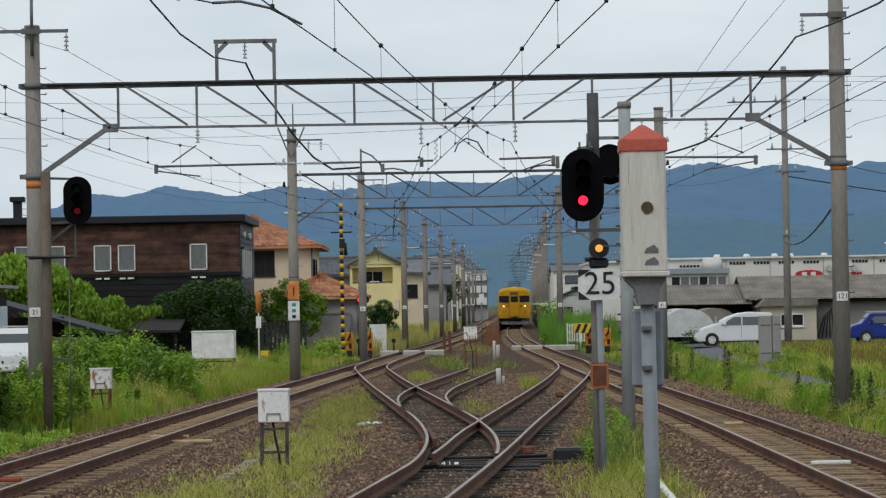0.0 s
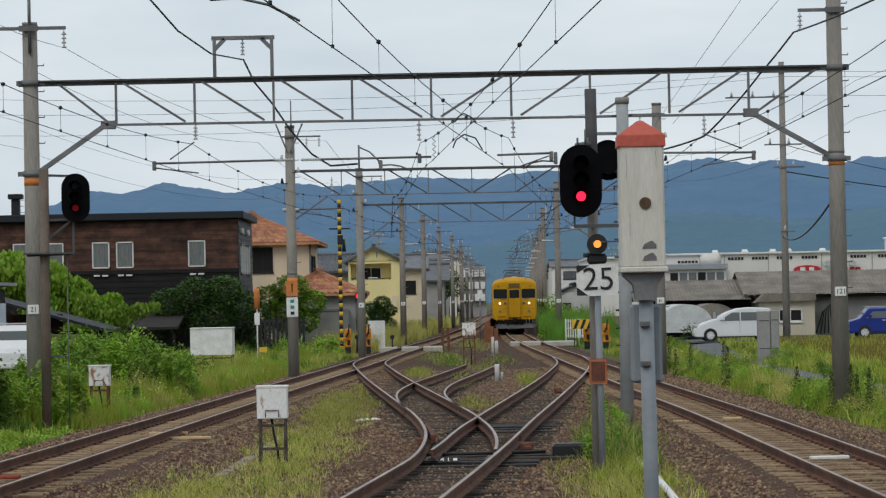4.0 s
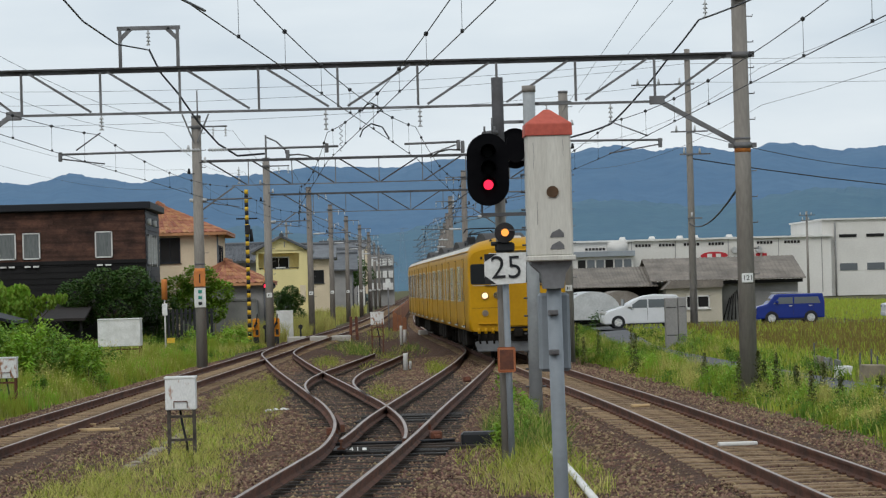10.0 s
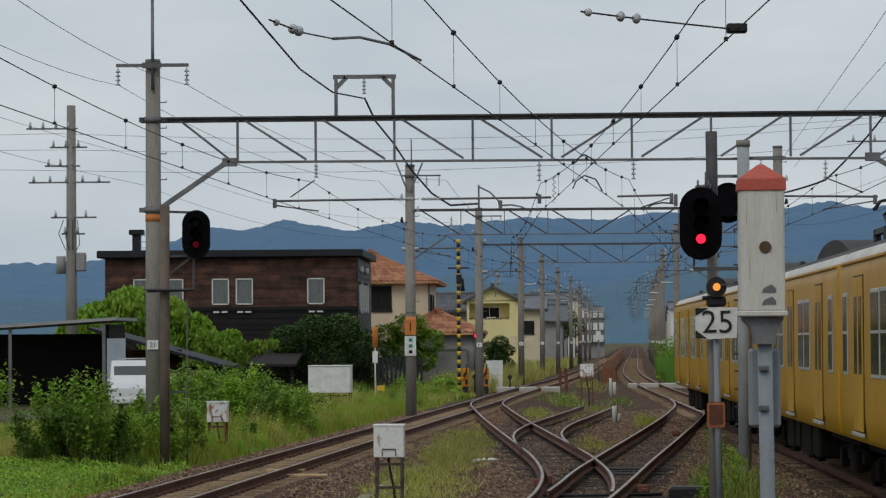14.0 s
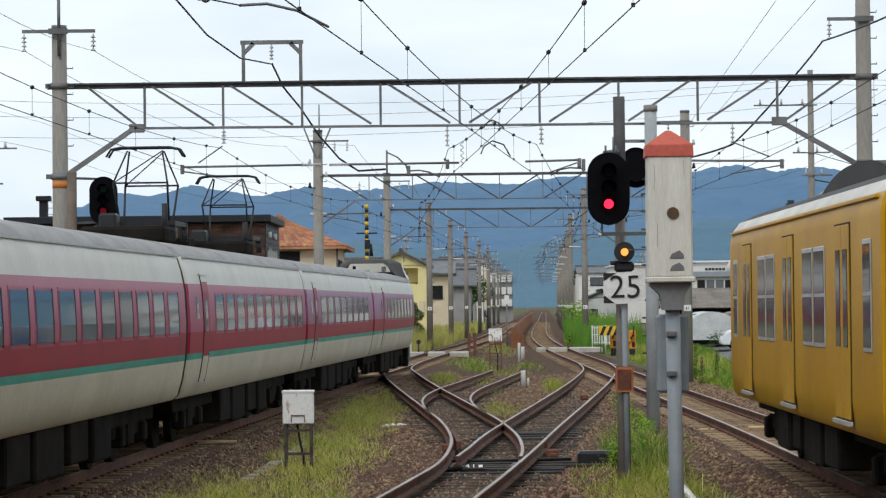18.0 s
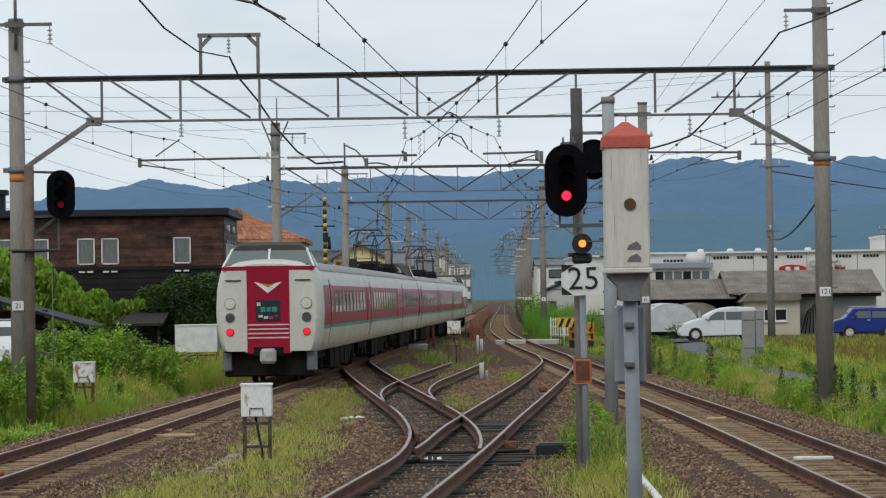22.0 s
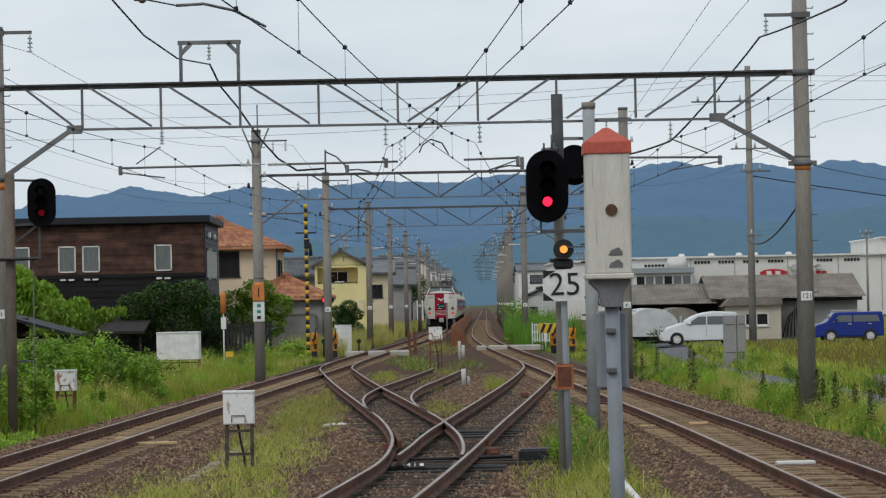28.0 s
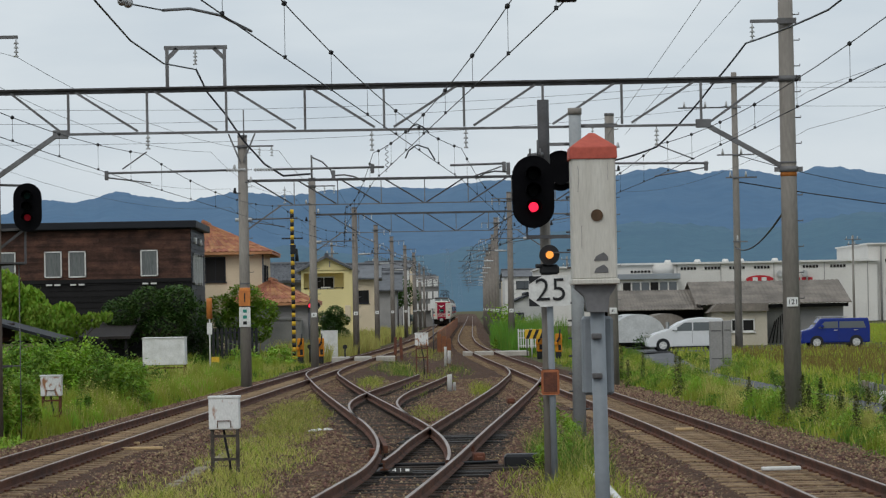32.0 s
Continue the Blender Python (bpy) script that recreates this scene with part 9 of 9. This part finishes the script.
# growth along the far line
x, y = band(9000, 165, 330, 2.4, 7, -1)
blades("far_grass", "pale grass growing along the far bank", x, y, RNG.uniform(0.4, 1.2, len(x)), 0.06, m_grass_pale, 0.3)
x, y = band(7000, 160, 330, 2.3, 6, 1)
blades("far_grass", "green reeds growing along the far bank", x, y, RNG.uniform(0.5, 1.6, len(x)) * (0.5 + patchy(x, y, 6)), 0.07, m_grass_dark, 0.25)
# fields on the right: bright grass at the edges, brown seeding grass over the middle
m_field = mat("ripening_field", (0.27, 0.19, 0.06), (0.19, 0.17, 0.04), rough=0.85, scale=0.4, fine=4, bump=0.0, island=0.3, thin=0.3)
x, y = RNG.uniform(10.5, 48, 60000), RNG.uniform(60, 300, 60000) ** 1.0
keep = ~((y > 147.0) & (y < 153.5)) & ~((y > 158) & (x < 26)) & clear_of_lane(x, y, 0.85)
x, y = x[keep], y[keep]
blades("field_grass", "green meadow grass in the fields beyond the lane", x, y, RNG.uniform(0.12, 0.36, len(x)), 0.055, m_grass, 0.4)
x, y = RNG.uniform(12, 45, 42000), RNG.uniform(84, 146, 42000)
keep = (x > LANE.x(y) + 2.2 + 2.0 * patchy(x, y, 4.0)) & (RNG.uniform(0, 1, len(x)) < 0.35 + 0.75 * patchy(x * 0.4, y, 5.0))
x, y = x[keep], y[keep]
blades("field_grass", "brown seeding grass in the field beyond the lane", x, y, RNG.uniform(0.22, 0.46, len(x)), 0.035, m_field, 0.35)
# pale fluffy grass beside the far left line, tall reeds beside the far right line
x, y = band(14000, 148, 200, 1.7, 4.6, -1)
blades("far_grass", "pale fluffy grass beside the line past the crossing", x, y, RNG.uniform(0.35, 1.05, len(x)) * (0.5 + 0.8 * patchy(x, y, 3)), 0.03, m_grass_pale, 0.4)
x, y = band(6500, 162, 205, 1.5, 3.4, 1)
blades("tall_reeds", "tall green reeds growing beside the far line", x, y, RNG.uniform(1.0, 2.1, len(x)) * (0.55 + 0.5 * patchy(x, y, 3)), 0.03, mat("reed_green", (0.10, 0.25, 0.03), (0.17, 0.33, 0.04), rough=0.7, scale=0.5, fine=4, bump=0.0, island=0.35, thin=0.35), 0.2)

# patches of grass between the tracks: middle, half-sizes, number, heights
PATCHES = [(1.6, 168, 1.3, 22, 1500, 0.12, 0.5, m_grass_pale), (2.3, 122, 0.8, 9, 500, 0.15, 0.5, m_grass_dark), (0.4, 118, 0.7, 4, 500, 0.2, 0.7, m_grass_dark), (0.6, 96, 0.35, 10, 500, 0.1, 0.35, m_grass), (-2.45, 71, 1.0, 17, 15000, 0.08, 0.3, m_grass_pale), (-3.05, 39.5, 1.35, 7.5, 7500, 0.08, 0.32, m_grass_pale), (-2.3, 51, 0.85, 10, 7000, 0.06, 0.26, m_grass_pale), (-2.2, 90, 0.5, 10, 2500, 0.08, 0.25, m_grass_pale), (2.35, 42.5, 0.85, 6.5, 3200, 0.1, 0.4, m_grass), (2.75, 50, 0.55, 6, 2800, 0.25, 0.95, m_grass_dark), (2.3, 38, 0.8, 3.5, 1500, 0.1, 0.4, m_grass_pale), (2.5, 90, 0.35, 9, 700, 0.2, 0.55, m_grass), (-0.55, 67, 0.4, 4, 800, 0.08, 0.26, m_grass), (0.75, 74, 0.5, 6, 900, 0.08, 0.25, m_grass), (-1.75, 93, 0.45, 9, 700, 0.08, 0.22, m_grass_pale), (-0.8, 104, 0.6, 9, 600, 0.15, 0.4, m_grass), (4.7, 208, 0.7, 14, 900, 0.1, 0.3, m_grass_pale), (0.0, 128, 1.0, 8, 900, 0.2, 0.8, m_grass_dark), (-3.2, 56, 0.5, 8, 600, 0.08, 0.2, m_grass), (3.6, 63, 0.25, 14, 500, 0.1, 0.35, m_grass), (1.5, 110, 0.7, 10, 500, 0.1, 0.3, m_grass)]
for cx, cy, rx, ry, n, h0, h1, m in PATCHES:
    for mm, share in ((m, 0.62), (m_grass_pale if m is not m_grass_pale else m_grass, 0.28), (m_stalk, 0.12)):
        k = int(n * share * 2.6)
        r, a = RNG.uniform(0, 1, k) ** 0.6, RNG.uniform(0, 2 * np.pi, k)
        x, y = cx + 1.15 * rx * r * np.cos(a), cy + 1.15 * ry * r * np.sin(a)
        p = patchy(x * 2.0, y, 1.1) * patchy(x * 5.0 + 3, y * 2.4, 1.0) * 1.6
        keep = RNG.uniform(0, 1, k) < (0.2 + p) * (1.15 - r)
        for line, ya, yb in ((BAY, 14, 117), (CROSS, 43, 129), (SPUR, 64, 106), (MAIN_L, 0, 400), (MAIN_R, 0, 400)):
            inside = (y > ya) & (y < yb) & (np.abs(x - line.x(np.clip(y, ya, yb))) < (0.75 if line is not SPUR else 0.2))
            keep &= ~inside
        x, y, r, p = x[keep], y[keep], r[keep], p[keep]
        blades("grass_patch", "thin patch of grass growing through the ballast", x, y, (h0 + (h1 - h0) * RNG.uniform(0, 1, len(x)) ** 1.5 * (0.5 + 0.9 * p)) * (0.9 - 0.45 * r), 0.012, mm, 0.95)


def shrub(x, y, rx, ry, h, n, size, material, label, name="shrub"):
    """A leafy shrub: stems under a cloud of leaves gathered in clumps."""
    z = float(land(x, y))
    t = thing(name, x, y, z, label=label, category="shrub", group="line-side shrubs")
    bm = B()
    rnd = random.Random(int(abs(x * 31 + y * 17)))
    clumps = []
    for k in range(max(7, int(h * 8))):
        a, r = rnd.uniform(0, 6.28), math.sqrt(rnd.random())
        c = (rx * r * math.cos(a), ry * r * math.sin(a), h * rnd.uniform(0.12, 1.0) * (1 - 0.45 * r * r))
        clumps.append(c)
        tube(bm, [(c[0] * 0.3, c[1] * 0.3, -0.05), (c[0] * 0.7, c[1] * 0.7, c[2] * 0.6), c], 0.012, 4, 0.004)
    tagged(part("brushwood", bm, m_bark, t), kind="stuff")
    idx = RNG.randint(0, len(clumps), n)
    c = np.array(clumps)[idx]
    s = np.array([rx * 0.32, ry * 0.32, h * 0.24])
    p = c + RNG.normal(0, 0.47, (n, 3)) * s
    p[:, 2] = np.clip(p[:, 2], 0.02, None)
    v, f = leaf_cloud(p[:, 0], p[:, 1], p[:, 2], size)
    tagged(raw("leaves", v, f, material, t), kind="stuff")
    return t


def tree(x, y, z0, crown, n, size, material, label, r=0.12, upright=False):
    """A tree: tapered trunk, limbs to each leaf mass, and many small leaves; crown gives masses (dx, dy, z, radius)."""
    t = thing("tree", x, y, z0, label=label, category="tree", group="trees")
    bm = B()
    zc = min(c[2] for c in crown)
    tube(bm, [(0, 0, -0.2), (0.03, 0.02, zc * 0.5), (0, 0, zc)], r, 9, r * 0.6)
    part("trunk", bm, m_bark, t)
    bm = B()
    for dx, dy, z, rr in crown:
        tube(bm, [(0, 0, zc * 0.6), (dx * 0.5, dy * 0.5, (zc * 0.6 + z) / 2 + 0.1), (dx, dy, z)], r * 0.45, 6, 0.01)
    tagged(part("branchwork", bm, m_bark, t), kind="stuff")
    w = np.array([c[3] ** 2 for c in crown])
    idx = RNG.choice(len(crown), n, p=w / w.sum())
    c = np.array(crown)[idx]
    d = RNG.normal(0, 1, (n, 3))
    d /= np.linalg.norm(d, axis=1)[:, None]
    rad = c[:, 3] * RNG.uniform(0.45, 1.08, n) ** 0.6
    p = c[:, :3] + d * rad[:, None] * np.array([1, 1, 0.8])
    v, f = leaf_cloud(p[:, 0], p[:, 1], p[:, 2], size, upright)
    tagged(raw("crown", v, f, material, t), kind="stuff")
    return t


RS = random.Random(23)
# dense dark bushes that hide the feet of the mast and the signal beside the left main line
for k in range(12):
    bxx = -10.6 + k * 0.235
    shrub(bxx, (62.2 if bxx < -9.0 else 64.9) + (k * 7 % 5) * 0.4, 0.5, 0.6, max(0.5, 1.75 - 0.3 * max(0.0, bxx + 9.2)) * (0.85 + 0.08 * (k % 3)), 1700, 0.1, m_grass_dark if k % 3 == 0 else m_leaf, "dense dark green bush at the foot of the mast")
# leafy heap behind the left mast, tall seeding grass before it
for k in range(44):
    y = RS.uniform(78, 98)
    u = RS.random()
    x = -(0.084 * y - 0.25) - 4.4 * u
    shrub(x, y, RS.uniform(0.5, 0.85), RS.uniform(0.7, 1.1), RS.uniform(1.15, 1.5) * min(1.15, 0.85 + 1.2 * u), 1500, 0.12, (m_leaf, m_grass_dark, m_leaf, m_leaf_bright)[k % 4], "leafy green creeper heaped up behind the mast")
for k in range(9):
    y = RS.uniform(100, 118)
    shrub(-0.0875 * y - RS.uniform(1.2, 5.0), y, RS.uniform(0.8, 1.3), RS.uniform(0.8, 1.5), RS.uniform(0.7, 1.2), 1300, 0.13, m_leaf if k % 2 else m_leaf_bright, "broad-leaved creeper heaped over the bank")
NB = 520
cy = 64.5 + 50 * RNG.uniform(0, 1, NB) ** 1.1
co = 2.5 + 3.6 * RNG.uniform(0, 1, NB) ** 1.2
cx = MAIN_L.x(cy) - co
ch = (0.4 + 0.62 * RNG.uniform(0.3, 1.0, NB)) * np.clip((co - 1.6) / 1.4, 0.45, 1.0)
keep = ~((cy < 67.5) & (co > 4.2))
cx, cy, ch = cx[keep], cy[keep], ch[keep]
kind = RNG.choice(3, len(cx), p=(0.5, 0.2, 0.3))
for k, (m, each, w) in enumerate(((m_grass, 150, 0.02), (m_leaf_bright, 110, 0.03), (m_grass_pale, 100, 0.012))):
    i = kind == k
    x, y, h = tufts(cx[i], cy[i], ch[i] * (1.1 if k == 2 else 0.95), np.full(i.sum(), 0.5), each)
    blades("tall_weeds", "tall bright seeding grass on the bank beside the track", x, y, h, w, m, 0.28)
i = kind == 2
x, y, h = tufts(cx[i], cy[i], ch[i] * 1.15, np.full(i.sum(), 0.5), 26)
v, f = leaf_cloud(x, y, land(x, y) + h * RNG.uniform(0.9, 1.05, len(x)), 0.055)
tagged(raw("seed_heads", v, f, m_grass_pale), "pale seed heads nodding above the grass", "grass", kind="stuff")
for k in range(7):
    y = RS.uniform(76, 90)
    shrub(float(MAIN_L.x(y)) - RS.uniform(2.8, 3.6), y, 0.18, 0.25, RS.uniform(0.6, 0.85), 420, 0.07, m_grass_dark, "upright dark green weed on the bank")
n = 34000
y = RNG.uniform(43, 62.5, n)
x = MAIN_L.x(y) - RNG.uniform(2.3, 7.5, n)
z = land(x, y) + RNG.uniform(0.02, 0.24, n) * (0.5 + 0.6 * patchy(x, y, 0.8))
v, f = leaf_cloud(x, y, z, 0.07)
tagged(raw("low_leaf_cover", v, f, m_leaf_bright), "low bright green leaf cover beside the track", "ground cover", kind="stuff")
for k in range(16):
    y = RS.uniform(62, 130)
    x = float(MAIN_R.x(y)) + RS.uniform(3.2, 7.5)
    shrub(x, y, RS.uniform(0.3, 0.6), RS.uniform(0.4, 0.8), RS.uniform(0.45, 0.85), 1100, 0.05, m_leaf if k % 3 else m_grass_dark, "green leafy weed clump beside the lane")
for k in range(8):
    shrub(RS.uniform(2.1, 3.2), RS.uniform(42, 56), 0.2, 0.4, RS.uniform(0.5, 1.0), 420, 0.06, m_leaf, "straggly green weed growing beside the signal posts")
shrub(7.4, 205, 1.5, 4, 2.6, 2600, 0.22, m_leaf, "tall green thicket beside the far line")
shrub(6.9, 185, 0.9, 3, 1.8, 1500, 0.2, m_leaf, "tall green thicket beside the far line")
# dark bushes, added partly to stand in for the shade by the fence
shrub(-8.5, 146.3, 0.7, 0.6, 2.3, 2600, 0.13, m_leaf_dark, "dark shaded bush beside the garden fence")
shrub(-9.4, 147.2, 0.8, 0.6, 2.6, 2600, 0.13, m_leaf_dark, "dark shaded bush beside the garden fence")
shrub(-6.2, 140, 1.0, 1.5, 1.3, 1200, 0.14, m_leaf, "green shrub beside the crossing fence")
shrub(-5.6, 143, 0.9, 1.5, 1.0, 900, 0.14, m_leaf, "green shrub beside the crossing fence")

tree(-18.2, 139, -0.2, [(-2.4, 0, 3.3, 1.2), (-1.0, 0.3, 3.9, 1.3), (0.4, 0, 3.5, 1.3), (1.6, 0.4, 2.9, 1.1), (2.6, 0, 2.2, 0.9), (-3.4, 0.3, 2.6, 1.1), (3.4, 0.5, 2.6, 0.5), (0.5, 0, 2.2, 1.2)], 11000, 0.3, m_leaf, "spreading green garden tree in front of the wooden house", 0.14, True)
tree(-14.3, 137.5, -0.3, [(-1.6, 0, 1.5, 0.8), (-0.7, 0, 1.9, 0.75), (0.2, 0, 2.1, 0.6), (0.95, 0, 2.3, 0.45), (1.6, 0, 2.45, 0.28), (-1.3, 0, 2.5, 0.7), (-0.4, 0.2, 1.3, 0.8)], 3400, 0.2, m_leaf, "small garden tree with drooping leafy sprays", 0.05, True)
tree(-11.2, 145.5, -0.2, [(-1.6, 0, 2.5, 0.9), (-0.3, 0, 2.9, 1.0), (1.0, 0.2, 3.0, 1.0), (1.9, 0, 2.3, 0.9), (0.4, 0, 1.8, 1.2), (-1.5, 0, 1.6, 0.9)], 9000, 0.17, m_leaf_dark, "dark evergreen garden tree beside the wooden house", 0.12)
tree(-7.6, 158, -0.2, [(-1.2, 0, 2.6, 0.9), (0.0, 0, 3.1, 1.0), (0.9, 0.2, 2.4, 0.9), (-0.4, 0, 1.9, 1.1), (0.6, 0, 1.5, 0.8)], 8000, 0.17, m_leaf, "rounded green garden tree before the tiled house", 0.11)
tree(-4.15, 205, -0.2, [(-0.45, 0, 1.95, 0.6), (0.25, 0, 2.3, 0.6), (0.7, 0, 1.8, 0.55), (0.1, 0, 1.5, 0.7), (-0.5, 0, 0.9, 0.7), (0.6, 0, 0.8, 0.7)], 8000, 0.13, m_leaf_dark, "clipped dark green garden pine", 0.1)
tree(-1.2, 330, -0.2, [(0, 0, 4.5, 1.6), (1.2, 0, 3.6, 1.4), (-1, 0, 3.2, 1.4)], 2600, 0.3, m_leaf_dark, "dark green tree in the town along the line", 0.18)
tree(0.4, 380, -0.2, [(0, 0, 5.2, 1.8), (1.4, 0, 4.0, 1.5), (-1.2, 0, 3.8, 1.5)], 2600, 0.32, m_leaf_dark, "dark green tree in the town along the line", 0.2)
shrub(12.0, 62, 0.45, 0.5, 0.8, 1800, 0.05, m_leaf, "rounded green bush beside the lane")
# grey-blue leaves: the haze of the distance is put into their colour
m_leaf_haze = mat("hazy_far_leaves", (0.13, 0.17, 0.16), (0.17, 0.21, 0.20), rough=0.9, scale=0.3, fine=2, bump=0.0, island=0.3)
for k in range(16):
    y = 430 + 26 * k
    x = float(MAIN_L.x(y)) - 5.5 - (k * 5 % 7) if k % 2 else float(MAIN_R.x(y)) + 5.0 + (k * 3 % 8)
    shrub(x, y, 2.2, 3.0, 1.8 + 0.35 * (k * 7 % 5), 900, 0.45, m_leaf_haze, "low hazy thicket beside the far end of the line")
shrub(-19.0, 96, 1.8, 2.0, 2.2, 2600, 0.16, m_leaf, "rounded green bush beside the shed")
shrub(13.3, 158, 1.0, 0.8, 1.3, 700, 0.12, m_leaf_dark, "small dark shrub beside the shed")

# loose stones of the ballast
n = 150000
y = 33 + 75 * RNG.uniform(0, 1, n) ** 1.35
L, R = MAIN_L.x(y) - 2.5, MAIN_R.x(y) + 3.0
x = L + (R - L) * RNG.uniform(0, 1, n)
ok = np.ones(n, bool)
for line, ya, yb in ((BAY, 14, 117), (CROSS, 43, 129), (SPUR, 64, 106), (MAIN_L, 0, 400), (MAIN_R, 0, 400)):
    off = np.abs(np.abs(x - line.x(np.clip(y, ya, yb))) - 0.566)
    ok &= ~((y > ya) & (y < yb) & (off < 0.09))
x, y = x[ok], y[ok]
n = len(x)
s = RNG.uniform(0.016, 0.043, n)
edge = np.minimum(x - (MAIN_L.x(y) - 2.45), MAIN_R.x(y) + 2.5 - x)
z = -0.215 - 0.28 * np.clip(1 - edge / 0.7, 0, 1) - 0.05 * np.clip((np.minimum(x - MAIN_L.x(y), MAIN_R.x(y) - x) - 1.5) / 0.8, 0, 1) + RNG.uniform(0, 0.012, n)
on_main = (np.abs(x - MAIN_L.x(y)) < 1.1) | (np.abs(x - MAIN_R.x(y)) < 1.1)
beside = (np.abs(x - MAIN_L.x(y)) < 1.5) | (np.abs(x - MAIN_R.x(y)) < 1.5)
z = np.where(on_main, -0.17 + RNG.uniform(-0.012, 0.008, n), np.where(beside, np.maximum(z, -0.195), z))
z = np.maximum(z, ground_height(x, y) + 0.015)
s = np.where(on_main, s * 0.62, s)
dirs = np.array([(1, 0, 0), (0, 1, 0), (-1, 0, 0), (0, -1, 0), (0, 0, 0.8), (0, 0, -0.8)], float)
a = RNG.uniform(0, 6.28, n)
jit = RNG.uniform(0.6, 1.3, (n, 6))
v = dirs[None] * jit[:, :, None] * s[:, None, None]
vx = v[:, :, 0] * np.cos(a)[:, None] - v[:, :, 1] * np.sin(a)[:, None]
vy = v[:, :, 0] * np.sin(a)[:, None] + v[:, :, 1] * np.cos(a)[:, None]
v = np.stack([vx + x[:, None], vy + y[:, None], v[:, :, 2] + z[:, None]], 2)
tri = np.array([(0, 1, 4), (1, 2, 4), (2, 3, 4), (3, 0, 4), (1, 0, 5), (2, 1, 5), (3, 2, 5), (0, 3, 5)])
f = (np.arange(n)[:, None, None] * 6 + tri[None]).reshape(-1, 3)
tagged(raw("ballast_stones", v.reshape(-1, 3), f, m_stone), "loose rust-stained crushed stones of the ballast", "stones", kind="stuff")

# ---- sleepers ----
sleepers(MAIN_L, 33, 420, 0.61, 110, T_L, 1.0, 0.2, -0.146, m_pc)
sleepers(MAIN_R, 33, 420, 0.61, 110, T_R, 1.0, 0.2, -0.146, m_pc)
sleepers(BAY, 24, 112, 0.66, 90, T_M, 1.0, 0.2, -0.232, m_wood)
sleepers(CROSS, 56, 118, 0.66, 100, T_C, 0.95, 0.2, -0.236, m_wood)
sleepers(SPUR, 74, 105, 0.66, 105, T_S, 0.95, 0.2, -0.238, m_wood)

# long black timbers under the blades and the crossing, with steel slide plates
for k, (y0, y1, half, shift) in enumerate(((45.4, 49.3, 1.0, 0.1), (56.6, 60.2, 0.95, -0.1))):
    y = y0
    while y < y1:
        tm = part("point_timber", bx(B(), -half, half, -0.12, 0.12, -0.12, 0, 0.012), m_oil, T_M)
        tm.matrix_basis = pose(float(BAY.x(y)) + shift, y, -0.212 + 0.014 * math.sin(y * 7), 0, 0.6 * math.sin(y * 3), -3.5 + 1.5 * math.sin(y * 5))
        y += 0.66
for k in range(7):
    y = 45.9 + k * 0.16
    part("slide_plate", bx(B(), float(STOCK.x(y)) - 0.5, float(STOCK.x(y)) - 0.3, y - 0.035, y + 0.035, -0.17, -0.155), m_steel, T_M)
    part("slide_plate", bx(B(), float(BAY.x(y)) + 0.3, float(BAY.x(y)) + 0.5, y - 0.035, y + 0.035, -0.17, -0.155), m_steel, T_M)
part("check_rail", bar(B(), (float(STOCK.x(50.5)) - 0.44, 50.5, -0.05), (float(STOCK.x(54.5)) - 0.49, 54.5, -0.05), 0.07, 0.12), m_rail, T_M, "short rusty check rail with a pale cut end")

# rail fastenings beside the rails of the near sleepers
for line, t in ((MAIN_L, T_L), (MAIN_R, T_R)):
    bm = B()
    y = 33.0
    while y < 75:
        for off in (-0.566, 0.566):
            for e in (-0.085, 0.085):
                x = float(line.x(y)) + off + e
                bx(bm, x - 0.025, x + 0.025, y - 0.05, y + 0.05, -0.152, -0.118)
        y += 0.61
    tagged(part("rail_fastenings", bm, m_rail, t), kind="stuff")


# ---- what moves ----
def on_track(line, y, half=6.9):
    """The pose of a car whose middle is at y, carried by its two bogies."""
    a, b = y - half, y + half
    xa, xb = float(line.x(a)), float(line.x(b))
    return pose((xa + xb) / 2, y, 0, 0, 0, -math.degrees(math.atan2(xb - xa, b - a)))


# distance of the yellow train's front along the line
Y_FRONT = Line([(0, 278), (3, 221.5), (6, 165.5), (8, 128.3), (9, 109.8), (10, 91.2), (11, 72.8), (12, 56), (12.5, 48.3), (13, 40.9), (13.5, 33.5), (14.5, 19.4), (15.5, 6.4), (16, 0.2), (16.5, -5.7), (17, -11.3), (17.5, -16.7), (18, -21.8), (18.5, -26.7), (19, -31.3), (20, -40.2), (21, -46.5), (22, -51), (24, -57), (26, -60.5), (29, -62.5), (32, -63)])


def motions():
    steps = [k * 0.5 for k in range(65)]
    for i, car in enumerate(YELLOW):
        walk(car, [(t, on_track(MAIN_R, float(Y_FRONT.x(t)) + 8.3 + 16.92 * i, 5.85)) for t in steps])
    for i, car in enumerate(EXPRESS):
        walk(car, [(t, on_track(MAIN_L, 53.0 + 29.3 * (t - 21) + 0.375 * (t - 21) ** 2 + 1.7 * math.exp(-((t - 18.5) / 1.5) ** 2) + 9.5 + 19.4 * i, 6.5)) for t in steps])


motions()
